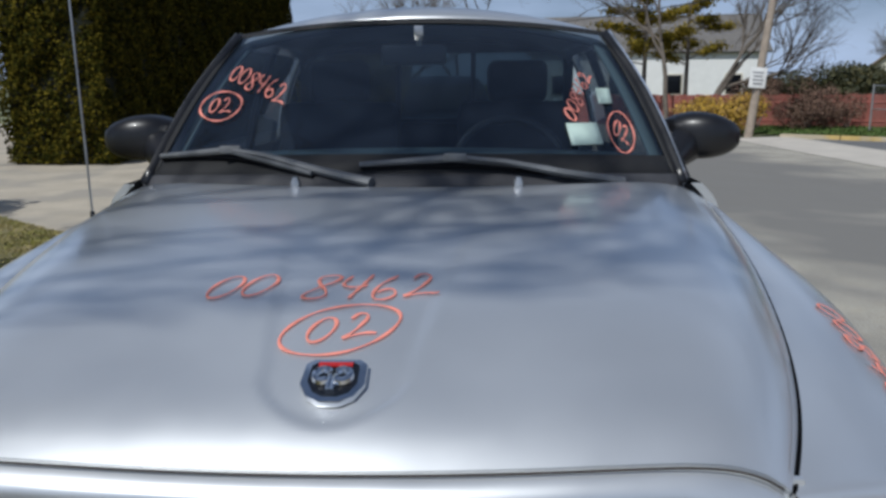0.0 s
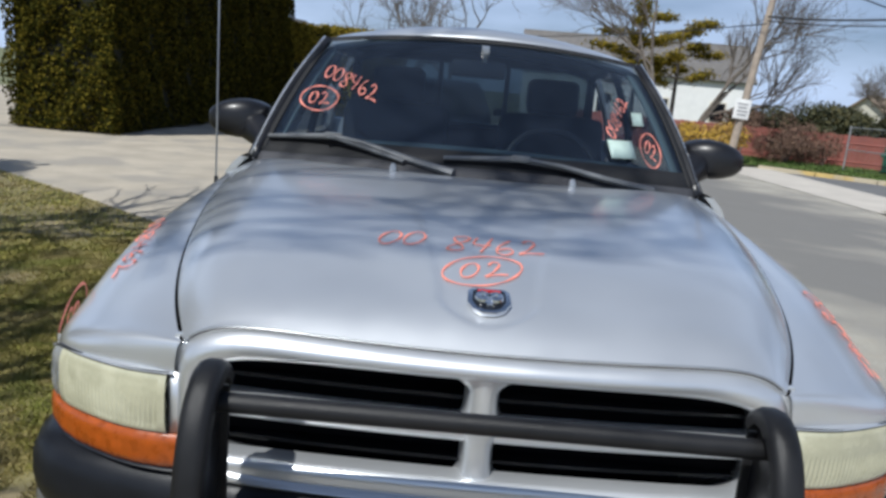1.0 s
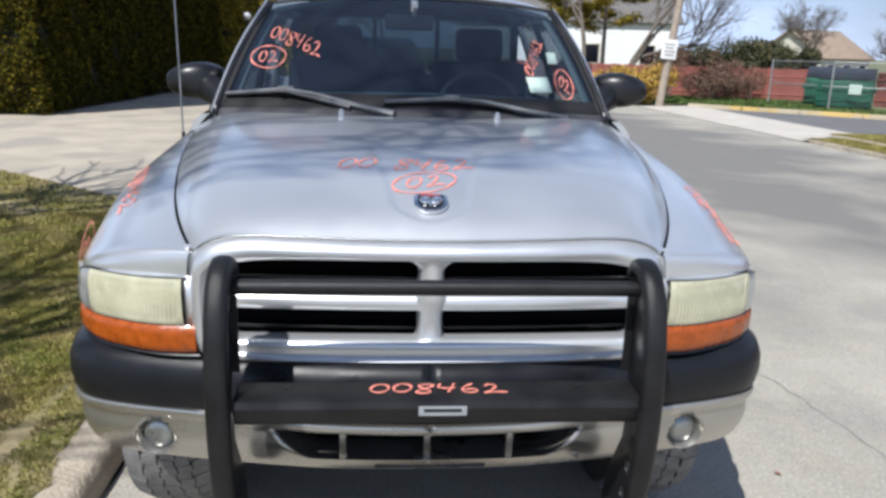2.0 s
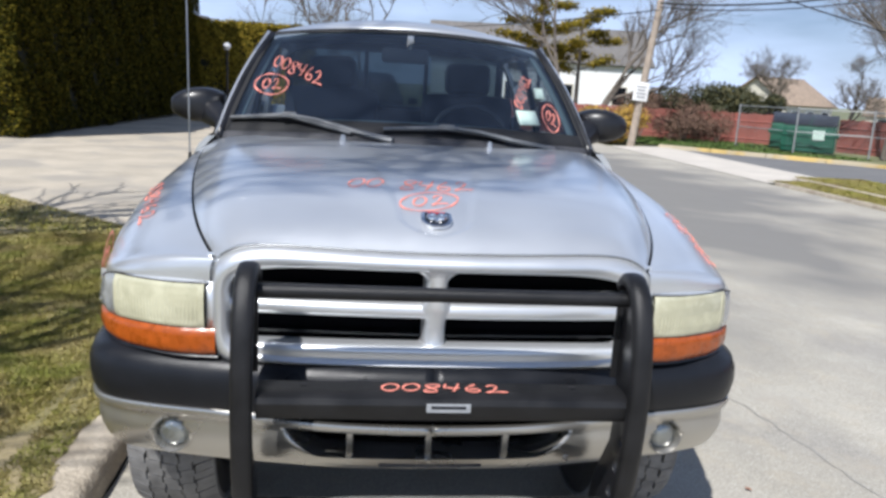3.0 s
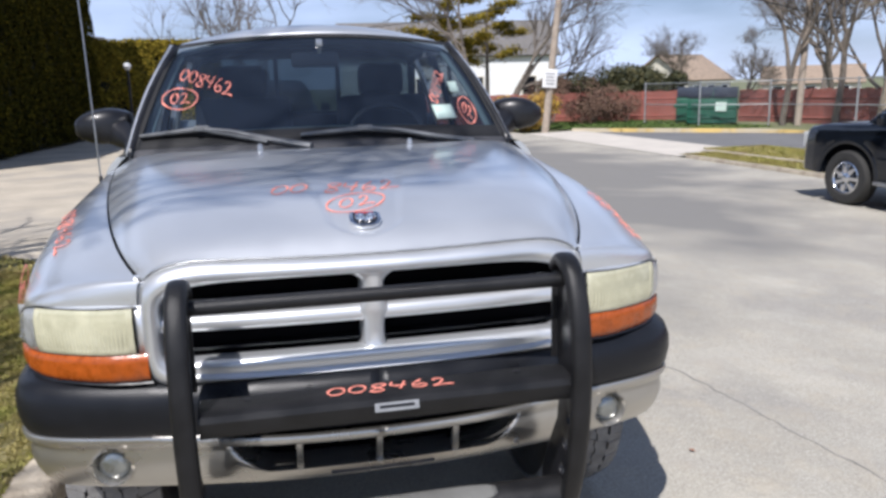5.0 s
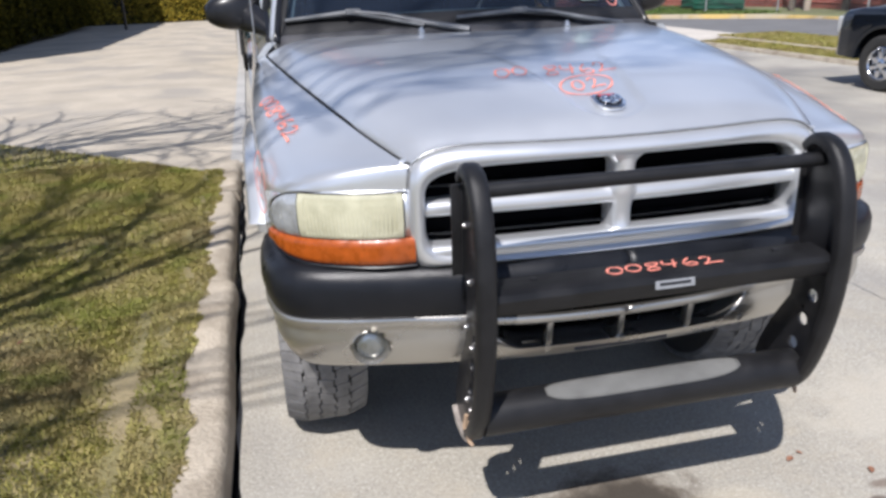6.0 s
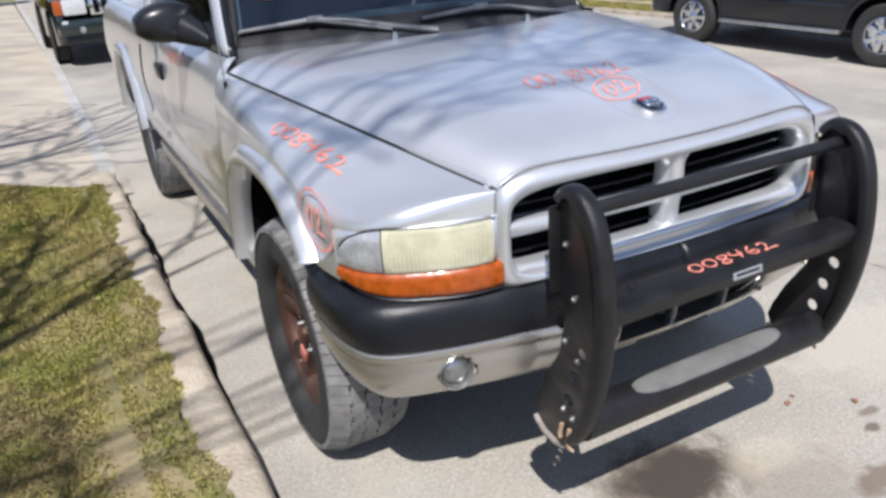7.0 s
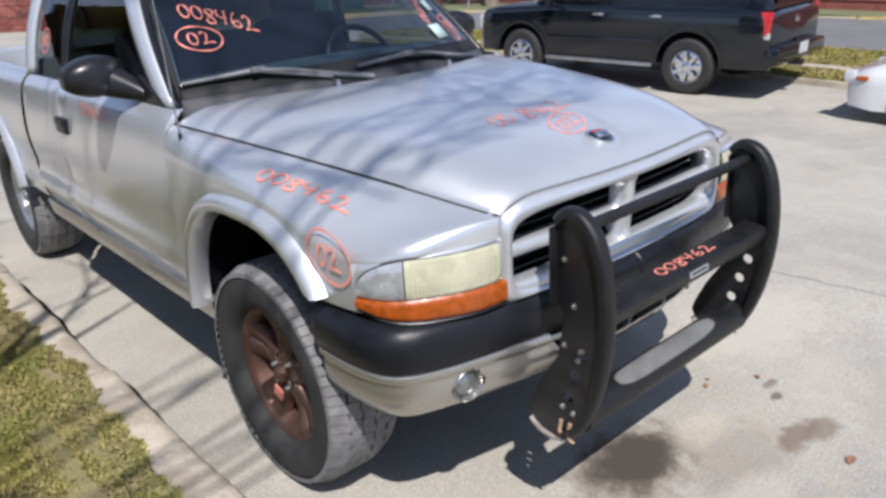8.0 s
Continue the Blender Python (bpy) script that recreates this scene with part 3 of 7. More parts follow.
V1, F1 = blades(470000, -3.9, -1.24, -0.8, 5.0, 0.023, 3, width=0.0017, test=near_part)
far_part = lambda x, y: in_lawn(x, y) & ((x < -2.9) | (y < 0.1) | (y > 4.9))
V2, F2 = blades(330000, -9.5, -1.24, -7.0, 9.5, 0.034, 4, width=0.0042, test=far_part)
tagged(cloud_mesh("grass", np.concatenate([V0, V1, V2]), np.concatenate([F0, F1 + len(V0), F2 + len(V0) + len(V1)]), M["grass"]), "short spring grass, green with dry straw", "grass", kind="stuff")

# cracks and leaves on the road
M["crack"] = material("worn_crack_filler", (0.27, 0.26, 0.24), 0.9, 0, 0.25, 9, 40, 0.2)


def crack(pts, w=0.006, seed=0):
    r = np.random.default_rng(seed)
    c = curve3(pts)
    rows = []
    for u in np.linspace(0, 1, 60):
        x, y = c(u) + r.normal(0, 0.012, 2)
        ww = w * r.uniform(0.3, 1.2)
        rows.append([(x - ww, y - ww * 0.4, float(drop(x, y)) + 0.003), (x + ww, y + ww * 0.4, float(drop(x, y)) + 0.003)])
    return sheet(rows, (0, 0, 1))


for i, pts in enumerate(([(1.6, 3.4), (1.75, 2.4), (1.95, 1.1), (2.15, -0.6)], [(1.1, 6), (2.5, 8.5), (4.4, 10.5), (6.5, 12)])):
    lone("road_crack", crack(pts, 0.005 + 0.003 * (i == 3), i), M["crack"], "thin winding crack in the street", "crack", kind="structure", smooth=0)


def dry_leaf(x, y, a, s, z=None):
    bm = sheet([[(x + s * (u * math.cos(a) - v * w * math.sin(a)), y + s * (u * math.sin(a) + v * w * math.cos(a)), (float(drop(x, y)) if z is None else z) + 0.006 + 0.14 * s * v * v + 0.10 * s * u * u * math.cos(3 * u))
                 for v in (-1, -0.3, 0.3, 1)] for u, w in ((-1, 0.06), (-0.6, 0.5), (-0.2, 0.42), (0.1, 0.72), (0.5, 0.4), (0.75, 0.5), (1, 0.05))], (0, 0, 1))
    return lone("fallen_leaf", bm, M["leaf"], "dry brown leaf on the road", "leaf", group="fallen leaves")


for x, y, a, s in ((0.65, 0.16, 0.5, 0.016), (0.70, 0.18, 2, 0.010), (0.85, 0.04, 1, 0.016), (0.54, -0.447, 0.2, 0.026), (-1.9, 1.6, 1.2, 0.016), (1.4, 0.9, 2.2, 0.014)):
    dry_leaf(x, y, a, s, VERGE + 0.03 if x < -1.1 else None)

# ---- hedges by the driveway ----
def hedge(name, a, d, w, length, height, label, leaves, size, seed, mat="hedge", round_top=0.25):
    """A clipped hedge: a near-black core, inner shade in its colour, with leaves over its faces. a: front corner, d:
    unit way of its long face, w: thickness to the left of it.
    """
    a, d = np.array(a, float), np.array(d, float) / np.linalg.norm(d)
    n = np.array((d[1], -d[0]))
    z0 = float(drop(a[0], a[1])) + 0.05
    h = thing(name, (*a, z0), label, "hedge")
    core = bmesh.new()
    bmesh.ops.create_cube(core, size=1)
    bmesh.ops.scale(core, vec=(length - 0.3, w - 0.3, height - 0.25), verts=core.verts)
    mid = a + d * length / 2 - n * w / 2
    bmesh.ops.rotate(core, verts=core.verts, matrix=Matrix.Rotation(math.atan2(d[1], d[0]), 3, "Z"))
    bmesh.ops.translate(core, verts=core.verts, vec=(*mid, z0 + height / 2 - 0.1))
    part("core", core, M["hedge_shade_core"], h, "near-black block, shade inside the hedge put in its colour")
    r = np.random.default_rng(seed)
    C, N = [], []
    areas = np.array([length * height, w * height, length * w, length * height * 0.1])
    for kind, cnt in enumerate((leaves * areas / areas.sum()).astype(int)):
        u, v = r.uniform(0, 1, cnt), r.uniform(0, 1, cnt) ** (0.9 if kind < 2 else 1)
        bulge = lambda s, t: 0.10 * np.sin(s * 2.3 + 1.3 * np.sin(t * 1.7)) * np.sin(t * 2.9 + s) + 0.05 * np.sin(s * 7 + t * 5)
        depth = -np.abs(r.normal(0, 0.12, cnt))
        if kind in (0, 3):
            s, t = u * length, v * height
            off = depth + bulge(s, t) - np.where(t > height - round_top, (t - height + round_top) ** 2 / round_top * 0.6, 0)
            xy = a + d * s[:, None] + n * off[:, None]
            C.append(np.column_stack([xy, z0 + 0.06 + t]))
            N.append(np.tile([*n, 0.25], (cnt, 1)))
        elif kind == 1:
            s, t = u * w, v * height
            off = depth + bulge(s + 9, t)
            xy = a - n * s[:, None] - d * off[:, None]
            C.append(np.column_stack([xy, z0 + 0.06 + t]))
            N.append(np.tile([*(-d), 0.25], (cnt, 1)))
        else:
            s, t = u * length, v * w
            xy = a + d * s[:, None] - n * t[:, None]
            C.append(np.column_stack([xy, z0 + height + depth * 0.6 + bulge(s, t + 5) - 0.05]))
            N.append(np.tile([0, 0, 1.0], (cnt, 1)))
    V, F = leaf_cards(np.concatenate(C), np.concatenate(N), size, 0.7)
    ob = cloud_mesh("foliage", V, F, M[mat])
    ob.parent, ob.matrix_parent_inverse = h, h.matrix_basis.inverted()
    tagged(ob, "yellowish green clipped leaves", kind="stuff")
    return h


M["golden"] = island(material("golden_hedge_leaves", (0.12, 0.10, 0.02), 0.8, bump=0, spec=0.03), (0.18, 0.14, 0.020), (0.06, 0.06, 0.010), (0.32, 0.235, 0.03))
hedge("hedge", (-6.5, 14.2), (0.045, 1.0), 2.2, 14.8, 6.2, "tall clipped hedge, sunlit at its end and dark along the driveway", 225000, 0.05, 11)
hedge("hedge", (-7.9, 30.2), (1.0, 0.15), 1.6, 6.4, 3.6, "lower golden hedge behind the driveway", 34000, 0.075, 12, "golden")
post = thing("fence_post", (-8.97, 14.0, -0.1), "dark iron fence post beside the hedge", "fence post")
part("shaft", box((-8.97, 14.0, 1.2), (0.14, 0.14, 2.6), 0.01), M["black"], post)
part("cap", box((-8.97, 14.0, 2.53), (0.20, 0.20, 0.08), 0.02), M["black"], post)
lampost = thing("garden_lamp", (-4.5, 27.0, -0.15), "slim garden lamp post with a pale globe", "lamp post")
part("shaft", tube([(-4.5, 27.0, -0.15), (-4.5, 27.0, 2.3)], 0.045, 10), M["black"], lampost)
part("globe", turned(lathe([(0.0, -0.13), (0.08, -0.11), (0.14, 0.0), (0.11, 0.10), (0.0, 0.14)], 16), Matrix.Translation((-4.5, 27.0, 2.42)) @ Matrix.Rotation(-math.pi / 2, 4, "Y")), M["sticker"], lampost)

# ---- far side of the street ----
lone("verge", strip_ground(edge_right, lambda y: edge_right(y) + 1.0, -20, 15.7, 6, 40, 0.07), M["soil"], "narrow grass verge by the far kerb", "verge", kind="structure")
lone("pavement", strip_ground(lambda y: edge_right(y) + 1.0, lambda y: edge_right(y) + 1.45, -20, 16.4, 6, 40, 0.075), M["curb"], "narrow worn tan path across the street", "pavement", kind="structure")
lone("verge_grass_strip", strip_ground(lambda y: edge_right(y) + 1.45, lambda y: edge_right(y) + 3.3, -20, 16.9, 4, 40, 0.07), M["soil"], "grass strip beside the car park", "verge", kind="structure")
lone("crossover", strip_ground(edge_right, lambda y: edge_right(y) + 2.3, 15.7, 27.5, 6, 30, lambda x, y: 0.012 + 0.02 * (x - edge_right(y))), M["walk"], "pale concrete crossover into the car park", "pavement", kind="structure")
lone("car_park", strip_ground(lambda y: edge_right(y) + (3.3 if y < 16.9 else 2.3), lambda y: 18.2 if y < 21.0 else 18.2 - (y - 21.0) * 1.05, -20, 26, 12, 60, 0.04), M["asphalt"], "grey asphalt car park", "car park", kind="structure")
far_kerb = thing("kerb", (8.7, 0, 0), "low concrete kerb across the street", "kerb", kind="structure")
for i, y0 in enumerate(np.arange(-14, 15.0, 2.5)):
    y1 = min(y0 + 2.49, 15.3)
    rows = [[(edge_right(y) + a, y, float(drop(edge_right(y), y)) + b) for a, b in ((-0.02, -0.05), (-0.01, 0.05), (0.02, 0.075), (0.13, 0.078), (0.15, 0.03))] for y in np.linspace(y0, y1, 5)]
    part("kerb_stone", sheet(rows, (-0.5, 0, 1)), M["curb"], far_kerb)
yk = thing("kerb", (16, 20, -0.3), "yellow painted kerb of the car park", "kerb", kind="structure")
ypath = curve3([(18.3, 2.0), (18.35, 10.0), (18.3, 19.8), (17.7, 22.6), (16.0, 24.4), (13.6, 26.2), (12.1, 27.4)])
for i in range(14):
    p = [ypath(u) for u in np.linspace(i / 14, (i + 0.985) / 14, 5)]
    bm = sweep(p, [(-0.10, -0.6), (-0.10, -0.17), (-0.08, -0.14), (0.10, -0.14), (0.12, -0.17), (0.12, -0.6)])
    part("kerb_stone", turned(bm, Matrix.Translation((0, 0, -0.16))), M["yellow"], yk)


def far_lawn():
    rows = []
    for u in np.linspace(0, 1, 40):
        x, y = ypath(u)
        rows.append([(x + k * (1.6 + 3.9 * u), y + k * 4.5 * u, float(drop(x, y)) + 0.10) for k in np.linspace(0, 1, 5)])
    return sheet(rows, (0, 0, 1))


lone("grass_bank", far_lawn(), M["ground"], "green grass in front of the red fence", "lawn", kind="structure")
Vv, Fv = blades(90000, 9.8, 11.1, 0.0, 15.6, 0.05, 8, lambda x, y: drop(x, y) + 0.07, lambda x, y: (x > edge_right(y) + 0.12) & (x < edge_right(y) + 1.05), 0.006)
Vw, Fw = blades(120000, 11.2, 13.4, 0.0, 16.8, 0.05, 9, lambda x, y: drop(x, y) + 0.07, lambda x, y: (x > edge_right(y) + 1.4) & (x < edge_right(y) + 3.3), 0.007)
tagged(cloud_mesh("grass", np.concatenate([Vv, Vw]), np.concatenate([Fv, Fw + len(Vv)]), M["grass"]), "patchy grass on the far verge", "grass", kind="stuff")
Vg, Fg = blades(30000, 11.4, 19.0, 24.0, 34.0, 0.10, 10, lambda x, y: drop(x, y) + 0.10, lambda x, y: y > 26.5 + (13.6 - x) * 0.85 + 0.3, 0.02)
M["lush"] = island(material("lush_grass", (0.08, 0.16, 0.03), 0.8, bump=0), (0.09, 0.16, 0.03), (0.06, 0.11, 0.02), (0.16, 0.2, 0.05))
tagged(cloud_mesh("grass", Vg, Fg, M["lush"]), "fresh green grass beside the pole", "grass", kind="stuff")


# red board fence behind the car park
def board_fence(path, height, label, width=0.19):
    c = curve3(path)
    f = thing("board_fence", (*path[0], 0), label, "fence", kind="structure")
    length = sum(math.dist(path[i], path[i + 1]) for i in range(len(path) - 1))
    n = int(length / width)
    me = None
    for i in range(n):
        p, q = c(i / n), c((i + 0.96) / n)
        ang = math.atan2(q[1] - p[1], q[0] - p[0])
        m = (p + q) / 2
        if me is None:
            bm = box((0, 0, height / 2), (width * 0.97, 0.022, height), 0.004, seg=1)
            me = bpy.data.meshes.new("board")
            bm.to_mesh(me)
            bm.free()
            me.materials.append(M["fence"])
        ob = new("board", me)
        ob.parent = f
        ob.matrix_parent_inverse = f.matrix_basis.inverted()
        ob.matrix_basis = pose(m[0], m[1], float(drop(m[0], m[1])) + 0.02 * math.sin(i * 1.7), 0, 0, math.degrees(ang))
    for z in (0.35, height - 0.35):
        part("rail", tube([(*c(u), float(drop(*c(u))) + z) for u in np.linspace(0, 1, 24)], 0.045, 4), M["fence"], f)
    return f


board_fence([(19.6, -2.0), (19.8, 8.0), (20.6, 16.0), (21.5, 22.5), (20.8, 29.0)], 1.50, "long red brown board fence behind the car park")
board_fence([(20.4, 30.5), (17.2, 33.0), (13.0, 35.0), (6.0, 39.5)], 1.50, "red brown board fence behind the shrubs")


# chain-link fence
def chain_link(pts, height):
    f = thing("chain_link_fence", (*pts[0], -0.4), "galvanised chain-link fence in front of the bins", "fence", kind="structure")
    for i, (x, y) in enumerate(pts):
        z = float(drop(x, y))
        part("post", tube([(x, y, z), (x, y, z + height + 0.06)], 0.035, 10), M["galv"], f)
    for (x0, y0), (x1, y1) in zip(pts, pts[1:]):
        z0, z1 = float(drop(x0, y0)), float(drop(x1, y1))
        for h in (height, height * 0.52):
            part("rail", tube([(x0, y0, z0 + h), (x1, y1, z1 + h)], 0.02, 8), M["galv"], f)
        L = math.dist((x0, y0), (x1, y1))
        V, F = [], []
        step_ = 0.16
        for sgn in (1, -1):
            for s in np.arange(-height, L + height, step_):
                a0, a1 = (s, s + height) if sgn > 0 else (s + height, s)
                q0, q1 = np.array((a0, 0.05)), np.array((a1, height))
                dx = q1[0] - q0[0]
                ts = sorted(((0 - q0[0]) / dx, (L - q0[0]) / dx))
                t0, t1 = max(0, ts[0]), min(1, ts[1])
                if t1 - t0 < 0.02:
                    continue
                r0, r1 = q0 + (q1 - q0) * t0, q0 + (q1 - q0) * t1
                b = len(V)
                for (u, z) in (r0, r1):
                    px, py = x0 + (x1 - x0) * u / L, y0 + (y1 - y0) * u / L
                    zz = z0 + (z1 - z0) * u / L + z
                    V += [(px, py, zz - 0.003), (px, py, zz + 0.003)]
                F.append((b, b + 1, b + 3, b + 2))
        ob = cloud_mesh("wire_mesh", V, F, M["galv"])
        ob.parent, ob.matrix_parent_inverse = f, f.matrix_basis.inverted()
    return f


chain_link([(16.5, 29.6), (17.15, 26.3), (19.0, 24.4), (19.6, 20.6), (19.7, 17.0)], 1.85)


# green refuse bin
def dumpster(at, turn):
    m = Matrix.Translation(at) @ Matrix.Rotation(radians(turn), 4, "Z")
    d = thing("dumpster", at, "green steel refuse container with dark lids", "dumpster")
    body = bmesh.new()
    prof = [(-0.75, 0.12), (-0.75, 1.05), (-0.70, 1.10), (0.72, 1.50), (0.75, 1.46), (0.75, 0.12)]
    body = plate(prof, 1.9, axis="x", at=-0.95, bevel=0.01)
    part("body", turned(body, m), M["bin"], d, "", 30)
    for x in (-0.48, 0.48):
        part("lid", turned(box((x, 0.0, 1.325), (0.93, 1.5, 0.04), 0.01, (15.7, 0, 0)), m), M["black"], d, "dark plastic lid")
    for z in (0.35, 0.75):
        part("rib", turned(box((0, -0.77, z), (1.88, 0.05, 0.07), 0.01), m), M["bin"], d)
    for x in (-1.0, 1.0):
        part("fork_pocket", turned(box((x, 0, 0.75), (0.1, 1.1, 0.16), 0.01), m), M["bin"], d)
    part("sign", turned(box((0.35, -0.80, 0.78), (0.42, 0.012, 0.36), 0.0), m), M["pale_sticker"], d, "small pale notice")
    return d


dumpster((18.15, 26.9, float(drop(18, 27)) + 0.1), -36)
dumpster((18.75, 28.9, float(drop(17, 29)) + 0.12), -32)

# utility pole with a notice, second pole and cables
def utility_pole(x, y, top, lean, label, r=0.15):
    z = float(drop(x, y))
    p = thing("utility_pole", (x, y, z), label, "utility pole")
    part("shaft", tube([(x, y, z - 0.1), (x + lean * 0.5, y, z + top * 0.5), (x + lean, y, z + top)], [r, r * 0.85, r * 0.7], 14), M["pole"], p)
    return p


pole = utility_pole(10.97, 27.5, 10.5, 1.15, "leaning weathered wooden utility pole with a white notice")
notice = part("notice", box((11.10, 27.30, 1.70), (0.60, 0.02, 0.72), 0.01, (0, 4, 0)), M["white"], pole, "white notice board with dark print")
part("print", join(*[box((11.10, 27.286, 1.88 - 0.13 * i), (0.40 - 0.07 * (i % 2), 0.006, 0.05), 0, (0, 4, 0)) for i in range(4)]), M["rim"], notice)
part("crossarm", box((11.95, 27.5, 8.6), (2.2, 0.1, 0.12), 0.01), M["pole"], pole)
utility_pole(20.3, 24.4, 11.0, 0.3, "second wooden utility pole among bare trees", 0.14)


def cable(a, b, sag, r=0.02):
    a, b = np.array(a), np.array(b)
    w = thing("overhead_cable", tuple(a), "black overhead cable between the poles", "cable", group="overhead cables")
    part("strand", tube([a + (b - a) * k - np.array([0, 0, sag * 4 * k * (1 - k)]) for k in np.linspace(0, 1, 24)], r, 5), M["wire"], w)


cable((11.4, 27.1, 5.0), (19.85, 23.6, 6.0), 0.35, 0.035)
cable((11.4, 27.1, 4.85), (19.85, 23.6, 5.7), 0.35, 0.02)
cable((11.4, 27.1, 4.75), (-4, 55, 5.5), 0.6, 0.02)
cable((11.9, 27.1, 6.6), (22.5, 24.5, 3.6), 0.15, 0.025)

# ---- houses ----
def house(at, turn, w, d, h, rh, wall, rf, label, windows=3):
    m = Matrix.Translation(at) @ Matrix.Rotation(radians(turn), 4, "Z")
    hs = thing("house", at, label, "house")
    part("wall", turned(box((0, 0, h / 2), (w, d, h), 0.0), m), M[wall], hs)
    gable = plate([(-d / 2, h), (d / 2, h), (0, h + rh)], w - 0.02, axis="x", at=-w / 2 + 0.01)
    part("gable", turned(gable, m), M[wall], hs)
    sl = math.hypot(d / 2 + 0.4, rh * (1 + 0.8 / d))
    for s in (1, -1):
        part("roof", turned(box((0, s * (d / 4 + 0.1), h + rh / 2 - 0.02), (w + 0.7, sl, 0.14), 0.02, (-s * math.degrees(math.atan2(rh, d / 2)), 0, 0)), m), M[rf], hs)
    for i in range(windows):
        x = -w / 2 + w * (i + 0.5) / windows
        win = part("window", turned(box((x, -d / 2 - 0.02, h * 0.55), (1.1, 0.08, 1.4), 0.01), m), M["cream" if wall == "white" else "white"], hs)
        part("pane", turned(box((x, -d / 2 - 0.07, h * 0.55), (0.9, 0.02, 1.2), 0.0), m), M["gloss_black"], win)
    return hs


house((13.5, 55, -1.2), -8, 15, 8, 4.8, 2.4, "white", "roof", "white house with a grey roof behind bare trees", 4)
house((20, 62, -1.2), 60, 9, 7, 3.6, 2.8, "cream", "roof", "cream house with a grey roof")
house((43, 72, -1.2), 20, 6.5, 8, 2.8, 2.4, "cream", "tan_roof", "low house with a tan roof beyond the fence")
house((56, 68, -1.2), -40, 9, 7, 2.2, 1.6, "cream", "tan_roof", "low house with a brown roof beyond the fence")
house((-13.5, 66, -0.8), 70, 6, 7, 4.2, 2.6, "white", "roof", "pale house behind the hedge", 2)
lone("brick_wall", box((24.5, 2.0, 1.8), (0.4, 34, 4.2), 0.02), M["brick"], "long brick building side beyond the car park", "wall", kind="structure")


# ---- trees ----
def tree(at, height, label, seed, spread=0.55, r0=0.16, depth=5, lean=(0, 0), kids=3, fork=0.32, mat="bark", twig=0.012, cat="tree", boughs=(), bough_seed=0, clear=False):
    """A bare tree: a tapered trunk that forks again and again down to twigs."""
    r = np.random.default_rng(seed)
    t = thing("bare_tree", at, label, cat)
    limbs, twigs = [], []

    def cut(p, fine=True):
        """Leaves limbs out to shape the shade: those whose shade would fall past the bonnet."""
        g = p - np.array(SUN) / SUN.z * (p[2] - 1.15)
        if fine and clear and -2.0 < g[0] < -1.05 and g[1] < 0.85:
            return True
        return clear and g[0] > -1.05 and (g[1] < 0.40 + 0.30 * max(0, g[0]) or g[0] > 0.75)

    def grow(p, d, length, rad, k):
        n = 5
        pts, rr = [p], [rad]
        for i in range(n):
            d = d + r.normal(0, 0.10, 3) + np.array([0, 0, 0.03])
            d = d / np.linalg.norm(d)
            pts.append(pts[-1] + d * length / n)
            rr.append(rad * (1 - 0.32 * (i + 1) / n))
        if k < depth and cut(pts[-1], k < 3):
            return
        (limbs if k >= depth - 1 else twigs).append((pts, rr, k))
        if k == 0:
            return
        for j in range(kids + (1 if k < depth - 1 else 0)):
            i = int(r.integers(2, n + 1)) if j else n
            a = r.normal(0, spread, 3)
            nd = d + a
            nd[2] += 0.10
            nd /= np.linalg.norm(nd)
            grow(pts[i], nd, length * r.uniform(0.60, 0.84), max(rr[i] * r.uniform(0.66, 0.88), twig * 0.4), k - 1)

    grow(np.array(at, float), np.array([lean[0], lean[1], 1.0]), height * fork, r0, depth)
    r = np.random.default_rng(bough_seed)
    if boughs:      # the second stem that carries the long boughs
        roots = sorted((np.array(b[0], float) for b in boughs), key=lambda q: q[2])
        stem = [np.array(at, float) + [0.10, 0.06, -0.05], np.array(at, float) * 0.5 + roots[0] * 0.5 + [0.03, 0.02, 0]] + roots
        limbs.append((stem, list(np.linspace(r0 * 0.8, 0.06, len(stem))), depth))

    # twigs that would shade the kerb are left out to keep it sunlit
    def over_kerb(p):
        g = p - np.array(SUN) / SUN.z * p[2]
        return clear and -1.5 < g[0] < -0.75 and g[1] < 4.2

    def bough(p, d, length, rad, k, gone=False):
        pts, rr = [p], [rad]
        for i in range(5):
            d = d + r.normal(0, 0.10, 3) + np.array([0, 0, 0.03])
            d = d / np.linalg.norm(d)
            pts.append(pts[-1] + d * length / 5)
            rr.append(rad * (1 - 0.32 * (i + 1) / 5))
        keep = next((i for i, q in enumerate(pts) if cut(q, k < 3)), 6)
        if keep < 2:
            return
        pts, rr = pts[:keep], rr[:keep]
        gone = gone or (k < 3 and any(over_kerb(q) for q in pts))
        if not gone:
            twigs.append((pts, rr, k))
        if k == 0:
            return
        for j in range(4 if clear else 3):
            i = min(int(r.integers(1, 6)) if j else 5, len(pts) - 1)
            nd = d + r.normal(0, 0.5, 3)
            nd /= np.linalg.norm(nd)
            bough(pts[i], nd, length * r.uniform(0.40, 0.62), max(rr[i] * r.uniform(0.5, 0.75), 0.012), k - 1, gone)

    for p, d, length, rad in boughs:
        bough(np.array(p, float), np.array(d, float) / np.linalg.norm(d), length, rad, 3)
    part("trunk", join(*[tube(p, q, 9) for p, q, k in limbs]), M[mat], t, "", 60)
    V, F = [], []
    for p, q, k in twigs:
        n = 5 if k >= 2 else 3
        up = np.array([0.3, 0.2, 0.9])
        b = len(V)
        for i in range(len(p)):
            d = p[min(i + 1, len(p) - 1)] - p[max(i - 1, 0)]
            a = np.cross(d, up)
            a /= np.linalg.norm(a) + 1e-9
            c = np.cross(a, d)
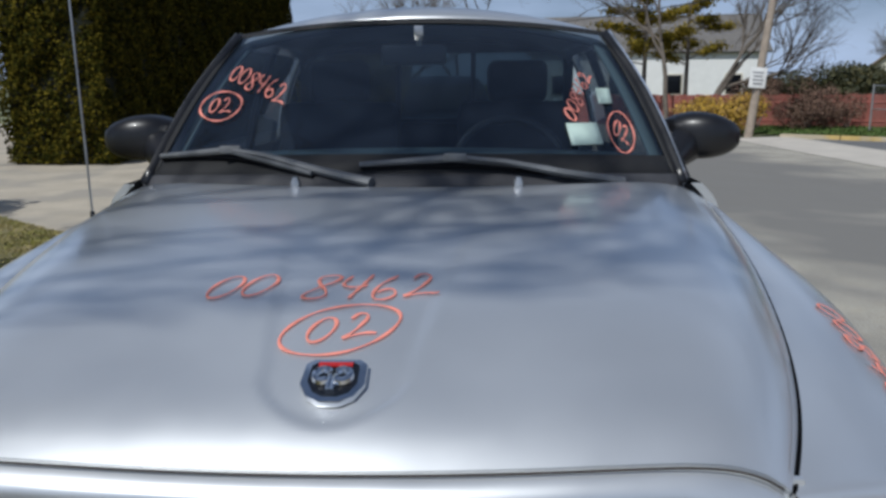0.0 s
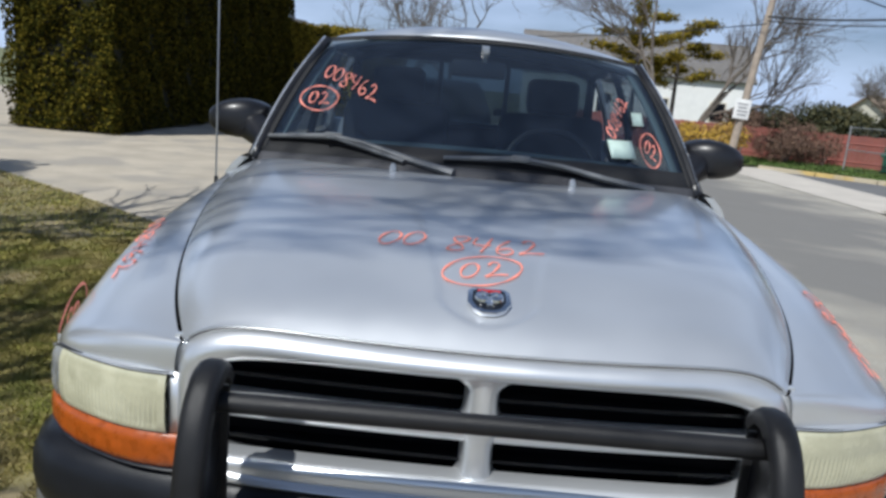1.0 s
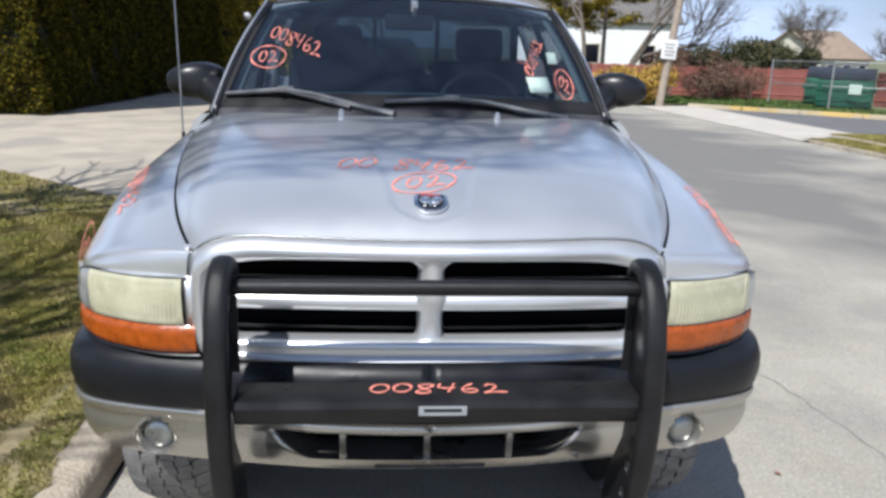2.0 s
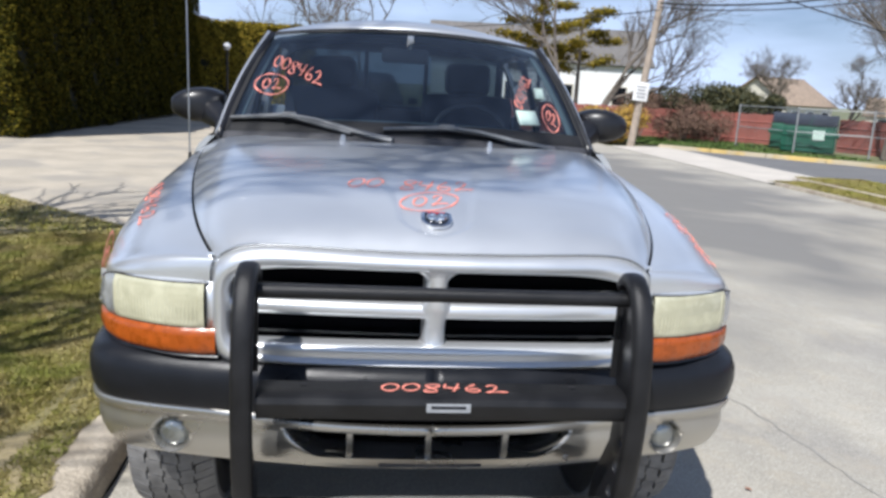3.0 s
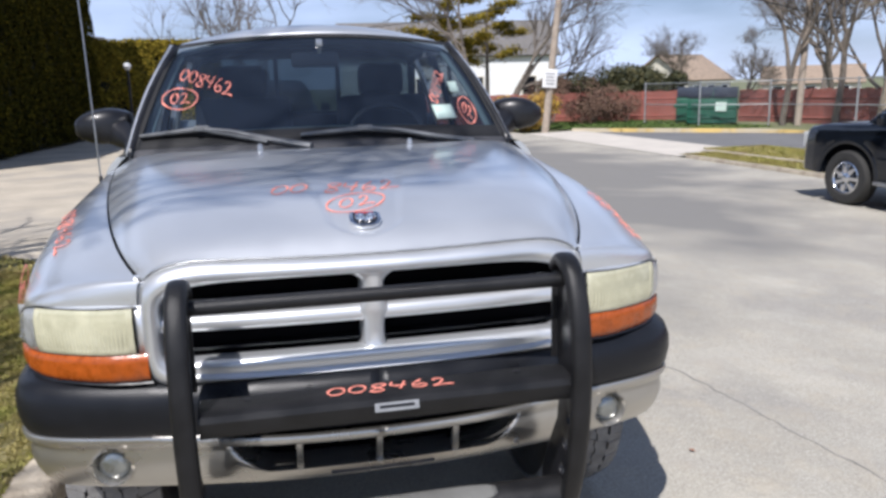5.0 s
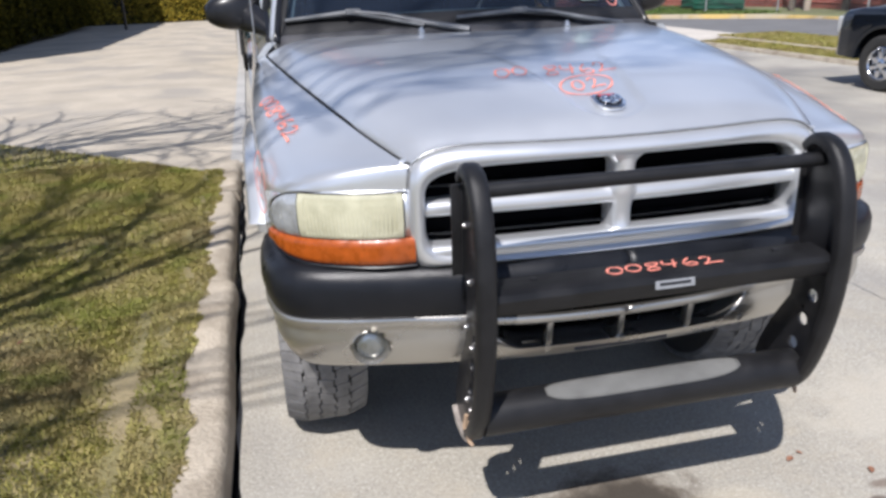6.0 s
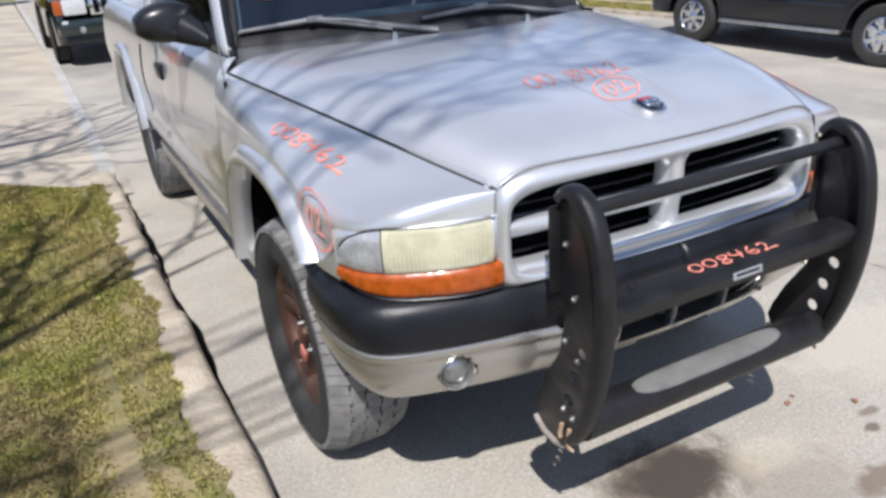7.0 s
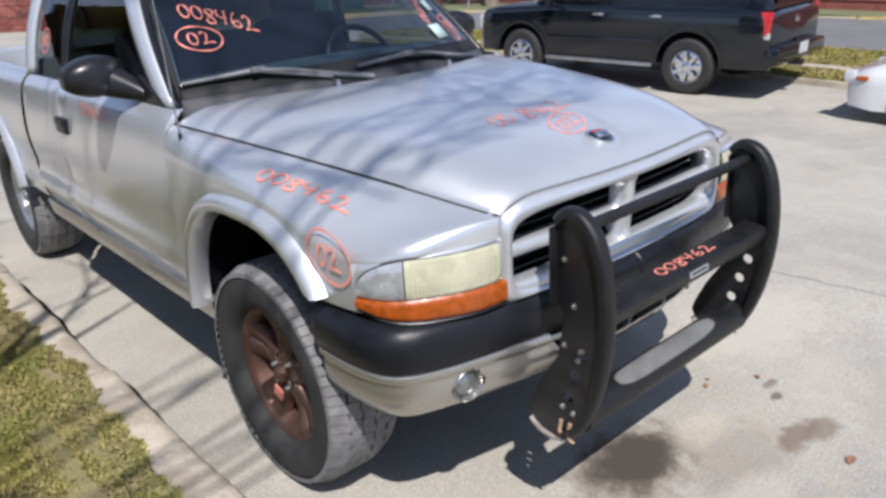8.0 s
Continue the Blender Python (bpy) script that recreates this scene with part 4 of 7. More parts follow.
            c /= np.linalg.norm(c) + 1e-9
            for j in range(n):
                w = 2 * math.pi * j / n
                V.append(p[i] + q[i] * (a * math.cos(w) + c * math.sin(w)))
        for i in range(len(p) - 1):
            for j in range(n):
                F.append((b + i * n + j, b + i * n + (j + 1) % n, b + (i + 1) * n + (j + 1) % n, b + (i + 1) * n + j))
    ob = tagged(cloud_mesh("crown", V, F, M[mat]), kind="stuff")
    ob.parent, ob.matrix_parent_inverse = t, t.matrix_basis.inverted()
    return t


# unseen pair on the lawn, boughs aimed to shade the bonnet and the driveway
tree((-7.1, 1.4, 0.08), 9.0, "bare tree on the lawn whose boughs shade the driveway", 4424, 0.70, 0.17, 4, (0.02, 0.02), 3, 0.30, twig=0.03, bough_seed=34627,
     boughs=[((-7.0, 1.5, 3.6), (3.2, 0.9, 1.0), 3.4, 0.06), ((-7.0, 1.5, 4.2), (3.2, 0.2, 1.2), 3.6, 0.06), ((-7.0, 1.5, 4.8), (3.0, 1.6, 1.3), 3.4, 0.055), ((-7.0, 1.5, 5.3), (3.2, 0.6, 1.2), 3.6, 0.055), ((-7.0, 1.5, 5.8), (3.0, 1.2, 1.2), 3.2, 0.05)])
def over(z, gx, gy, h, r=0.013):
    """A bough from the stem at height z whose tip, at height h, shades the place (gx, gy) at bonnet height."""
    p, k = np.array((-4.8, -1.9, z)), (h - 1.15) / SUN.z
    d = np.array((gx + SUN.x * k, gy + SUN.y * k, h)) - p
    return tuple(p), tuple(d), float(np.linalg.norm(d)), r


tree((-4.9, -2.0, 0.08), 7.6, "bare tree on the lawn whose boughs shade the truck", 6, 0.60, 0.13, 4, (0.02, 0.02), 3, 0.36, twig=0.02, clear=True, bough_seed=39295,
     boughs=[over(4.4, 0.55, 0.72, 5.5), over(4.6, 0.60, 1.00, 5.7), over(4.8, 0.20, 0.48, 6.0), over(5.0, 0.65, 1.30, 6.2), over(5.2, 0.30, 0.85, 6.3), over(5.4, 0.60, 1.15, 6.5), over(5.6, 0.10, 1.25, 6.7),
             over(5.3, -0.3, 1.10, 6.4), over(5.1, 0.0, 0.60, 6.2), over(4.3, -2.2, 2.2, 5.6, 0.034), over(4.9, -2.3, 3.2, 6.0, 0.034), over(3.6, -2.8, 1.6, 5.0, 0.034)])
# beyond the street
tree((9.6, 33.5, -0.5), 12, "bare tree by the street behind the pole", 31, 0.34, 0.12, 6, (0.05, 0), 3)
tree((12.0, 36, -0.6), 11, "bare tree with a leaning trunk", 32, 0.38, 0.15, 6, (0.22, 0), 3)
tree((19.9, 24.8, -0.5), 10, "thicket of bare trunks beside the second pole", 33, 0.30, 0.13, 5, (0.0, 0), 3)
tree((21.3, 23.6, -0.5), 11, "thicket of bare trunks beside the second pole", 34, 0.30, 0.14, 5, (0.05, 0), 3)
tree((22.3, 22.0, -0.5), 10, "thicket of bare trunks beside the second pole", 35, 0.35, 0.12, 5, (0.1, 0), 3)
tree((34, 56, -0.6), 9.5, "distant bare tree with a wide crown", 36, 0.62, 0.16, 6, (0, 0), 3, 0.26, twig=0.02)
tree((40, 56, -0.6), 9, "distant bare tree with a wide crown", 37, 0.62, 0.16, 6, (0, 0), 3, 0.26, twig=0.02)
tree((-3.0, 46, -0.6), 12, "bare tree beyond the cab roof", 38, 0.50, 0.15, 5, (0.1, 0), 3)
tree((0.6, 48, -0.6), 12, "bare tree beyond the cab roof", 39, 0.50, 0.15, 5, (0, 0), 3)
tree((19.2, 14.0, -0.35), 8, "bare young tree before the board fence", 40, 0.40, 0.10, 4, (0, 0), 3)
tree((20.3, 20.0, -0.45), 10.5, "large bare tree with low spreading limbs by the fence", 46, 0.72, 0.30, 6, (0.03, 0), 3, 0.22, mat="pale_bark", twig=0.012)
tree((27.5, 31.0, -0.6), 11, "bare tree beyond the fence", 47, 0.50, 0.17, 6, (0, 0), 3, 0.30, twig=0.014)
tree((31.0, 36.0, -0.6), 12, "bare tree beyond the fence", 48, 0.52, 0.18, 6, (0.04, 0), 3, 0.30, twig=0.014)


# conifer tufts and shrubs
def clump(name, at, radius, label, count, size, mat, seed, squash=0.75, cat="shrub", lumps=7):
    r = np.random.default_rng(seed)
    t = thing(name, at, label, cat)
    C, N = [], []
    for i in range(lumps):
        c = r.normal(0, 0.45, 3) * [radius, radius, radius * squash * 0.7] + [0, 0, radius * squash * 0.9]
        rr = radius * r.uniform(0.35, 0.65)
        d = r.normal(0, 1, (count // lumps, 3))
        d /= np.linalg.norm(d, axis=1)[:, None]
        q = c + d * rr * r.uniform(0.6, 1.08, (len(d), 1)) * [1, 1, squash]
        q[:, 2] = np.abs(q[:, 2])
        C.append(q + np.array(at))
        N.append(d)
    V, F = leaf_cards(np.concatenate(C), np.concatenate(N), size, 0.6)
    ob = cloud_mesh("foliage", V, F, M[mat])
    ob.parent, ob.matrix_parent_inverse = t, t.matrix_basis.inverted()
    stems = [tube([at, (at[0] + a * radius * 0.3, at[1], at[2] + radius * squash)], [0.05, 0.02], 6) for a in (-1, 0, 1)]
    part("stem", join(*stems), M["bark"], t)
    return t


clump("forsythia_bush", (9.9, 29.4, -0.5), 1.25, "yellow flowering forsythia bush", 5000, 0.07, "forsythia", 51, 0.75)
clump("forsythia_bush", (11.6, 29.8, -0.5), 1.3, "yellow flowering forsythia bush behind the pole", 5000, 0.07, "forsythia", 52, 0.75)
clump("evergreen_shrub", (16.0, 36.2, 0.1), 1.25, "dark evergreen shrub over the fence", 7000, 0.10, "bush", 53, 0.85)
clump("evergreen_shrub", (18.0, 34.6, 0.1), 1.95, "broad dark evergreen shrub over the fence", 11000, 0.09, "bush", 54, 0.62, "shrub", 14)
clump("evergreen_shrub", (20.3, 33.6, 0.0), 1.05, "dark evergreen shrub over the fence", 6000, 0.11, "bush", 55, 0.9)
# out of view: added only to cast the dark patch of shadow on the driveway
clump("evergreen_shrub", (-8.4, 4.8, 0.05), 1.7, "unseen evergreen added to cast a dark shadow on the driveway", 16000, 0.10, "bush", 57, 2.0, "shrub", 11)
clump("bare_shrub", (13.0, 32.0, -0.5), 1.25, "reddish brown bare shrub by the fence", 4200, 0.05, "brush", 56, 0.85)
clump("bare_shrub", (14.9, 31.4, -0.5), 1.2, "reddish brown bare shrub by the fence", 4200, 0.05, "brush", 58, 0.95)
clump("bare_shrub", (16.6, 31.6, -0.5), 1.05, "dark brown bare shrub beside the bins", 3600, 0.05, "brush", 59, 0.95)


def pine(at, levels, label, seed):
    r = np.random.default_rng(seed)
    t = thing("pine_tree", at, label, "tree")
    part("trunk", tube([at, (at[0], at[1], at[2] + 6)], [0.14, 0.06], 8), M["bark"], t)
    C, N, limbs = [], [], []
    for i in range(levels):
        z = at[2] + 3.0 + 3.5 * i / levels
        a = r.uniform(0, 6.28)
        L = r.uniform(1.2, 2.6)
        e = np.array((at[0] + L * math.cos(a), at[1] + L * math.sin(a), z + r.uniform(-0.1, 0.7)))
        limbs.append(tube([(at[0], at[1], z), tuple(e)], [0.04, 0.015], 5))
        for k in np.linspace(0.45, 1, 6):
            c = np.array((at[0], at[1], z)) * (1 - k) + e * k
            d = r.normal(0, 1, (90, 3))
            C.append(c + d * [0.24, 0.24, 0.12])
            N.append(d)
    V, F = leaf_cards(np.concatenate(C), np.concatenate(N), 0.09, 0.5)
    ob = cloud_mesh("needle_crown", V, F, M["golden"])
    ob.parent, ob.matrix_parent_inverse = t, t.matrix_basis.inverted()
    part("limb", join(*limbs), M["bark"], t)


pine((9.3, 36.5, -0.6), 14, "sparse pine with tufted limbs behind the street", 61)
pine((11.9, 38.5, -0.6), 12, "sparse pine with tufted limbs behind the street", 62)

# ---- parked cars ----
def car_wheel(owner, at, s, r, w, rim_r, mat, rimmat):
    m = Matrix.Translation(at) @ (Matrix.Identity(4) if s > 0 else Matrix.Rotation(math.pi, 4, "Z"))
    h = w / 2
    t = part("wheel", turned(lathe([(rim_r, -h * 0.8), (rim_r + 0.03, -h), (r - 0.04, -h), (r, -h * 0.7), (r, h * 0.7), (r - 0.04, h), (rim_r + 0.03, h), (rim_r, h * 0.8)], 36), m), M["tyre"], owner, "", 40)
    sp = [tube([(h * 0.75, 0.03 * math.cos(a), 0.03 * math.sin(a)), (h * 0.72, rim_r * 0.93 * math.cos(a), rim_r * 0.93 * math.sin(a))], [0.045, 0.05], 6, 0.7) for a in np.linspace(0, 2 * math.pi, 7)[:-1]]
    part("rim", turned(join(lathe([(rim_r, h * 0.8), (rim_r * 0.93, h * 0.85), (rim_r * 0.9, h * 0.3), (0, h * 0.2)], 30), *sp), m), M[rimmat], t)


def car_body(profile, half, tumble, belt, nz=0, crown=0.03):
    """A body from a side profile of (y, z) points, top line from nose to tail: sides that round in at the top and bottom."""
    rows = []
    for y, zb, zt, hw in profile:
        row = []
        for u in np.linspace(-1, 1, 25):
            a = u * math.pi / 2
            c = math.copysign(abs(math.sin(a)) ** 0.35, u)
            row.append((hw * c, y, zb + (zt - zb) * abs(math.cos(a)) ** 0.30))
        rows.append(row)
    bm = sheet(rows, (0, 0, 1))
    bmesh.ops.holes_fill(bm, edges=bm.edges, sides=0)
    return solid(bm)


def suv(at, turn):
    m = Matrix.Translation(at) @ Matrix.Rotation(radians(turn), 4, "Z") @ Matrix.Rotation(radians(1.5), 4, "X")
    c = thing("suv", at, "black full-size suv with chrome wheels, parked across the street", "car")
    # local: nose to +y, origin at the ground below the middle, width along x
    W, axles = 0.985, (1.45, -1.50)
    top_z = lambda v: np.interp(v, [-2.62, -2.55, -2.3, 0.9, 1.25, 2.0, 2.3, 2.42, 2.46], [1.10, 1.19, 1.21, 1.20, 1.17, 1.12, 1.07, 0.98, 0.80])
    half_w = lambda v: np.interp(v, [-2.62, -2.5, -2.2, 1.6, 2.1, 2.35, 2.46], [0.90, 0.95, W, W, 0.96, 0.89, 0.80])
    rows = []
    for y in np.concatenate([np.linspace(-2.62, -2.45, 6), np.linspace(-2.4, 2.2, 150), np.linspace(2.24, 2.46, 10)]):
        zb = 0.40
        for ya in axles:
            d = abs(y - ya)
            if d < 0.50:
                zb = max(zb, 0.40 + 0.50 * (1 - (d / 0.50) ** 2.6) ** (1 / 2.6))
        h, zt = float(half_w(y)), float(top_z(y))
        side = [(h - 0.12, zb), (h - 0.015, zb + 0.004), (h, zb + 0.03), (h + 0.004, 0.80 + 0.2 * (zb - 0.4)), (h, zt - 0.22), (h - 0.008, zt - 0.10), (h - 0.03, zt - 0.03), (h - 0.075, zt), (h * 0.5, zt + 0.02)]
        rows.append([(x, y, z) for x, z in side] + [(-x, y, z) for x, z in side[::-1]])
    tail, nose = rows[0], rows[-1]
    rows = [[(x * 0.02, y - 0.004, 0.75 + 0.02 * (z - 0.75)) for x, y, z in tail], [(x * 0.97, y - 0.003, 0.75 + 0.97 * (z - 0.75)) for x, y, z in tail]] + rows
    rows += [[(x * 0.97, y + 0.003, 0.6 + 0.97 * (z - 0.6)) for x, y, z in nose], [(x * 0.02, y + 0.004, 0.6 + 0.02 * (z - 0.6)) for x, y, z in nose]]
    part("body", turned(sheet(rows, (0, 0, 1)), m), M["suv"], c, "", 40)
    # greenhouse
    roof_z = lambda v: np.interp(v, [-2.60, -2.52, -2.38, -2.0, -0.8, 0.2, 0.5, 0.62, 1.20], [1.20, 1.60, 1.84, 1.90, 1.93, 1.90, 1.84, 1.76, 1.20])
    rows = []
    for y in np.concatenate([np.linspace(-2.60, -2.38, 9), np.linspace(-2.3, 0.45, 24), np.linspace(0.5, 1.20, 14)]):
        zr = max(float(roof_z(y)), 1.20)
        k = (zr - 1.19) / 0.72
        w0 = float(half_w(y)) - 0.055
        side = [(w0, 1.19), (w0 - 0.06 * k, 1.19 + 0.36 * k), (w0 - 0.13 * k, 1.19 + 0.60 * k), (w0 - 0.19 * k, zr - 0.03 * k), (w0 - 0.30 * k, zr), (0.35, zr + 0.012 * k)]
        rows.append([(x, y, z) for x, z in side] + [(-x, y, z) for x, z in side[::-1]])
    cb = sheet(rows, (0, 0, 1))
    part("cabin", turned(cb, m), M["suv"], c, "", 40)
    for s in (1, -1):
        for y0, y1, y2, y3 in ((-0.06, 0.98, 0.52, -0.06), (-1.02, -0.14, -0.14, -1.02), (-2.30, -1.20, -1.20, -2.24)):
            prow = []
            for k in np.linspace(0, 1, 7):
                z = 1.235 + 0.50 * k
                x = 0.932 - 0.083 * k - 0.045 * k * k
                prow.append([(s * x, (y0 + (y3 - y0) * k) * (1 - t) + (y1 + (y2 - y1) * k) * t, z) for t in np.linspace(0, 1, 6)])
            part("side_window", turned(sheet(prow, (s, 0, 0.2)), m), M["gloss_black"], c, "", 60)
        part("running_board", turned(box((0.97 * s, -0.02, 0.38), (0.15, 1.9, 0.05), 0.02), m), M["rim"], c, "dull silver running board")
        for y in (-0.02, -0.98):
            part("door_handle", turned(box((0.992 * s, y, 1.075), (0.03, 0.19, 0.04), 0.012), m), M["chrome"], c)
        part("body_moulding", turned(box((0.992 * s, -0.02, 0.70), (0.014, 1.9, 0.07), 0.006), m), M["suv"], c)
        tl = part("tail_light", turned(box((0.872 * s, -2.535, 1.0), (0.13, 0.15, 0.34), 0.03), m), M["tail"], c, "red and white tail light")
        part("reverse_lens", turned(box((0.876 * s, -2.54, 0.86), (0.122, 0.148, 0.09), 0.02), m), M["clear_lens"], tl)
        part("wing_mirror", turned(box((1.09 * s, 0.78, 1.27), (0.22, 0.12, 0.19), 0.05), m), M["suv"], c)
        part("head_light", turned(box((0.72 * s, 2.40, 0.86), (0.30, 0.1, 0.24), 0.03), m), M["clear_lens"], c)
        for y in axles:
            rows = [[((0.955 + dx) * s, y + (0.485 + dr) * math.cos(a), 0.405 + (0.475 + dr) * math.sin(a)) for dx, dr in ((0.0, 0.08), (0.036, 0.06), (0.042, 0.02), (0.03, 0.0), (-0.10, 0.0))] for a in np.linspace(0.0, math.pi, 26)]
            part("wheel_arch", turned(sheet(rows, (s, 0, 0.2)), m), M["suv"], c, "", 50)
            # near-black block, the wheel well's shade put in its colour
            part("wheel_well", turned(box((0.62 * s, y, 0.68), (0.5, 1.0, 0.46), 0.1), m), M["shade_black"], c)
            at_w = m @ Matrix.Translation((0.875 * s, y, 0.39)) @ (Matrix.Identity(4) if s > 0 else Matrix.Rotation(math.pi, 4, "Z"))
            wh = part("wheel", turned(lathe([(0.23, -0.10), (0.26, -0.13), (0.36, -0.13), (0.392, -0.09), (0.392, 0.09), (0.36, 0.13), (0.30, 0.136), (0.25, 0.128), (0.23, 0.10)], 40), at_w), M["tyre"], c, "", 40)
            spokes = []
            for i in range(7):
                a = 2 * math.pi * i / 7
                bmw = box((0.085, 0.14, 0.0), (0.04, 0.15, 0.075), 0.014)
                bmesh.ops.rotate(bmw, verts=bmw.verts, matrix=Matrix.Rotation(a, 3, "X"))
                spokes.append(bmw)
            rim = part("rim", turned(join(lathe([(0.234, 0.112), (0.22, 0.12), (0.205, 0.10), (0.20, 0.04), (0.0, 0.03)], 36), *spokes), at_w), M["chrome"], wh, "chrome seven spoke rim", 40)
            part("hub_cap", turned(lathe([(0.0, 0.125), (0.05, 0.12), (0.075, 0.10), (0.08, 0.05)], 24), at_w), M["chrome"], wh)
    part("floor_pan", turned(box((0, -0.1, 0.50), (1.6, 4.7, 0.24), 0.05), m), M["shade_black"], c)
    part("rear_bumper", turned(box((0, -2.66, 0.58), (1.86, 0.20, 0.22), 0.05), m), M["suv"], c)
    part("bumper_step", turned(box((0, -2.68, 0.695), (1.5, 0.15, 0.02), 0.006), m), M["black"], c)
    part("tow_hitch", turned(box((0, -2.68, 0.42), (0.12, 0.2, 0.08), 0.01), m), M["black"], c)
    rw = [[(x, -2.612 + 0.062 * k ** 1.4, 1.27 + 0.47 * k) for x in np.linspace(-0.78 + 0.1 * k, 0.78 - 0.1 * k, 7)] for k in np.linspace(0, 1, 5)]
    part("rear_window", turned(sheet(rw, (0, -1, 0.2)), m), M["gloss_black"], c, "", 60)
    part("plate_blank", turned(box((0.0, -2.765, 0.63), (0.3, 0.01, 0.15), 0.0), m), M["sticker"], c)
    part("tail_badge", turned(box((0.0, -2.63, 1.02), (0.13, 0.02, 0.10), 0.01), m), M["chrome"], c)
    wsr = [[(x, 1.215 - 0.55 * k, 1.215 + 0.53 * k + 0.012) for x in np.linspace(-0.84 + 0.13 * k, 0.84 - 0.13 * k, 7)] for k in np.linspace(0, 1, 5)]
    part("windshield", turned(sheet(wsr, (0, 1, 0.6)), m), M["gloss_black"], c, "", 60)
    for s in (1, -1):
        part("roof_rail", turned(tube([(0.66 * s, 0.1, 1.93), (0.66 * s, -0.2, 1.975), (0.66 * s, -1.9, 1.975), (0.66 * s, -2.2, 1.93)], 0.018, 8), m), M["chrome"], c)
    return c


suv((9.02, 6.24, float(drop(8.5, 6.24)) + 0.02), 4.3)


def sedan(at, turn, mat, label, nose_up=True):
    m = Matrix.Translation(at) @ Matrix.Rotation(radians(turn), 4, "Z")
    c = thing("sedan", at, label, "car")
    yf, yr, W = 2.3, -2.35, 0.88
    prof = [(yf, 0.40, 0.58, 0.66), (yf - 0.07, 0.30, 0.70, 0.80), (yf - 0.35, 0.26, 0.76, 0.87), (yf - 1.2, 0.26, 0.88, W), (0, 0.26, 0.94, W), (-1.4, 0.26, 0.95, W), (yr + 0.2, 0.30, 0.92, 0.85), (yr, 0.42, 0.82, 0.74)]
    part("body", turned(car_body(prof, W, 0, 0), m), M[mat], c, "", 50)
    rows = []
    for y, zb, zt, hw in ((1.15, 0.86, 0.90, 0.78), (0.35, 0.9, 1.36, 0.62), (-0.2, 0.9, 1.43, 0.62), (-0.9, 0.9, 1.40, 0.62), (-1.65, 0.88, 0.96, 0.74)):
        rows.append([(-0.84, y, zb), (-hw, y, zt - 0.04), (0, y, zt + 0.02), (hw, y, zt - 0.04), (0.84, y, zb)])
    cb = sheet(rows, (0, 0, 1))
    bmesh.ops.holes_fill(cb, edges=cb.edges, sides=0)
    part("cabin", turned(solid(cb), m), M["gloss_black"], c, "dark glazed cabin", 40)
    part("roof", turned(sheet([[(x, y, 1.45 - 0.05 * (x / 0.6) ** 2 - 0.04 * ((y + 0.25) / 0.6) ** 2) for x in np.linspace(-0.62, 0.62, 9)] for y in np.linspace(-0.85, 0.35, 7)], (0, 0, 1)), m), M[mat], c, "", 50, 0.02)
    for s in (1, -1):
        part("head_light", turned(box((0.58 * s, yf - 0.03, 0.62), (0.36, 0.12, 0.13), 0.03), m), M["clear_lens"], c)
        part("marker_lamp", turned(box((0.80 * s, yf - 0.20, 0.62), (0.10, 0.14, 0.05), 0.02), m), M["amber"], c)
        for y in (1.42, -1.38):
            # flat black disc painted in for the shade of the wheel well
            part("wheel_well", turned(lathe([(0.0, 0.0), (0.36, 0.0), (0.36, 0.02 * s), (0.0, 0.021 * s)], 24), m @ Matrix.Translation((0.866 * s, y, 0.33))), M["shade_black"], c)
            car_wheel(c, m @ Vector((0.79 * s, y, 0.32)), s, 0.32, 0.2, 0.2, "tyre", "rim")
    part("front_grille", turned(box((0, yf, 0.55), (0.7, 0.06, 0.10), 0.02), m), M["black"], c)
    return c


sedan((8.62, 0.06, float(drop(8.5, 0.4)) - 0.01), 1.5, "car_white", "white sedan parked at the far kerb")


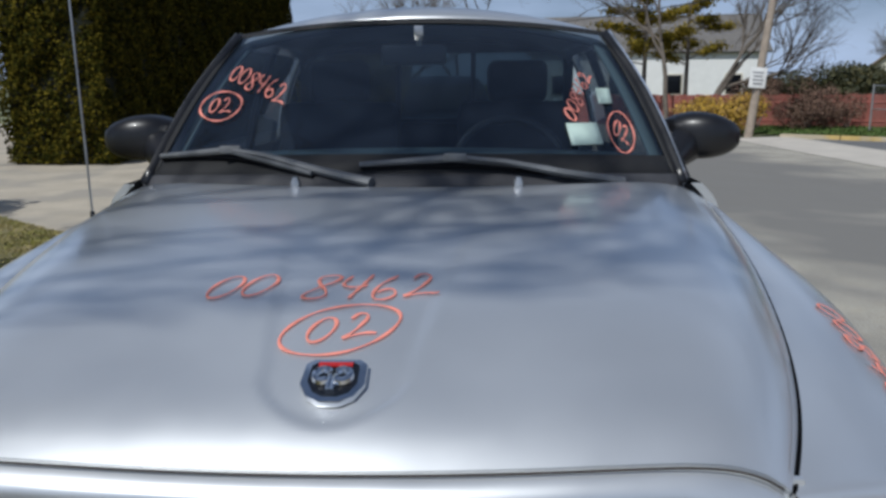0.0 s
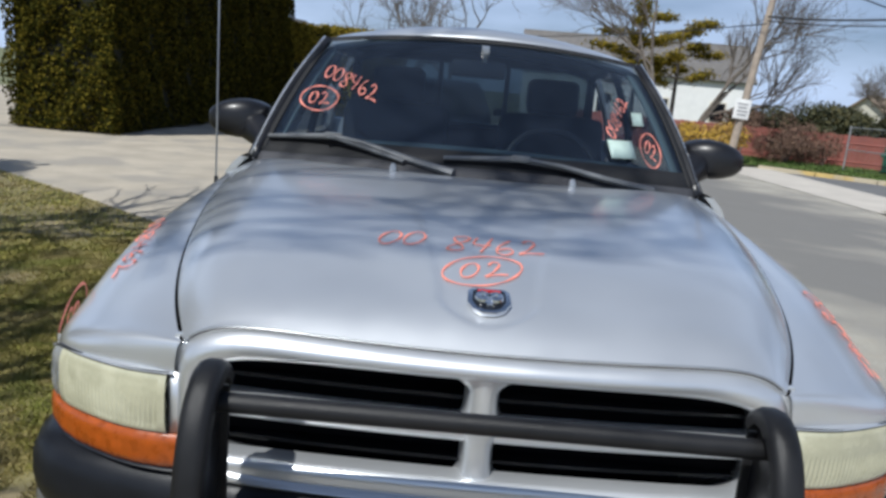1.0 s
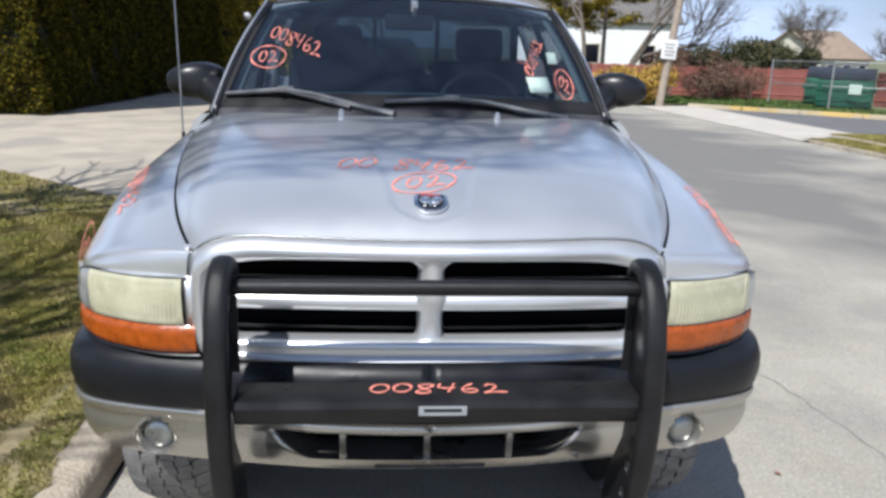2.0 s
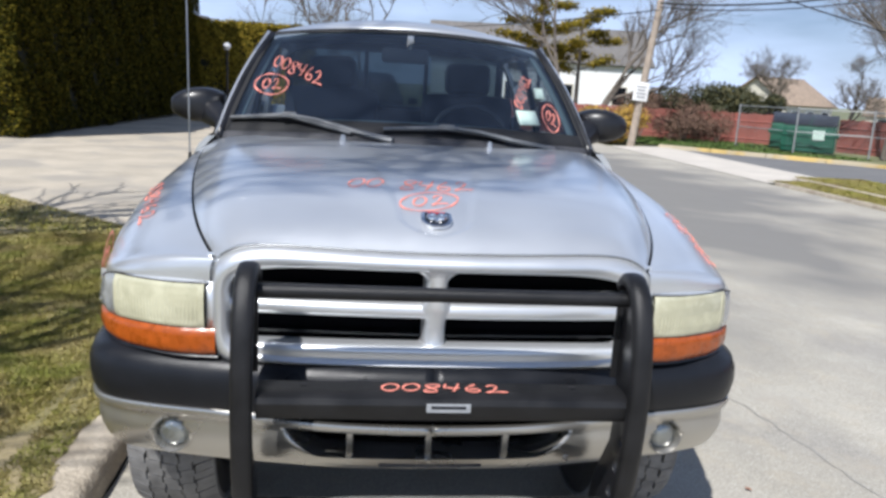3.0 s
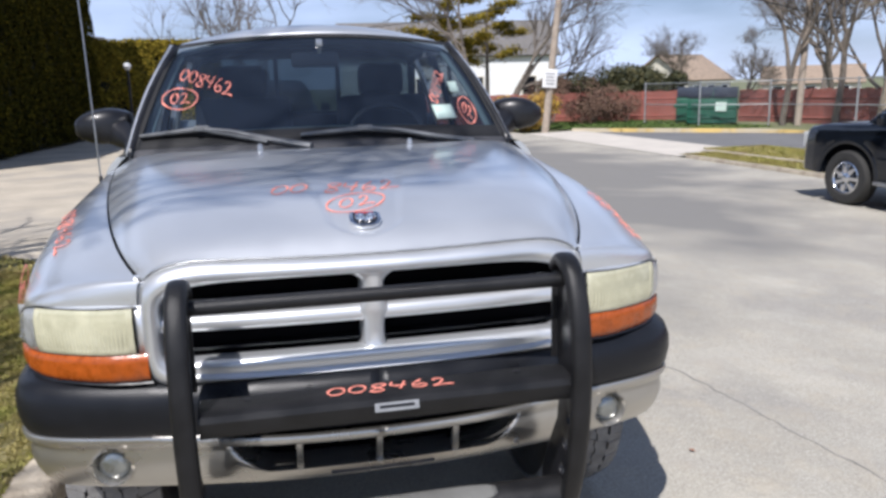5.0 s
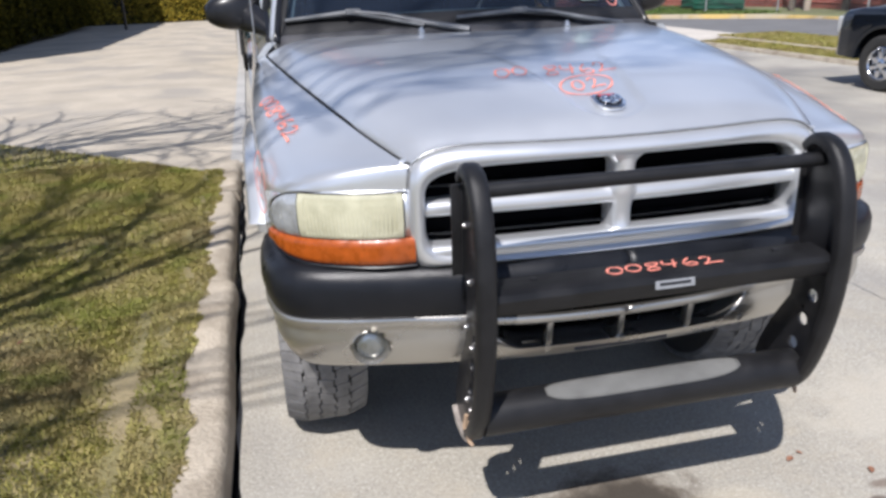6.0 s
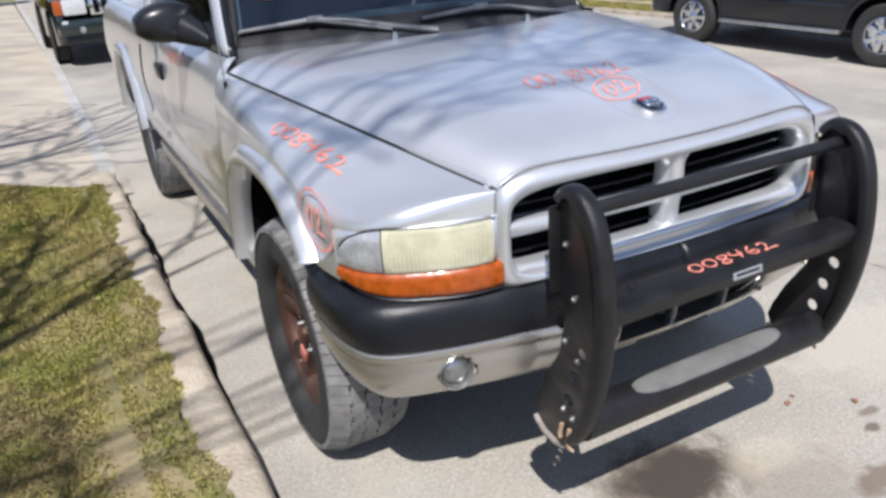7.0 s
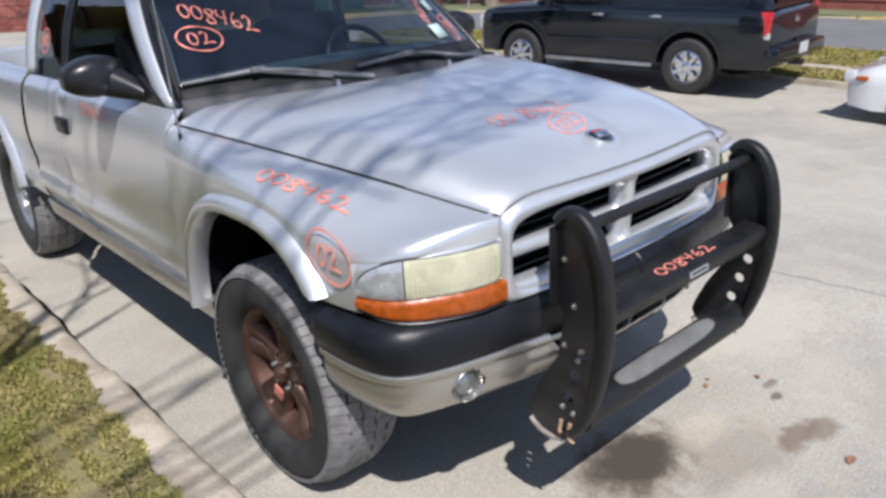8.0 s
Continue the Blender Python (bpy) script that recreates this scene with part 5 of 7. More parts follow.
def compact_suv(at, turn):
    m = Matrix.Translation(at) @ Matrix.Rotation(radians(turn), 4, "Z")
    c = thing("suv", at, "dark green suv with amber corner lamps parked behind the truck", "car")
    yf, W = 2.2, 0.88
    prof = [(yf, 0.42, 0.88, 0.74), (yf - 0.05, 0.36, 0.98, 0.82), (yf - 0.25, 0.34, 1.06, 0.86), (yf - 1.1, 0.34, 1.13, W), (0, 0.34, 1.12, W), (-1.9, 0.36, 1.10, 0.86), (-2.15, 0.45, 1.0, 0.78)]
    part("body", turned(car_body(prof, W, 0, 0), m), M["suv_green"], c, "", 50)
    rows = []
    for y, zt, hw in ((1.05, 1.13, 0.78), (0.35, 1.66, 0.64), (0.1, 1.73, 0.63), (-1.7, 1.72, 0.63), (-1.95, 1.62, 0.64), (-2.1, 1.12, 0.76)):
        rows.append([(-0.84, y, 1.05), (-hw, y, zt - 0.04), (-hw * 0.85, y, zt), (0, y, zt + 0.02), (hw * 0.85, y, zt), (hw, y, zt - 0.04), (0.84, y, 1.05)])
    cb = sheet(rows, (0, 0, 1))
    bmesh.ops.holes_fill(cb, edges=cb.edges, sides=0)
    part("cabin", turned(solid(cb), m), M["suv_green"], c, "", 40)
    part("windshield", turned(sheet([[(x, 0.98 - 0.60 * k, 1.20 + 0.46 * k) for x in np.linspace(-0.72 + 0.13 * k, 0.72 - 0.13 * k, 5)] for k in (0, 0.5, 1)], (0, 1, 0.6)), m), M["gloss_black"], c)
    part("bumper", turned(box((0, yf + 0.02, 0.60), (1.66, 0.24, 0.24), 0.06), m), M["suv_green"], c, "dark green front bumper")
    part("air_dam", turned(box((0, yf - 0.03, 0.42), (1.50, 0.20, 0.14), 0.04), m), M["black"], c)
    gr = part("front_grille", turned(box((0, yf, 0.88), (0.68, 0.10, 0.26), 0.03), m), M["chrome"], c, "chrome framed grille")
    for x in np.linspace(-0.24, 0.24, 5):
        part("grille_slot", turned(box((x, yf + 0.045, 0.88), (0.075, 0.03, 0.19), 0.008), m), M["shade_black"], gr)
    for s in (1, -1):
        part("head_light", turned(box((0.545 * s, yf - 0.02, 0.89), (0.33, 0.14, 0.23), 0.03), m), M["clear_lens"], c, "clear square headlight")
        part("corner_lamp", turned(box((0.765 * s, yf - 0.09, 0.885), (0.12, 0.20, 0.21), 0.03), m), M["amber"], c, "amber corner lamp")
        R = m @ Matrix.Translation((0.50 * s, yf + 0.145, 0.57)) @ Matrix.Rotation(radians(90), 4, "Z")
        part("fog_lamp", turned(lathe([(0.0, 0.0), (0.05, -0.006), (0.06, -0.02), (0.06, -0.05)], 20), R), M["rim"], c)
        part("bumper_lamp", turned(box((0.72 * s, yf + 0.12, 0.685), (0.09, 0.06, 0.05), 0.02), m), M["clear_lens"], c)
        part("wing_mirror", turned(box((0.97 * s, 0.72, 1.22), (0.18, 0.10, 0.14), 0.04), m), M["black"], c)
        part("side_window", turned(sheet([[(s * (0.82 - 0.16 * k), y, 1.18 + 0.44 * k) for y in np.linspace(-1.6, 0.7 - 0.4 * k, 5)] for k in (0, 0.5, 1)], (s, 0, 0.2)), m), M["gloss_black"], c)
        for y in (1.32, -1.30):
            # flat black disc on the body side, shade of the well in its colour
            part("wheel_well", turned(lathe([(0.0, 0.0), (0.42, 0.0), (0.42, 0.02 * s), (0.0, 0.021 * s)], 24), m @ Matrix.Translation((0.868 * s, y, 0.40))), M["shade_black"], c)
            car_wheel(c, m @ Vector((0.79 * s, y, 0.37)), s, 0.37, 0.23, 0.21, "tyre", "rim")
    return c


M["suv_green"] = material("dark_green_paint", (0.008, 0.016, 0.014), 0.2, 0, 0.1, 6, 300, 0.02, coat=0.8)
compact_suv((0.05, 13.95, float(drop(0.0, 14.0))), 180.5)

# ---- the pickup truck ----
truck = thing("pickup_truck", (0, 2.5, 0), "silver extended cab pickup with black brush guard beside the kerb", "pickup truck")

seam_x = spl([0.152, 0.25, 0.4, 0.6, 0.95, 1.476], [0.543, 0.588, 0.640, 0.690, 0.758, 0.832])
seam_z = spl([0.152, 0.25, 0.4, 0.6, 0.95, 1.476], [1.073, 1.096, 1.124, 1.150, 1.182, 1.212])
mid_z = spl([0.12, 0.16, 0.25, 0.37, 0.6, 0.9, 1.25, 1.48], [1.105, 1.135, 1.171, 1.204, 1.238, 1.262, 1.283, 1.292])


def hood_z(x, y):
    u = np.minimum(np.abs(x) / seam_x(y), 1.0)
    z = seam_z(y) + (mid_z(y) - seam_z(y)) * (1 - 0.16 * u ** 2 - 0.84 * u ** 11)
    # a shallow raised tongue that ends round in front of the emblem
    half = 0.105 + 0.17 * np.clip(y - 0.28, 0, 1)
    front = 0.165 + 0.12 * (1 - np.sqrt(np.clip(1 - (x / half) ** 2, 0, 1)))
    inside = np.clip((half - np.abs(x)) / 0.022, 0, 1) * np.clip((y - front) / 0.022, 0, 1) * np.clip((0.9 - y) / 0.5, 0, 1)
    return z - 0.006 * inside * inside * (3 - 2 * inside)


def hood_grid(nu=131, nv=120):
    rows = []
    for v in np.linspace(0, 1, nv) ** 1.25:
        row = []
        for u in np.linspace(-1, 1, nu):
            y0, y1 = 0.125 + 0.027 * u * u, 1.245 + 0.231 * u * u
            y = y0 + (y1 - y0) * v
            x = u * (seam_x(y) - 0.002)
            row.append((x, y, float(hood_z(x, y))))
        rows.append(row)
    lip = [(x, y + 0.012, z - 0.02) for x, y, z in rows[0]]
    g = np.array([lip] + rows)
    side_l = g[:, :1] + [[[0.004, 0, -0.02]]]
    side_r = g[:, -1:] + [[[-0.004, 0, -0.02]]]
    return np.concatenate([side_l, g, side_r], 1)


part("hood_gap", tube([(x, 0.1225 + 0.027 * (x / 0.543) ** 2, float(hood_z(x, 0.125 + 0.027 * (x / 0.543) ** 2)) - 0.005) for x in np.linspace(-0.53, 0.53, 60)], 0.0013, 6), M["gap_rust"], truck, "dark rusty gap along the bonnet edge")
hood = part("hood", sheet(hood_grid(), (0, 0, 1)), M["silver"], truck, "silver bonnet with branch shadows and orange numbers", 50, 0.006)

for sx in (1, -1):
    part("hood_gap", tube([(sx * (float(seam_x(y)) + 0.002), y, float(seam_z(y)) - 0.0055) for y in np.linspace(0.16, 1.46, 60)], 0.0029, 6), M["shade_black"], truck, "dark gap between bonnet and fender")

lamp_plan = curve3([(0.528, 0.138), (0.556, 0.139), (0.64, 0.152), (0.72, 0.186), (0.804, 0.240), (0.853, 0.298), (0.880, 0.37)])
lens_hi = lambda u: 1.008 - 0.010 * u - 0.102 * (1 - math.sqrt(max(0.0, 1 - (max(0.0, u - 0.62) / 0.385) ** 2)))
# fenders: from the bonnet seam out to the shoulder, then down to the arch
shoulder = curve3([(0.556, 0.147, 1.012), (0.68, 0.183, 1.012), (0.803, 0.25, 1.0), (0.855, 0.33, 0.985), (0.886, 0.46, 0.985),
                   (0.900, 0.72, 1.055), (0.905, 1.1, 1.085), (0.898, 1.484, 1.085)])
seam_y_of = spl([0, 0.09, 0.18, 0.26, 0.36, 0.55, 0.77, 1.0], [0.153, 0.158, 0.172, 0.21, 0.34, 0.68, 1.08, 1.484])
SH_Y = spl(*[(lambda q: (q[np.argsort(q)], np.linspace(0, 1, 60)[np.argsort(q)]))(shoulder(np.linspace(0, 1, 60))[:, 1])[k] for k in (0, 1)])


def fender_top():
    rows = []
    for u in np.linspace(0, 1, 70):
        o, ys = shoulder(u), float(seam_y_of(u))
        s = np.array([seam_x(ys) + 0.003, ys, seam_z(ys) - 0.004])
        row = [s + [0, 0, -0.02]]
        for k in np.linspace(0, 1, 22):
            a = k * math.pi / 2
            row.append((s[0] + (o[0] - s[0]) * math.sin(a), s[1] + (o[1] - s[1]) * math.sin(a), s[2] + (o[2] - s[2]) * (1 - math.cos(a))))
        rows.append(row)
    return sheet(rows, (0.5, 0, 1))


def arch(y, yc, half, top, base=0.45, e=2.7):
    t = np.clip(np.abs((y - yc) / half), 0, 1)
    return base + (top - base) * (1 - t ** e) ** (1 / e)


def arch_path(yc, half, top, base, n=40, e=2.7, front=0.0, rear=0.0):
    """Points (y, z) over a wheel opening from the front foot to the rear foot."""
    out = []
    for a in np.linspace(math.pi, 0, n):
        c, s = math.cos(a), math.sin(a)
        r = (abs(c) ** e + abs(s) ** e) ** (-1 / e)
        out.append((yc + half * c * r, base + (top - base) * s * r))
    return out


def fender_side():
    rows = []
    for y in np.linspace(0.366, 1.484, 96):
        o = shoulder(float(SH_Y(y)))
        zb = 0.835 if y < 0.46 else float(arch(y, 0.925, 0.465, 1.005)) if y < 1.39 else 0.575
        if 0.46 <= y < 1.39:
            zb = max(zb, 0.575 if y > 0.925 else 0.835)
        rows.append([(o[0] + 0.004 * math.sin(k * 3.1) - 0.02 * k * k * (o[2] - zb), y, o[2] + (zb - o[2]) * k) for k in np.linspace(0, 1, 10)])
    return sheet(rows, (1, 0, 0))


def fender_cheek():
    """The skin between the shoulder and the falling top edge of the corner lamp."""
    rows = []
    for u in np.linspace(0.05, 1.0, 50):
        x, y = lamp_plan(u)
        o = shoulder(float(SH_Y(y)))
        zl = lens_hi(u) + 0.004
        rows.append([(x + (o[0] - x) * k + 0.004 * math.sin(k * math.pi), y, zl + (o[2] - zl) * k) for k in np.linspace(0, 1, 6)])
    tip = rows[-1][0]
    rows.append([(tip[0] + 0.003, tip[1] + 0.003, 0.835 + (q[2] - 0.835) * k) for q, k in zip(rows[-1], np.linspace(0, 1, 6))])
    return sheet(rows, (1, -0.5, 0))


def flare(yc=0.885, foot_front=0.85, foot_rear=0.54):
    inner = [p for p in arch_path(yc + 0.040, 0.462, 0.995, 0.42, 90)]
    outer = [p for p in arch_path(yc + 0.040, 0.513, 1.066, 0.42, 90)]
    rows = []
    for (yi, zi), (yo, zo) in zip(inner, outer):
        lim = foot_front if yi < yc else foot_rear
        if max(zi, zo) < lim:
            continue
        zi, zo = max(zi, lim), max(zo, lim)
        rows.append([(0.86, yi + (0.02 if yi < yc else -0.02) * 0, zi - 0.004), (0.915, yi, zi), (0.935, yi * 0.85 + yo * 0.15, zi * 0.85 + zo * 0.15),
                     (0.938, yi * 0.6 + yo * 0.4, zi * 0.6 + zo * 0.4), (0.928, yi * 0.25 + yo * 0.75, zi * 0.25 + zo * 0.75), (0.893, yo, zo)])
    return sheet(rows, (1, 0, 0.1))


for s, name in ((1, "fender"), (-1, "fender")):
    bm = join(fender_top(), fender_side(), fender_cheek())
    if s < 0:
        bm2 = mirrored(bm)
        bm.free()
        bm = bm2
    part("fender", bm, M["silver"], truck, "silver front fender with orange writing", 50)
both("wheel_arch_flare", flare, M["silver"], truck, "silver wheel arch flare", 50)
both("wheel_arch_flare", lambda: flare(4.215, 0.56, 0.56), M["silver"], truck, "", 50)


def liner(yc):
    rows = [[(x, y, z + 0.02) for x in (0.36, 0.6, 0.87)] for y, z in arch_path(yc, 0.46, 1.01, 0.42, 40) if z > (0.72 if y < yc else 0.56)]
    return sheet(rows, (0, 0, -1))


# liner sheets that carry the shade of the wheel wells in their colour
both("wheel_well", lambda: liner(0.925), M["shade_black"], truck, "wheel well liner with its shade put in the near-black colour", thick=0.004)
both("wheel_well", lambda: liner(4.215), M["shade_black"], truck, "", thick=0.004)

# cab and bed sides
body_x = spl([0.54, 0.62, 0.70, 0.74, 0.9, 1.05, 1.16, 1.225, 1.26], [0.852, 0.882, 0.898, 0.893, 0.905, 0.902, 0.886, 0.862, 0.828])


def side_panel(y0, y1, ztop=1.26, n=14, front=0.0, rear=0.0):
    rows = []
    for y in np.linspace(y0, y1, n):
        row = []
        for z in np.linspace(0.575, ztop, 40):
            e = min(y - y0, y1 - y)
            # the lower crease grows towards the rear
            ledge = 0.022 * min(max((y - 1.55) / 1.6, 0), 1) * math.exp(-((z - 0.70) / 0.05) ** 2)
            row.append((float(body_x(z)) + ledge - (0.006 if e < 1e-6 else 0), y, z))
        rows.append(row)
    rows = [[(x - 0.03, y, z) for x, y, z in rows[0]]] + rows + [[(x - 0.03, y, z) for x, y, z in rows[-1]]]
    return sheet(rows, (1, 0, 0))


def bed_panel():
    rows = []
    for y in np.linspace(3.385, 5.3, 80):
        zb = 0.575 if abs(y - 4.215) > 0.455 else max(0.575, float(arch(y, 4.215, 0.455, 1.005)))
        rows.append([(float(body_x(z)), y, z) for z in np.linspace(zb, 1.26, 24)] + [(0.80, y, 1.275), (0.765, y, 1.265), (0.76, y, 0.8)])
    return sheet(rows, (1, 0, 0.2))


def rocker():
    return sweep([(0.885, 1.33), (0.885, 3.38)], [(-0.1, 0.46), (-0.03, 0.465), (-0.012, 0.49), (-0.004, 0.54), (0.0, 0.572), (-0.08, 0.575)])


for s in (1, -1):
    def side(bm):
        if s > 0:
            return bm
        c = mirrored(bm)
        bm.free()
        return c
    door = part("door", side(side_panel(1.492, 2.755)), M["silver"], truck, "silver front door with black pull handle", 50)
    part("handle", side(join(box((0.905, 2.665, 1.078), (0.022, 0.15, 0.075), 0.01), box((0.915, 2.665, 1.09), (0.012, 0.125, 0.03), 0.006))), M["plastic"], door, "black flap door handle")
    part("rear_door", side(side_panel(2.765, 3.36)), M["silver"], truck, "silver half door of the extended cab", 50)
    part("bed_side", side(bed_panel()), M["silver"], truck, "silver load bed side", 50)
    part("rocker_panel", side(rocker()), M["champagne"], truck, "", 50)
    # greenhouse: pillars, panes and black trims
    lo = lambda y: np.array((0.828, y, 1.262))
    hi = lambda y: np.array((0.682, y, 1.705))
    wsb, wst = np.array((0.80, 1.585, 1.255)), np.array((0.649, 2.13, 1.715))

    def strip(a, b, w, off=0.0, n=14):
        rows = []
        for k in np.linspace(0, 1, n):
            c = a + (b - a) * k + np.array([0.018 * math.sin(k * math.pi), 0, 0.012 * math.sin(k * math.pi)])
            rows.append([c + [-0.014 + off, -w * 0.5, -0.004], c + [0.010 + off, -w * 0.2, 0.004], c + [0.012 + off, w * 0.2, 0.004], c + [0.004 + off, w * 0.5, -0.012]])
        return sheet(rows, (1, -0.2, 0.3))
    part("front_pillar", side(strip(wsb + [0.004, 0.035, 0.0], wst + [0.004, 0.035, 0.0], 0.16)), M["silver"], truck, "silver windscreen pillar", 60, 0.02)
    part("window_trim", side(strip(wsb + [-0.012, -0.035, 0.000], wst + [-0.014, -0.045, -0.004], 0.03)), M["black"], truck, "black windscreen edge trim", 60, 0.006)
    part("rear_pillar", side(strip(lo(3.33), hi(3.30), 0.10)), M["silver"], truck, "", 60, 0.02)
    part("mid_pillar", side(strip(lo(2.755), hi(2.74), 0.06, -0.008)), M["black"], truck, "", 60, 0.02)

    def pane(ya0, ya1, yb0, yb1):
        rows = []
        for k in np.linspace(0, 1, 8):
            a, b = lo(0) * (1 - k) + hi(0) * k, 0.016 * math.sin(k * math.pi) - 0.012
            rows.append([(a[0] + b, (ya0 * (1 - k) + yb0 * k) * (1 - t) + (ya1 * (1 - k) + yb1 * k) * t, a[2]) for t in np.linspace(0, 1, 6)])
        return sheet(rows, (1, 0, 0.3))
    part("side_window", side(pane(1.66, 2.73, 2.10, 2.72)), M["side_glass"], truck, "dark tinted front side window", 60)
    part("side_window", side(pane(2.78, 3.29, 2.77, 3.27)), M["side_glass"], truck, "dark tinted rear side window", 60)

    def sail():
        return plate([(1.60, 1.262), (1.84, 1.262), (1.80, 1.36)], 0.02, axis="x", at=0.802)
    part("mirror_sail", side(sail()), M["plastic"], truck)

# roof, rear wall and rear window
def roof():
    rows = []
    for v in np.linspace(0, 1, 30):
        row = []
        for u in np.linspace(-1, 1, 41):
            x = 0.672 * math.sin(u * math.pi / 2) if abs(u) < 1 else 0.672 * u
            y0, y1 = 2.03 + 0.10 * (x / 0.672) ** 2, 3.34
            y = y0 + (y1 - y0) * v
            z = 1.81 - 0.196 * x * x - 0.055 * max(0, 1 - (y - y0) / 0.22) ** 2 - 0.05 * max(0, 1 - (y1 - y) / 0.25) ** 2
            z -= 0.02 * max(0, (abs(x) - 0.617) / 0.055) ** 2
            row.append((x, y, z))
        rows.append(row)
    g = np.array(rows)
    skirt_l, skirt_r = g[:, :1] * [1.02, 1, 1] + [[[0, 0, -0.025]]], g[:, -1:] * [1.02, 1, 1] + [[[0, 0, -0.025]]]
    return sheet(np.concatenate([skirt_l, g, skirt_r], 1), (0, 0, 1))


part("roof", roof(), M["silver"], truck, "silver cab roof", 50, 0.02)
part("rear_wall", box((0, 3.345, 1.02), (1.62, 0.03, 0.62), 0.01), M["silver"], truck)
win = part("rear_window", box((0, 3.31, 1.53), (1.30, 0.006, 0.34), 0.0), M["rear_glass"], truck, "sliding rear window")
part("window_frame", join(box((0, 3.31, 1.345), (1.36, 0.02, 0.04), 0.005), box((0, 3.31, 1.72), (1.36, 0.02, 0.06), 0.005),
                          box((-0.67, 3.31, 1.53), (0.05, 0.02, 0.4), 0.005), box((0.67, 3.31, 1.53), (0.05, 0.02, 0.4), 0.005)), M["black"], win)
for x in (-0.19, 0.19):
    part("window_divider", box((x, 3.30, 1.53), (0.025, 0.016, 0.34), 0.003), M["black"], win)
part("bed_floor", box((0, 4.35, 0.80), (1.56, 1.9, 0.04)), M["black"], truck)
part("tailgate", box((0, 5.30, 1.0), (1.56, 0.05, 0.52), 0.02), M["silver"], truck)
part("bed_front", box((0, 3.40, 1.02), (1.56, 0.03, 0.5), 0.01), M["black"], truck)
# near-black blocks: the shade below and inside the truck is put in their colour
part("underbody", box((0, 2.75, 0.56), (1.3, 4.9, 0.20), 0.05), M["shade_black"], truck)
part("cab_floor", box((0, 2.4, 0.70), (1.6, 1.9, 0.05)), M["shade_black"], truck)
part("firewall", box((0, 1.42, 0.95), (1.5, 0.03, 0.5)), M["shade_black"], truck)

# windscreen and cowl
def ws(u, v):
    """u across -1..1, v up 0..1."""
    b = np.array((u * 0.785, 1.325 + 0.245 * u * u, 1.288 - 0.026 * u * u))
    t = np.array((u * 0.632, 2.03 + 0.09 * u * u, 1.752 - 0.042 * u * u))
    c = b + (t - b) * v
    return c + np.array([0, -0.022, 0.024]) * math.sin(v * math.pi)


def ws_at(x, z):
    """The point of the windscreen at a given x and height."""
    u, v = 0.0, 0.5
    for _ in range(12):
        v = min(max((z - ws(u, 0)[2]) / (ws(u, 1)[2] - ws(u, 0)[2] + 0.02), 0), 1)
        u = x / (0.785 + (0.632 - 0.785) * v)
    return ws(u, v)


part("windshield", sheet([[ws(u, v) for u in np.linspace(-1, 1, 41)] for v in np.linspace(0, 1, 21)], (0, -1, 1)), M["windshield"], truck,
     "windscreen with orange numbers and a pale sticker", 60)
part("windshield_border", join(
    sheet([[ws(u, v) + [0, -0.004, 0.003] for u in np.linspace(-1, 1, 41)] for v in (0.955, 1.0)], (0, -1, 1)),
    sheet([[ws(u, v) + [0, -0.004, 0.003] for u in (-1, -0.972)] for v in np.linspace(0, 1, 15)], (0, -1, 1)),
    sheet([[ws(u, v) + [0, -0.004, 0.003] for u in (0.972, 1)] for v in np.linspace(0, 1, 15)], (0, -1, 1)),
    sheet([[ws(u, v) + [0, -0.004, 0.003] for u in np.linspace(-1, 1, 41)] for v in (0, 0.06, 0.115)], (0, -1, 1))), M["frit"], truck, "black ceramic border of the windscreen", 60, 0.002)


def cowl():
    rows = []
    for u in np.linspace(-1, 1, 41):
        a = np.array((u * 0.80, 1.235 + 0.235 * u * u, 1.262 - 0.065 * u * u))
        b = ws(u, 0.03) + [0, 0.0, -0.002]
        rows.append([a + (b - a) * k + np.array([0, 0, 0.008 * math.sin(k * 9)]) for k in np.linspace(0, 1, 9)])
    return sheet(rows, (0, -0.3, 1))


part("cowl", cowl(), M["cowl"], truck, "faded black cowl panel below the windscreen", 50, 0.01)
for x in (-0.273, 0.295):
    part("washer_nozzle", join(box((x, 1.268, 1.288), (0.022, 0.03, 0.022), 0.006), box((x, 1.262, 1.300), (0.014, 0.014, 0.012), 0.003)), M["steel"], truck)

# wipers: each an arm and a blade
def wiper(pts, pivot):
    p = [ws_at(x, z) + np.array([0, -0.020, 0.016]) for x, z in pts]
    blade = part("wiper", tube([ws_at(x, z) + np.array([0, -0.010, 0.008]) for x, z in pts], 0.008, 6), M["black"], truck, "black wiper blade")
    part("blade_spine", tube([p[0], p[len(p) // 2] + np.array([0, -0.006, 0.012]), p[-1]], [0.007, 0.011, 0.007], 8), M["wiper_grey"], blade)
    mid = p[len(p) // 2] + np.array([0, -0.010, 0.014])
    foot = np.array(pivot)
    part("wiper_arm", join(tube([mid, mid * 0.72 + foot * 0.28 + [0, -0.008, 0.008], mid * 0.35 + foot * 0.65, foot], [0.008, 0.012, 0.017, 0.020], 8, 0.7),
                           box(tuple(mid), (0.06, 0.02, 0.022), 0.006)), M["wiper_grey"], blade, "faded grey wiper arm")


wiper([(x, 1.326 - 0.40 * (x + 0.52) ** 2 - 0.02 * (x + 0.52)) for x in np.linspace(-0.745, -0.245, 9)], (-0.082, 1.292, 1.287))
wiper([(x, 1.316 - 0.18 * (x - 0.05) ** 2) for x in np.linspace(-0.118, 0.385, 9)], (0.585, 1.395, 1.275))

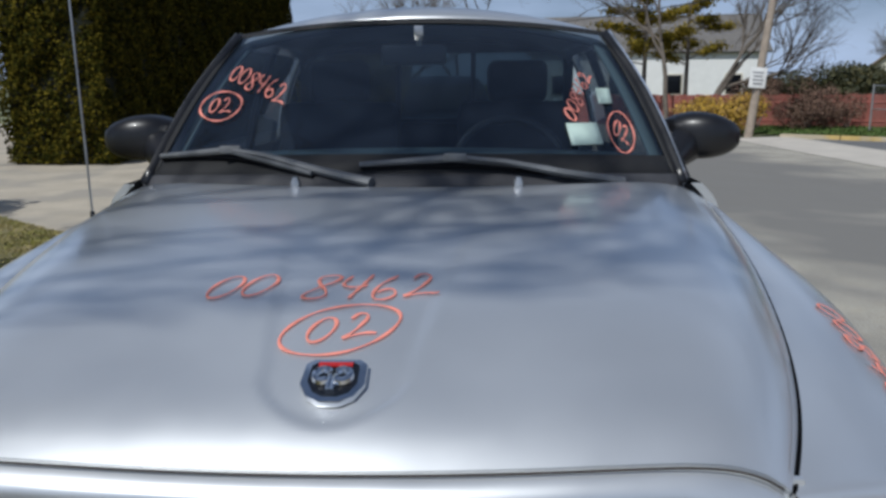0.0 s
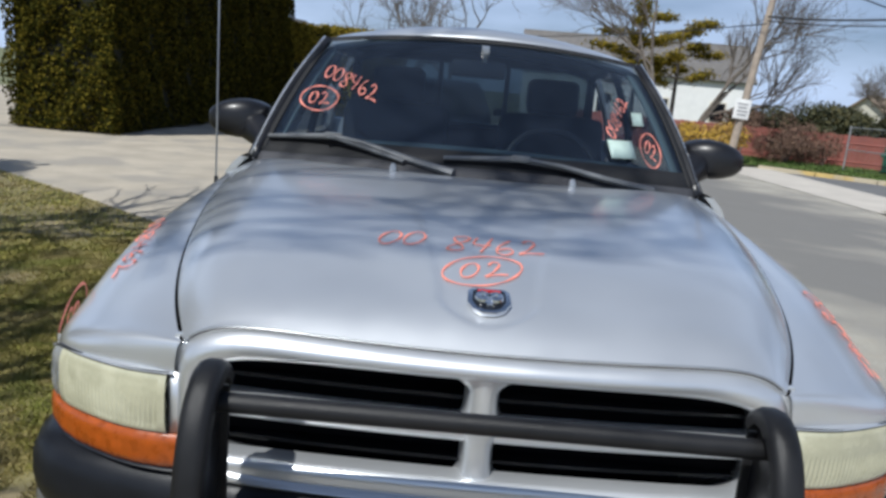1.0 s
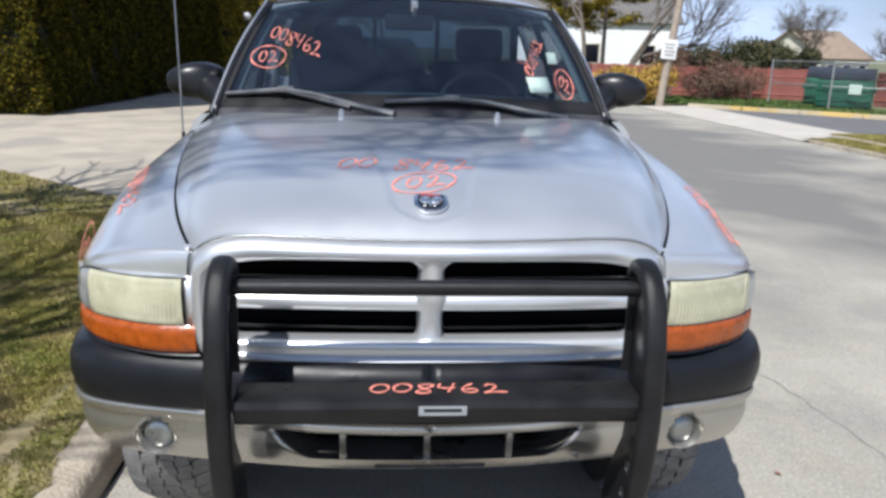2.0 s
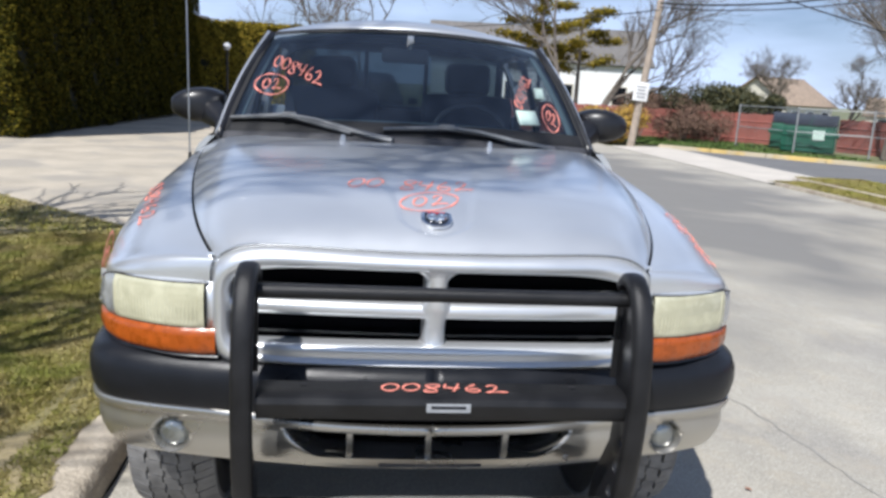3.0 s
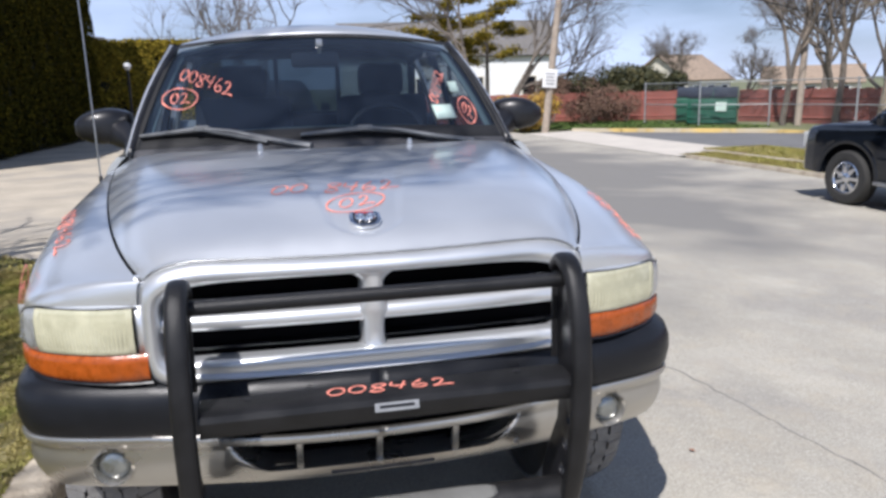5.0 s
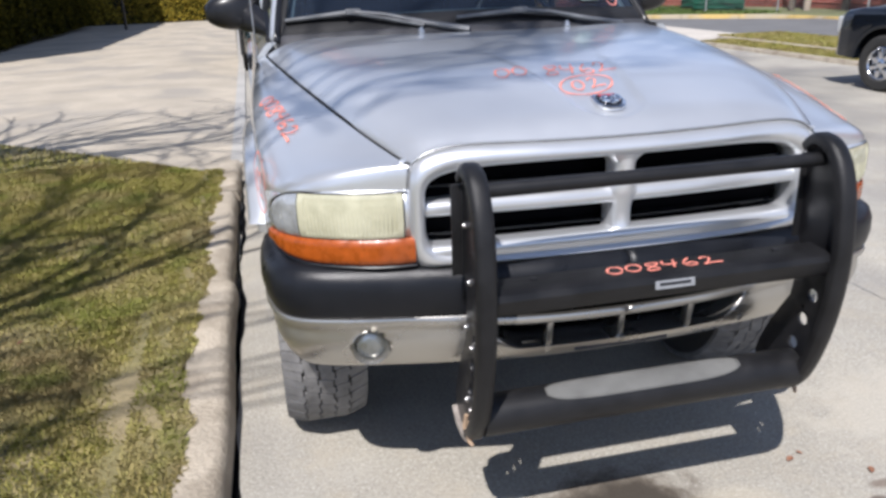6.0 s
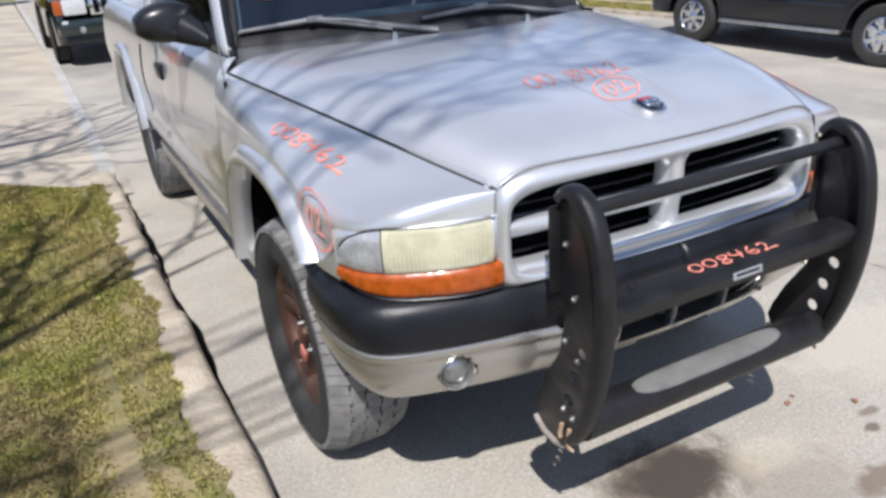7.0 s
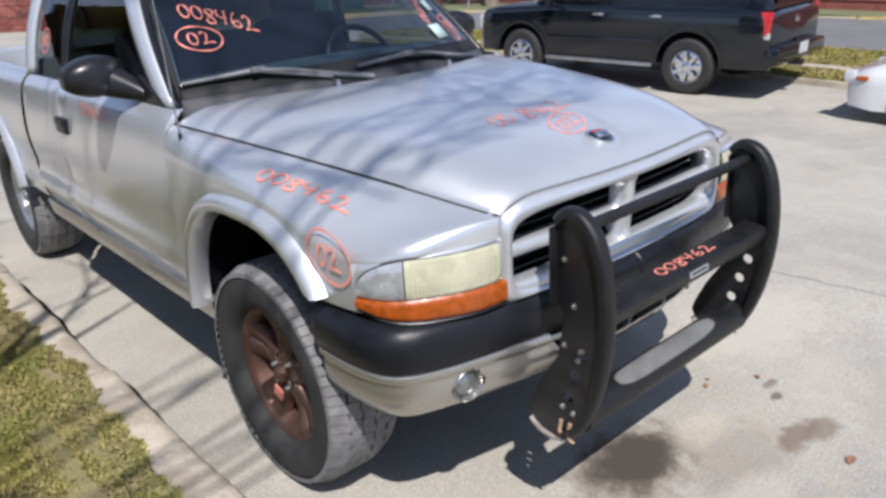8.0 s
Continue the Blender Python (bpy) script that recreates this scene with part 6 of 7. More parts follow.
# grille surround with its cross, slats behind
def sup(cx, cz, a, b, e, t):
    c, s = math.cos(t), math.sin(t)
    r = (abs(c) ** e + abs(s) ** e) ** (-1 / e)
    return cx + a * c * r, cz + b * s * r


def ring_y(x):
    return 0.118 + 0.030 * (x / 0.54) ** 2


def grille_surround():
    rows = []
    for t in np.linspace(0, 2 * math.pi, 121)[:-1]:
        ox, oz = sup(0, 0.945, 0.556, 0.172, 5.5, t)
        oz = max(min(oz, float(hood_z(min(abs(ox), 0.54), 0.125 + 0.027 * (ox / 0.543) ** 2)) - 0.007), 0.806)
        ix, iz = sup(0, 0.944, 0.507, 0.109, 5.5, t)
        row = []
        for k, (w, d) in enumerate(((0.0, 0.03), (0.0, 0.014), (0.10, 0.0), (0.3, -0.013), (0.5, -0.018), (0.7, -0.014), (0.88, -0.001), (0.97, 0.02), (1.0, 0.05), (1.02, 0.09))):
            x, z = ox + (ix - ox) * w, oz + (iz - oz) * w
            row.append((x, ring_y(x) + d, z))
        rows.append(row)
    rows.append(rows[0])
    return sheet(rows, (0, -1, 0))


grille = part("grille", grille_surround(), M["silver"], truck, "silver grille surround with a crosshair bar", 60, 0.004)


def bar_h():
    rows = []
    for x in np.linspace(-0.512, 0.512, 41):
        y = ring_y(x) + 0.012
        rows.append([(x, y + dy, z) for dy, z in ((0.06, 0.971), (0.02, 0.973), (0.003, 0.966), (0.0, 0.948), (0.006, 0.935), (0.03, 0.929), (0.06, 0.929))])
    return sheet(rows, (0, -1, 0.3))


def bar_v():
    rows = []
    for z in np.linspace(0.815, 1.066, 31):
        w = 0.026 + 0.045 * max(0, (0.875 - z) / 0.06) ** 1.5 + 0.05 * max(0, (z - 1.03) / 0.036) ** 2 + 0.012 * math.exp(-((z - 0.958) / 0.02) ** 2)
        y = 0.120 + 0.012 * math.exp(-((z - 0.90) / 0.05) ** 2)
        rows.append([(-w - 0.006, y + 0.06, z), (-w, y + 0.012, z), (-w * 0.6, y, z), (0, y - 0.004, z), (w * 0.6, y, z), (w, y + 0.012, z), (w + 0.006, y + 0.06, z)])
    return sheet(rows, (0, -1, 0))


part("grille_bar", bar_h(), M["silver"], grille, "", 60)
part("grille_bar", bar_v(), M["silver"], grille, "", 60)
# black sill and backing: shade behind the grille openings put in their colour
part("grille_sill", box((0, 0.196, 0.836), (1.0, 0.075, 0.012)), M["shade_black"], truck)
part("grille_backing", box((0, 0.235, 0.945), (1.02, 0.02, 0.25), 0.0), M["shade_black"], truck)
for z, dy in ((0.999, 0.008), (0.874, 0.010)):
    part("grille_slat", sheet([[(x, ring_y(x) + 0.055 + dy + a, z + b) for a, b in ((0.05, 0.008), (0.0, 0.004), (-0.004, 0.0), (0.0, -0.004), (0.05, 0.0))]
                               for x in np.linspace(-0.495, 0.495, 21)], (0, -1, 0.3)), M["gloss_black"], grille)
# the bright lower bow under the openings
part("grille_bow", sheet([[(x, ring_y(x) + 0.004 + d, z - 0.004 * (x / 0.5) ** 2) for d, z in ((0.040, 0.868), (0.002, 0.868), (-0.012, 0.863), (-0.015, 0.851), (-0.010, 0.828), (-0.003, 0.813), (0.02, 0.808))]
                          for x in np.linspace(-0.50, 0.50, 41)], (0, -1, 0.2)), M["silver"], grille, "", 60)

both("grille_filler", lambda: join(box((0.542, 0.176, 0.94), (0.045, 0.012, 0.28), 0.004), box((0.5495, 0.164, 1.027), (0.023, 0.012, 0.076), 0.004)), M["silver"], truck)

# head lamps, corner lamps and turn signals wrap round the front corner


def lamp(u0, u1, low, high, bulge=0.008, n=22, rim=0.0, facet=0.0, flute=0.0):
    rows = []
    for u in np.linspace(u0, u1, n):
        x, y = lamp_plan(u)
        dx, dy = lamp_plan(min(u + 0.01, 1)) - lamp_plan(max(u - 0.01, 0))
        nx, ny = dy / math.hypot(dx, dy), -dx / math.hypot(dx, dy)
        zl, zh = low(u), high(u)
        row = [(x - nx * 0.04, y - ny * 0.04, zl)]
        for k in np.linspace(0, 1, 17):
            b = bulge * (1 - (2 * k - 1) ** 4) - 0.004
            inside = 0.06 < (u - u0) / (u1 - u0) < 0.93 and 0.10 < k < 0.90
            b += rim * (0 if inside else 1) + facet * abs((u * 9) % 1 - 0.5) * (1 if k < 0.55 else 0.6)
            b += flute * math.cos(2 * math.pi * 46 * u) * min(1, max(0, (0.62 - k) / 0.15)) * (1 if inside else 0)
            row.append((x + nx * b, y + ny * b, zl + (zh - zl) * k))
        row.append((x - nx * 0.04, y - ny * 0.04, zh))
        rows.append(row)
    bm = sheet(rows, (0.4, -1, 0))
    bmesh.ops.holes_fill(bm, edges=bm.edges, sides=0)
    return solid(bm)


lens_lo = lambda u: 0.898 - 0.010 * u
turn_lo = lambda u: 0.828 - 0.004 * u + 0.030 * max(0, (u - 0.55) / 0.45) ** 2
for s in (1, -1):
    f = (lambda b: b) if s > 0 else mirrored
    head = part("headlight", f(lamp(0.088, 0.672, lens_lo, lens_hi, n=166, rim=0.0025, flute=0.0011)), M["lens"], truck, "yellowed plastic headlight")
    part("corner_lens", f(lamp(0.680, 0.985, lens_lo, lens_hi, n=45, facet=0.004)), M["corner_lens"], head, "clear corner lens")
    part("turn_signal", f(lamp(0.03, 1.0, turn_lo, lambda u: lens_lo(u) - 0.004, n=91, facet=0.003)), M["amber"], truck, "amber turn signal below the headlight")
    part("lamp_socket", f(lamp(0.082, 1.0, lambda u: lens_lo(u) - 0.006, lambda u: lens_hi(u) + 0.005, -0.008)), M["black"], truck)
    part("lamp_socket", f(lamp(0.02, 1.0, lambda u: turn_lo(u) - 0.008, lambda u: lens_lo(u) - 0.004, -0.008)), M["black"], truck)
    part("lamp_filler", f(sheet([[(x, y, z) for z in (0.896, 0.95, 1.012)] for x, y in ((0.530, 0.156), (0.548, 0.147), (0.562, 0.146), (0.574, 0.156))], (0, -1, 0))), M["silver"], truck, "", 50, 0.003)

# bumper: grey pad above, painted valance below
bump_plan = curve3([(0.0, 0.075), (0.25, 0.085), (0.45, 0.115), (0.62, 0.150), (0.763, 0.188), (0.863, 0.245), (0.902, 0.34), (0.908, 0.57)])


def along(u0, u1, n):
    return [tuple(bump_plan(u)) for u in np.linspace(u0, u1, n)]


PAD = [(-0.10, 0.822), (-0.035, 0.818), (-0.008, 0.800), (0.004, 0.770), (0.006, 0.735), (0.0, 0.700), (-0.008, 0.682), (-0.06, 0.676)]
both("bumper_pad", lambda: sweep(along(0.0, 1.0, 50), PAD), M["plastic"], truck, "dark grey plastic bumper pad", 50, 0.006)
VAL = [(-0.03, 0.680), (-0.006, 0.678), (-0.004, 0.664), (-0.012, 0.655), (-0.014, 0.62), (-0.022, 0.575), (-0.05, 0.53), (-0.10, 0.505), (-0.16, 0.50)]
VAL_FINE = [tuple(q) for q in curve3(VAL)(np.linspace(0, 1, 44))]


def valance_bar():
    bm = sweep([tuple(bump_plan(u)) for u in np.linspace(0, 0.985, 60)], [(-0.03, 0.682), (-0.004, 0.680), (0.0, 0.672), (-0.004, 0.660), (-0.03, 0.654)])
    for v in bm.verts:
        v.co.z -= 0.017 * max(0.0, 1 - (v.co.x / 0.56) ** 2)
    return bm


both("valance_bar", valance_bar, M["champagne"], truck, "", 50, 0.004)


def valance_lip():
    rows = []
    for u in np.linspace(0, 0.985, 150):
        x, y = bump_plan(u)
        d = bump_plan(min(u + 0.01, 1)) - bump_plan(max(u - 0.01, 0))
        n = np.array([d[1], -d[0]]) / np.linalg.norm(d)
        k = min(1, max(0, (x - 0.27) / 0.125))
        top = 0.566 + 0.114 * k * k
        row = []
        for o, z in VAL_FINE:
            over = max(0, z - top)
            row.append((x + n[0] * (o - over * 0.8), y + n[1] * (o - over * 0.8), min(z, top + over * 0.06)))
        rows.append(row)
    bm = sheet(rows, (0.2, -1, 0.2))
    hole = [f for f in bm.faces if (f.calc_center_median() - Vector((0.663, 0.172, 0.594))).length < 0.050]
    bmesh.ops.delete(bm, geom=hole, context="FACES")
    return bm


both("valance", valance_lip, M["champagne"], truck, "lower bumper valance in dull silver", 50, 0.004)
# black sheet that puts the shade inside the intake into its colour
part("air_intake", box((0, 0.26, 0.60), (0.86, 0.02, 0.17)), M["shade_black"], truck)
for x in (-0.205, -0.004, 0.195):
    part("intake_bar", box((x, 0.118, 0.596), (0.018, 0.03, 0.10), 0.006, (12, 0, 0)), M["champagne"], truck)
part("bumper_scuff", join(box((-0.02, 0.117, 0.549), (0.22, 0.012, 0.022), 0.006), box((0.09, 0.117, 0.545), (0.10, 0.012, 0.012), 0.005)), M["cowl"], truck, "worn black patch on the lip")
part("plug", box((0.367, 0.128, 0.562), (0.016, 0.01, 0.016), 0.005), M["steel"], truck)

for s in (1, -1):
    f = (lambda b: b) if s > 0 else mirrored
    R = Matrix.Translation((0.663, 0.168, 0.594)) @ Euler((0, 0, radians(-90 + 7))).to_matrix().to_4x4()
    bezel = part("fog_lamp", f(turned(lathe([(0.0505, -0.04), (0.0500, -0.012), (0.048, -0.010), (0.044, -0.018), (0.040, -0.030), (0.040, -0.06)], 28), R)), M["champagne"], truck, "round fog lamp in the valance")
    part("fog_lens", f(turned(lathe([(0.0, -0.016), (0.02, -0.018), (0.033, -0.023), (0.040, -0.032), (0.0, -0.06)], 24), R)), M["fog"], bezel)

# emblem: chrome shield with plain raised curls
def shield(k):
    return [(x * k, 0.005 + y * k) for x, y in ((-0.046, 0.032), (-0.034, 0.042), (0.034, 0.042), (0.046, 0.032), (0.047, -0.010), (0.034, -0.034), (0.014, -0.045), (-0.014, -0.045), (-0.034, -0.034), (-0.047, -0.010))]


E_M = Matrix.Translation((0, 0.238, float(hood_z(0.0, 0.238)) + 0.001)) @ Euler((radians(16), 0, 0)).to_matrix().to_4x4() @ Matrix.Diagonal((0.88, 0.98, 1, 1))
emb = part("emblem", turned(plate(shield(1.0), 0.010, axis="z", bevel=0.003), E_M), M["chrome"], truck, "chrome shield emblem with a dark centre")
part("emblem_field", turned(plate(shield(0.76), 0.003, axis="z", at=0.0095), E_M), M["gloss_black"], emb)
part("emblem_bar", turned(box((0, 0.030, 0.0135), (0.05, 0.008, 0.002)), E_M), M["red"], emb)
for s in (1, -1):
    part("emblem_curl", turned(join(tube([(s * (0.014 + 0.011 * math.cos(a)), 0.004 + 0.012 * math.sin(a), 0.015) for a in np.linspace(-2.2, 2.8, 18)], 0.0062, 8),
                                    tube([(s * 0.004, 0.006, 0.014), (s * 0.003, -0.024, 0.014)], 0.004, 8)), E_M), M["chrome"], emb)

# brush guard: two curved plates with tube edges, a top tube, a step bar and a lower tube
front_edge = curve3([(0.040, 1.066), (0.012, 1.092), (-0.035, 1.092), (-0.073, 1.066), (-0.106, 1.007), (-0.127, 0.912), (-0.133, 0.789), (-0.117, 0.649), (-0.075, 0.505), (-0.027, 0.425), (0.010, 0.395)])
fe = [tuple(front_edge(u)) for u in np.linspace(0, 1, 44)]
outline = fe + [(0.05, 0.383), (0.10, 0.390), (0.135, 0.410), (0.150, 0.44), (0.138, 0.48), (0.10, 0.56), (0.036, 0.66), (0.014, 0.79), (0.038, 0.83), (0.046, 1.045)]
holes = [ring2(c, 0.017, 14) for c in ((-0.047, 0.690), (-0.023, 0.614), (0.001, 0.535))]


def guard_edge(x):
    rows = []
    for i, (y, z) in enumerate(fe):
        a, b = np.array(fe[max(i - 1, 0)]), np.array(fe[min(i + 1, len(fe) - 1)])
        d = (b - a) / np.linalg.norm(b - a)
        n = np.array([d[1], -d[0]])      # outward, to the front
        w = 0.0235
        rows.append([(x + dx * w, y + n[0] * dn, z + n[1] * dn) for dx, dn in ((-1, -0.020), (-1, -0.004), (-0.82, 0.004), (-0.4, 0.008), (0.4, 0.008), (0.82, 0.004), (1, -0.004), (1, -0.020))])
    bm = sheet(rows, closed=True)
    bmesh.ops.holes_fill(bm, edges=bm.edges, sides=0)
    return solid(bm)


for s in (1, -1):
    x = 0.440 if s < 0 else 0.448
    x *= s
    gp = part("guard_plate", plate(outline, 0.008, holes, "x", x - 0.004 + 0.004 * s, 0.0015), M["black"], truck, "black steel guard plate with three holes")
    part("guard_edge", guard_edge(x), M["guard"], gp, "curved front tube of the guard", 50)
    part("guard_strap", box((x + 0.01 * s, 0.040, 0.935), (0.05, 0.008, 0.22), 0.002), M["guard"], gp)
    M["hook_rust"] = material("rusty_hook", (0.42, 0.30, 0.20), 0.8, 0.2, 0.3, 30, 200, 0.2)
    for y in (-0.012, 0.020):
        part("tow_hook", tube([(x + 0.014 * s, y, 0.455), (x + 0.018 * s, y + 0.004, 0.425), (x + 0.016 * s, y, 0.400), (x + 0.010 * s, y - 0.012, 0.393)], [0.006, 0.006, 0.006, 0.004], 8), M["hook_rust"], gp, "rusty hook")
    M["worn_edge"] = material("worn_steel_edge", (0.30, 0.265, 0.235), 0.75, 0.1, 0.3, 25, 200, 0.2)
    foot = solid(sheet([[(x + dx, y, z + dz) for dx, dz in ((-0.022, 0.003), (-0.022, -0.004), (0.022, -0.004), (0.022, 0.003))] for y, z in ((0.006, 0.392), (0.05, 0.381), (0.08, 0.384), (0.10, 0.388), (0.125, 0.402), (0.137, 0.413))], closed=True))
    bmesh.ops.holes_fill(foot, edges=foot.edges, sides=0)
    part("guard_foot", foot, M["worn_edge"], gp, "worn grey lower edge")
    for y, z in ((-0.020, 0.828), (-0.036, 0.668), (0.012, 0.955), (0.014, 0.700), (0.02, 0.50), (-0.018, 0.49)):
        part("bolt", turned(lathe([(0.0, 0.005), (0.005, 0.004), (0.006, 0.0), (0.009, -0.001), (0.009, -0.004)], 10),
                            Matrix.Translation((x + 0.012 * s, y, z)) @ (Matrix.Identity(4) if s > 0 else Matrix.Rotation(math.pi, 4, "Z"))), M["steel"], gp)
part("guard_tube", tube([(-0.43, -0.020, 1.041), (0.44, -0.020, 1.041)], 0.0168, 20), M["guard"], truck, "black top tube of the brush guard")


def step_bar():
    prof = [(-0.030, 0.829), (-0.035, 0.834), (-0.07, 0.833), (-0.099, 0.830), (-0.111, 0.824), (-0.116, 0.811), (-0.110, 0.784), (-0.100, 0.770), (-0.085, 0.768), (-0.06, 0.774), (-0.034, 0.790), (-0.030, 0.800)]
    rows = []
    for x in np.linspace(-0.412, 0.428, 15):
        rows.append([(x, y, z) for y, z in prof])
    bm = sheet(rows, closed=True)
    bmesh.ops.holes_fill(bm, edges=bm.edges, sides=0)
    return solid(bm)


step = part("step_bar", step_bar(), M["guard"], truck, "black steel step bar with an orange number", 30)
for x, y in ((-0.31, -0.058), (0.31, -0.058)):
    part("bolt", box((x, y, 0.8345), (0.014, 0.014, 0.004), 0.002), M["black"], step)
M["badge"] = material("small_grey_label", (0.26, 0.27, 0.28), 0.5, 0, 0.15, 40, 300, 0.0)
badge = part("badge", box((0.014, -0.1150, 0.8060), (0.100, 0.004, 0.020), 0.001, (-12, 0, 0)), M["badge"], step, "small grey sticker with dark print")
part("badge_print", join(box((0.014, -0.1172, 0.8080), (0.078, 0.002, 0.006), 0, (-12, 0, 0)), box((0.014, -0.1162, 0.8005), (0.05, 0.002, 0.002), 0, (-12, 0, 0))), M["black"], badge)
low = part("lower_tube", tube([(-0.425, -0.015, 0.470), (0.44, -0.015, 0.470)], 0.052, 28), M["guard"], truck, "thick lower tube with a worn grey tread strip")


def pad():
    rows = []
    for x in np.linspace(-0.265, 0.265, 31):
        w = 0.62 * (1 - abs(x / 0.27) ** 5) ** 0.5 + 0.02
        rows.append([(x, -0.015 - 0.0555 * math.sin(a), 0.470 + 0.0555 * math.cos(a)) for a in np.linspace(0.35 - w, 0.35 + w, 9)])
    return sheet(rows, (0, -0.3, 1))


M["pad"] = material("worn_grip_tape", (0.17, 0.17, 0.16), 0.9, 0, 0.2, 14, 500, 0.5)
part("tread_strip", pad(), M["pad"], low, "grey grip strip", 50, 0.003)

# mirrors
M["mirror_black"] = material("satin_black_plastic", (0.010, 0.010, 0.012), 0.36, 0, 0.2, 8, 300, 0.02, coat=0.05)
def mirror_shell():
    rows = []
    for t in np.linspace(0, 1, 15):
        w = math.sin(math.pi * (0.10 + 0.86 * t)) ** 0.42
        row = []
        for a in np.linspace(0, 2 * math.pi, 24, endpoint=False):
            c, sn = math.cos(a), math.sin(a)
            r = (abs(c) ** 3.2 + abs(sn) ** 3.2) ** (-1 / 3.2)
            row.append((0.832 + 0.226 * t, 1.935 - 0.028 * t + 0.092 * w * c * r + 0.02, 1.366 - 0.006 * t + (0.080 - 0.006 * t) * w * sn * r))
        rows.append(row)
    bm = sheet(rows, closed=True)
    bmesh.ops.holes_fill(bm, edges=bm.edges, sides=0)
    return solid(bm)


def mirror_arm():
    """A wedge that grows from the door's corner out to the mirror head."""
    rows = []
    for t in np.linspace(0, 1, 10):
        c = np.array((0.806, 1.76, 1.285)) * (1 - t) + np.array((0.905, 1.925, 1.352)) * t
        hx, hz = 0.022 + 0.045 * t, 0.020 + 0.046 * t ** 0.8
        row = []
        for a in np.linspace(0, 2 * math.pi, 20, endpoint=False):
            k = (abs(math.cos(a)) ** 2.8 + abs(math.sin(a)) ** 2.8) ** (-1 / 2.8)
            row.append((c[0] + hx * math.cos(a) * k, c[1], c[2] + hz * math.sin(a) * k))
        rows.append(row)
    bm = sheet(rows, closed=True)
    bmesh.ops.holes_fill(bm, edges=bm.edges, sides=0)
    return solid(bm)


for s in (1, -1):
    f = (lambda b: b) if s > 0 else mirrored
    mir = part("wing_mirror", f(mirror_shell()), M["mirror_black"], truck, "glossy black door mirror", 60)
    part("mirror_arm", f(mirror_arm()), M["mirror_black"], mir)
    part("mirror_glass", f(box((0.945, 2.012, 1.370), (0.12, 0.004, 0.09), 0.0)), M["chrome"], mir)

# aerial on the kerb-side fender
aer = part("antenna", tube([(-0.868, 1.38, 1.165), (-0.870, 1.383, 1.40), (-0.874, 1.388, 1.75), (-0.884, 1.40, 2.05)], [0.0035, 0.003, 0.0025, 0.002], 6), M["steel"], truck, "thin whip antenna")
part("antenna_base", join(box((-0.866, 1.38, 1.155), (0.03, 0.04, 0.022), 0.006), tube([(-0.866, 1.38, 1.15), (-0.868, 1.38, 1.20)], [0.010, 0.006], 8)), M["black"], aer)

# wheels
def tyre_mesh(R=0.404, w=0.268):
    h = w / 2
    prof = [(0.243, -h * 0.62), (0.250, -h * 0.78), (0.27, -h * 0.95), (0.31, -h), (0.360, -h * 0.965), (0.378, -h * 0.88), (R - 0.013, -h * 0.76), (R - 0.012, 0), (R - 0.013, h * 0.76),
            (0.378, h * 0.88), (0.360, h * 0.965), (0.31, h), (0.27, h * 0.95), (0.250, h * 0.78), (0.243, h * 0.62), (0.225, 0)]
    rows = [[(x, r * math.cos(t), r * math.sin(t)) for r, x in prof] for t in np.linspace(0, 2 * math.pi, 73)]
    rows[-1] = rows[0]
    return solid(sheet(rows, closed=True))


def tread_mesh(R=0.404, w=0.268):
    h = w / 2
    V, F = [], []
    bands = [(-0.99, -0.56), (-0.525, -0.205), (-0.165, 0.165), (0.205, 0.525), (0.56, 0.99)]
    for bi, (a, b) in enumerate(bands):
        n = 72 if bi in (0, 4) else 80
        for i in range(n):
            t0 = 2 * math.pi * (i + 0.5 * (bi % 2)) / n
            dt = 2 * math.pi / n * (0.91 if bi in (0, 4) else 0.96)
            sk = 0.022 * (-1 if bi < 2 else 1)
            jog = 0.022 * (-1) ** i
            if bi == 0:
                b = -0.56 + jog
            elif bi == 4:
                a = 0.56 + jog
            else:
                a, b = bands[bi][0] + jog, bands[bi][1] + jog
            base = len(V)
            for rr, x, tt in ((0, a, 0), (0, b, sk), (0, b, sk + dt), (0, a, dt), (1, a, 0), (1, b, sk), (1, b, sk + dt), (1, a, dt)):
                fall = 0.016 * max(0, (abs(x) - 0.62) / 0.3) ** 1.5
                r = (R - 0.016 if not rr else R) - fall
                m = 1 if not rr else 0.985
                t = t0 + tt
                V.append((x * h * m, r * math.cos(t), r * math.sin(t)))
            F += [[base + k for k in q] for q in ((4, 5, 6, 7), (0, 1, 5, 4), (1, 2, 6, 5), (2, 3, 7, 6), (3, 0, 4, 7))]
    bm = bmesh.new()
    vs = [bm.verts.new(v) for v in V]
    for q in F:
        bm.faces.new([vs[k] for k in q])
    return solid(bm)


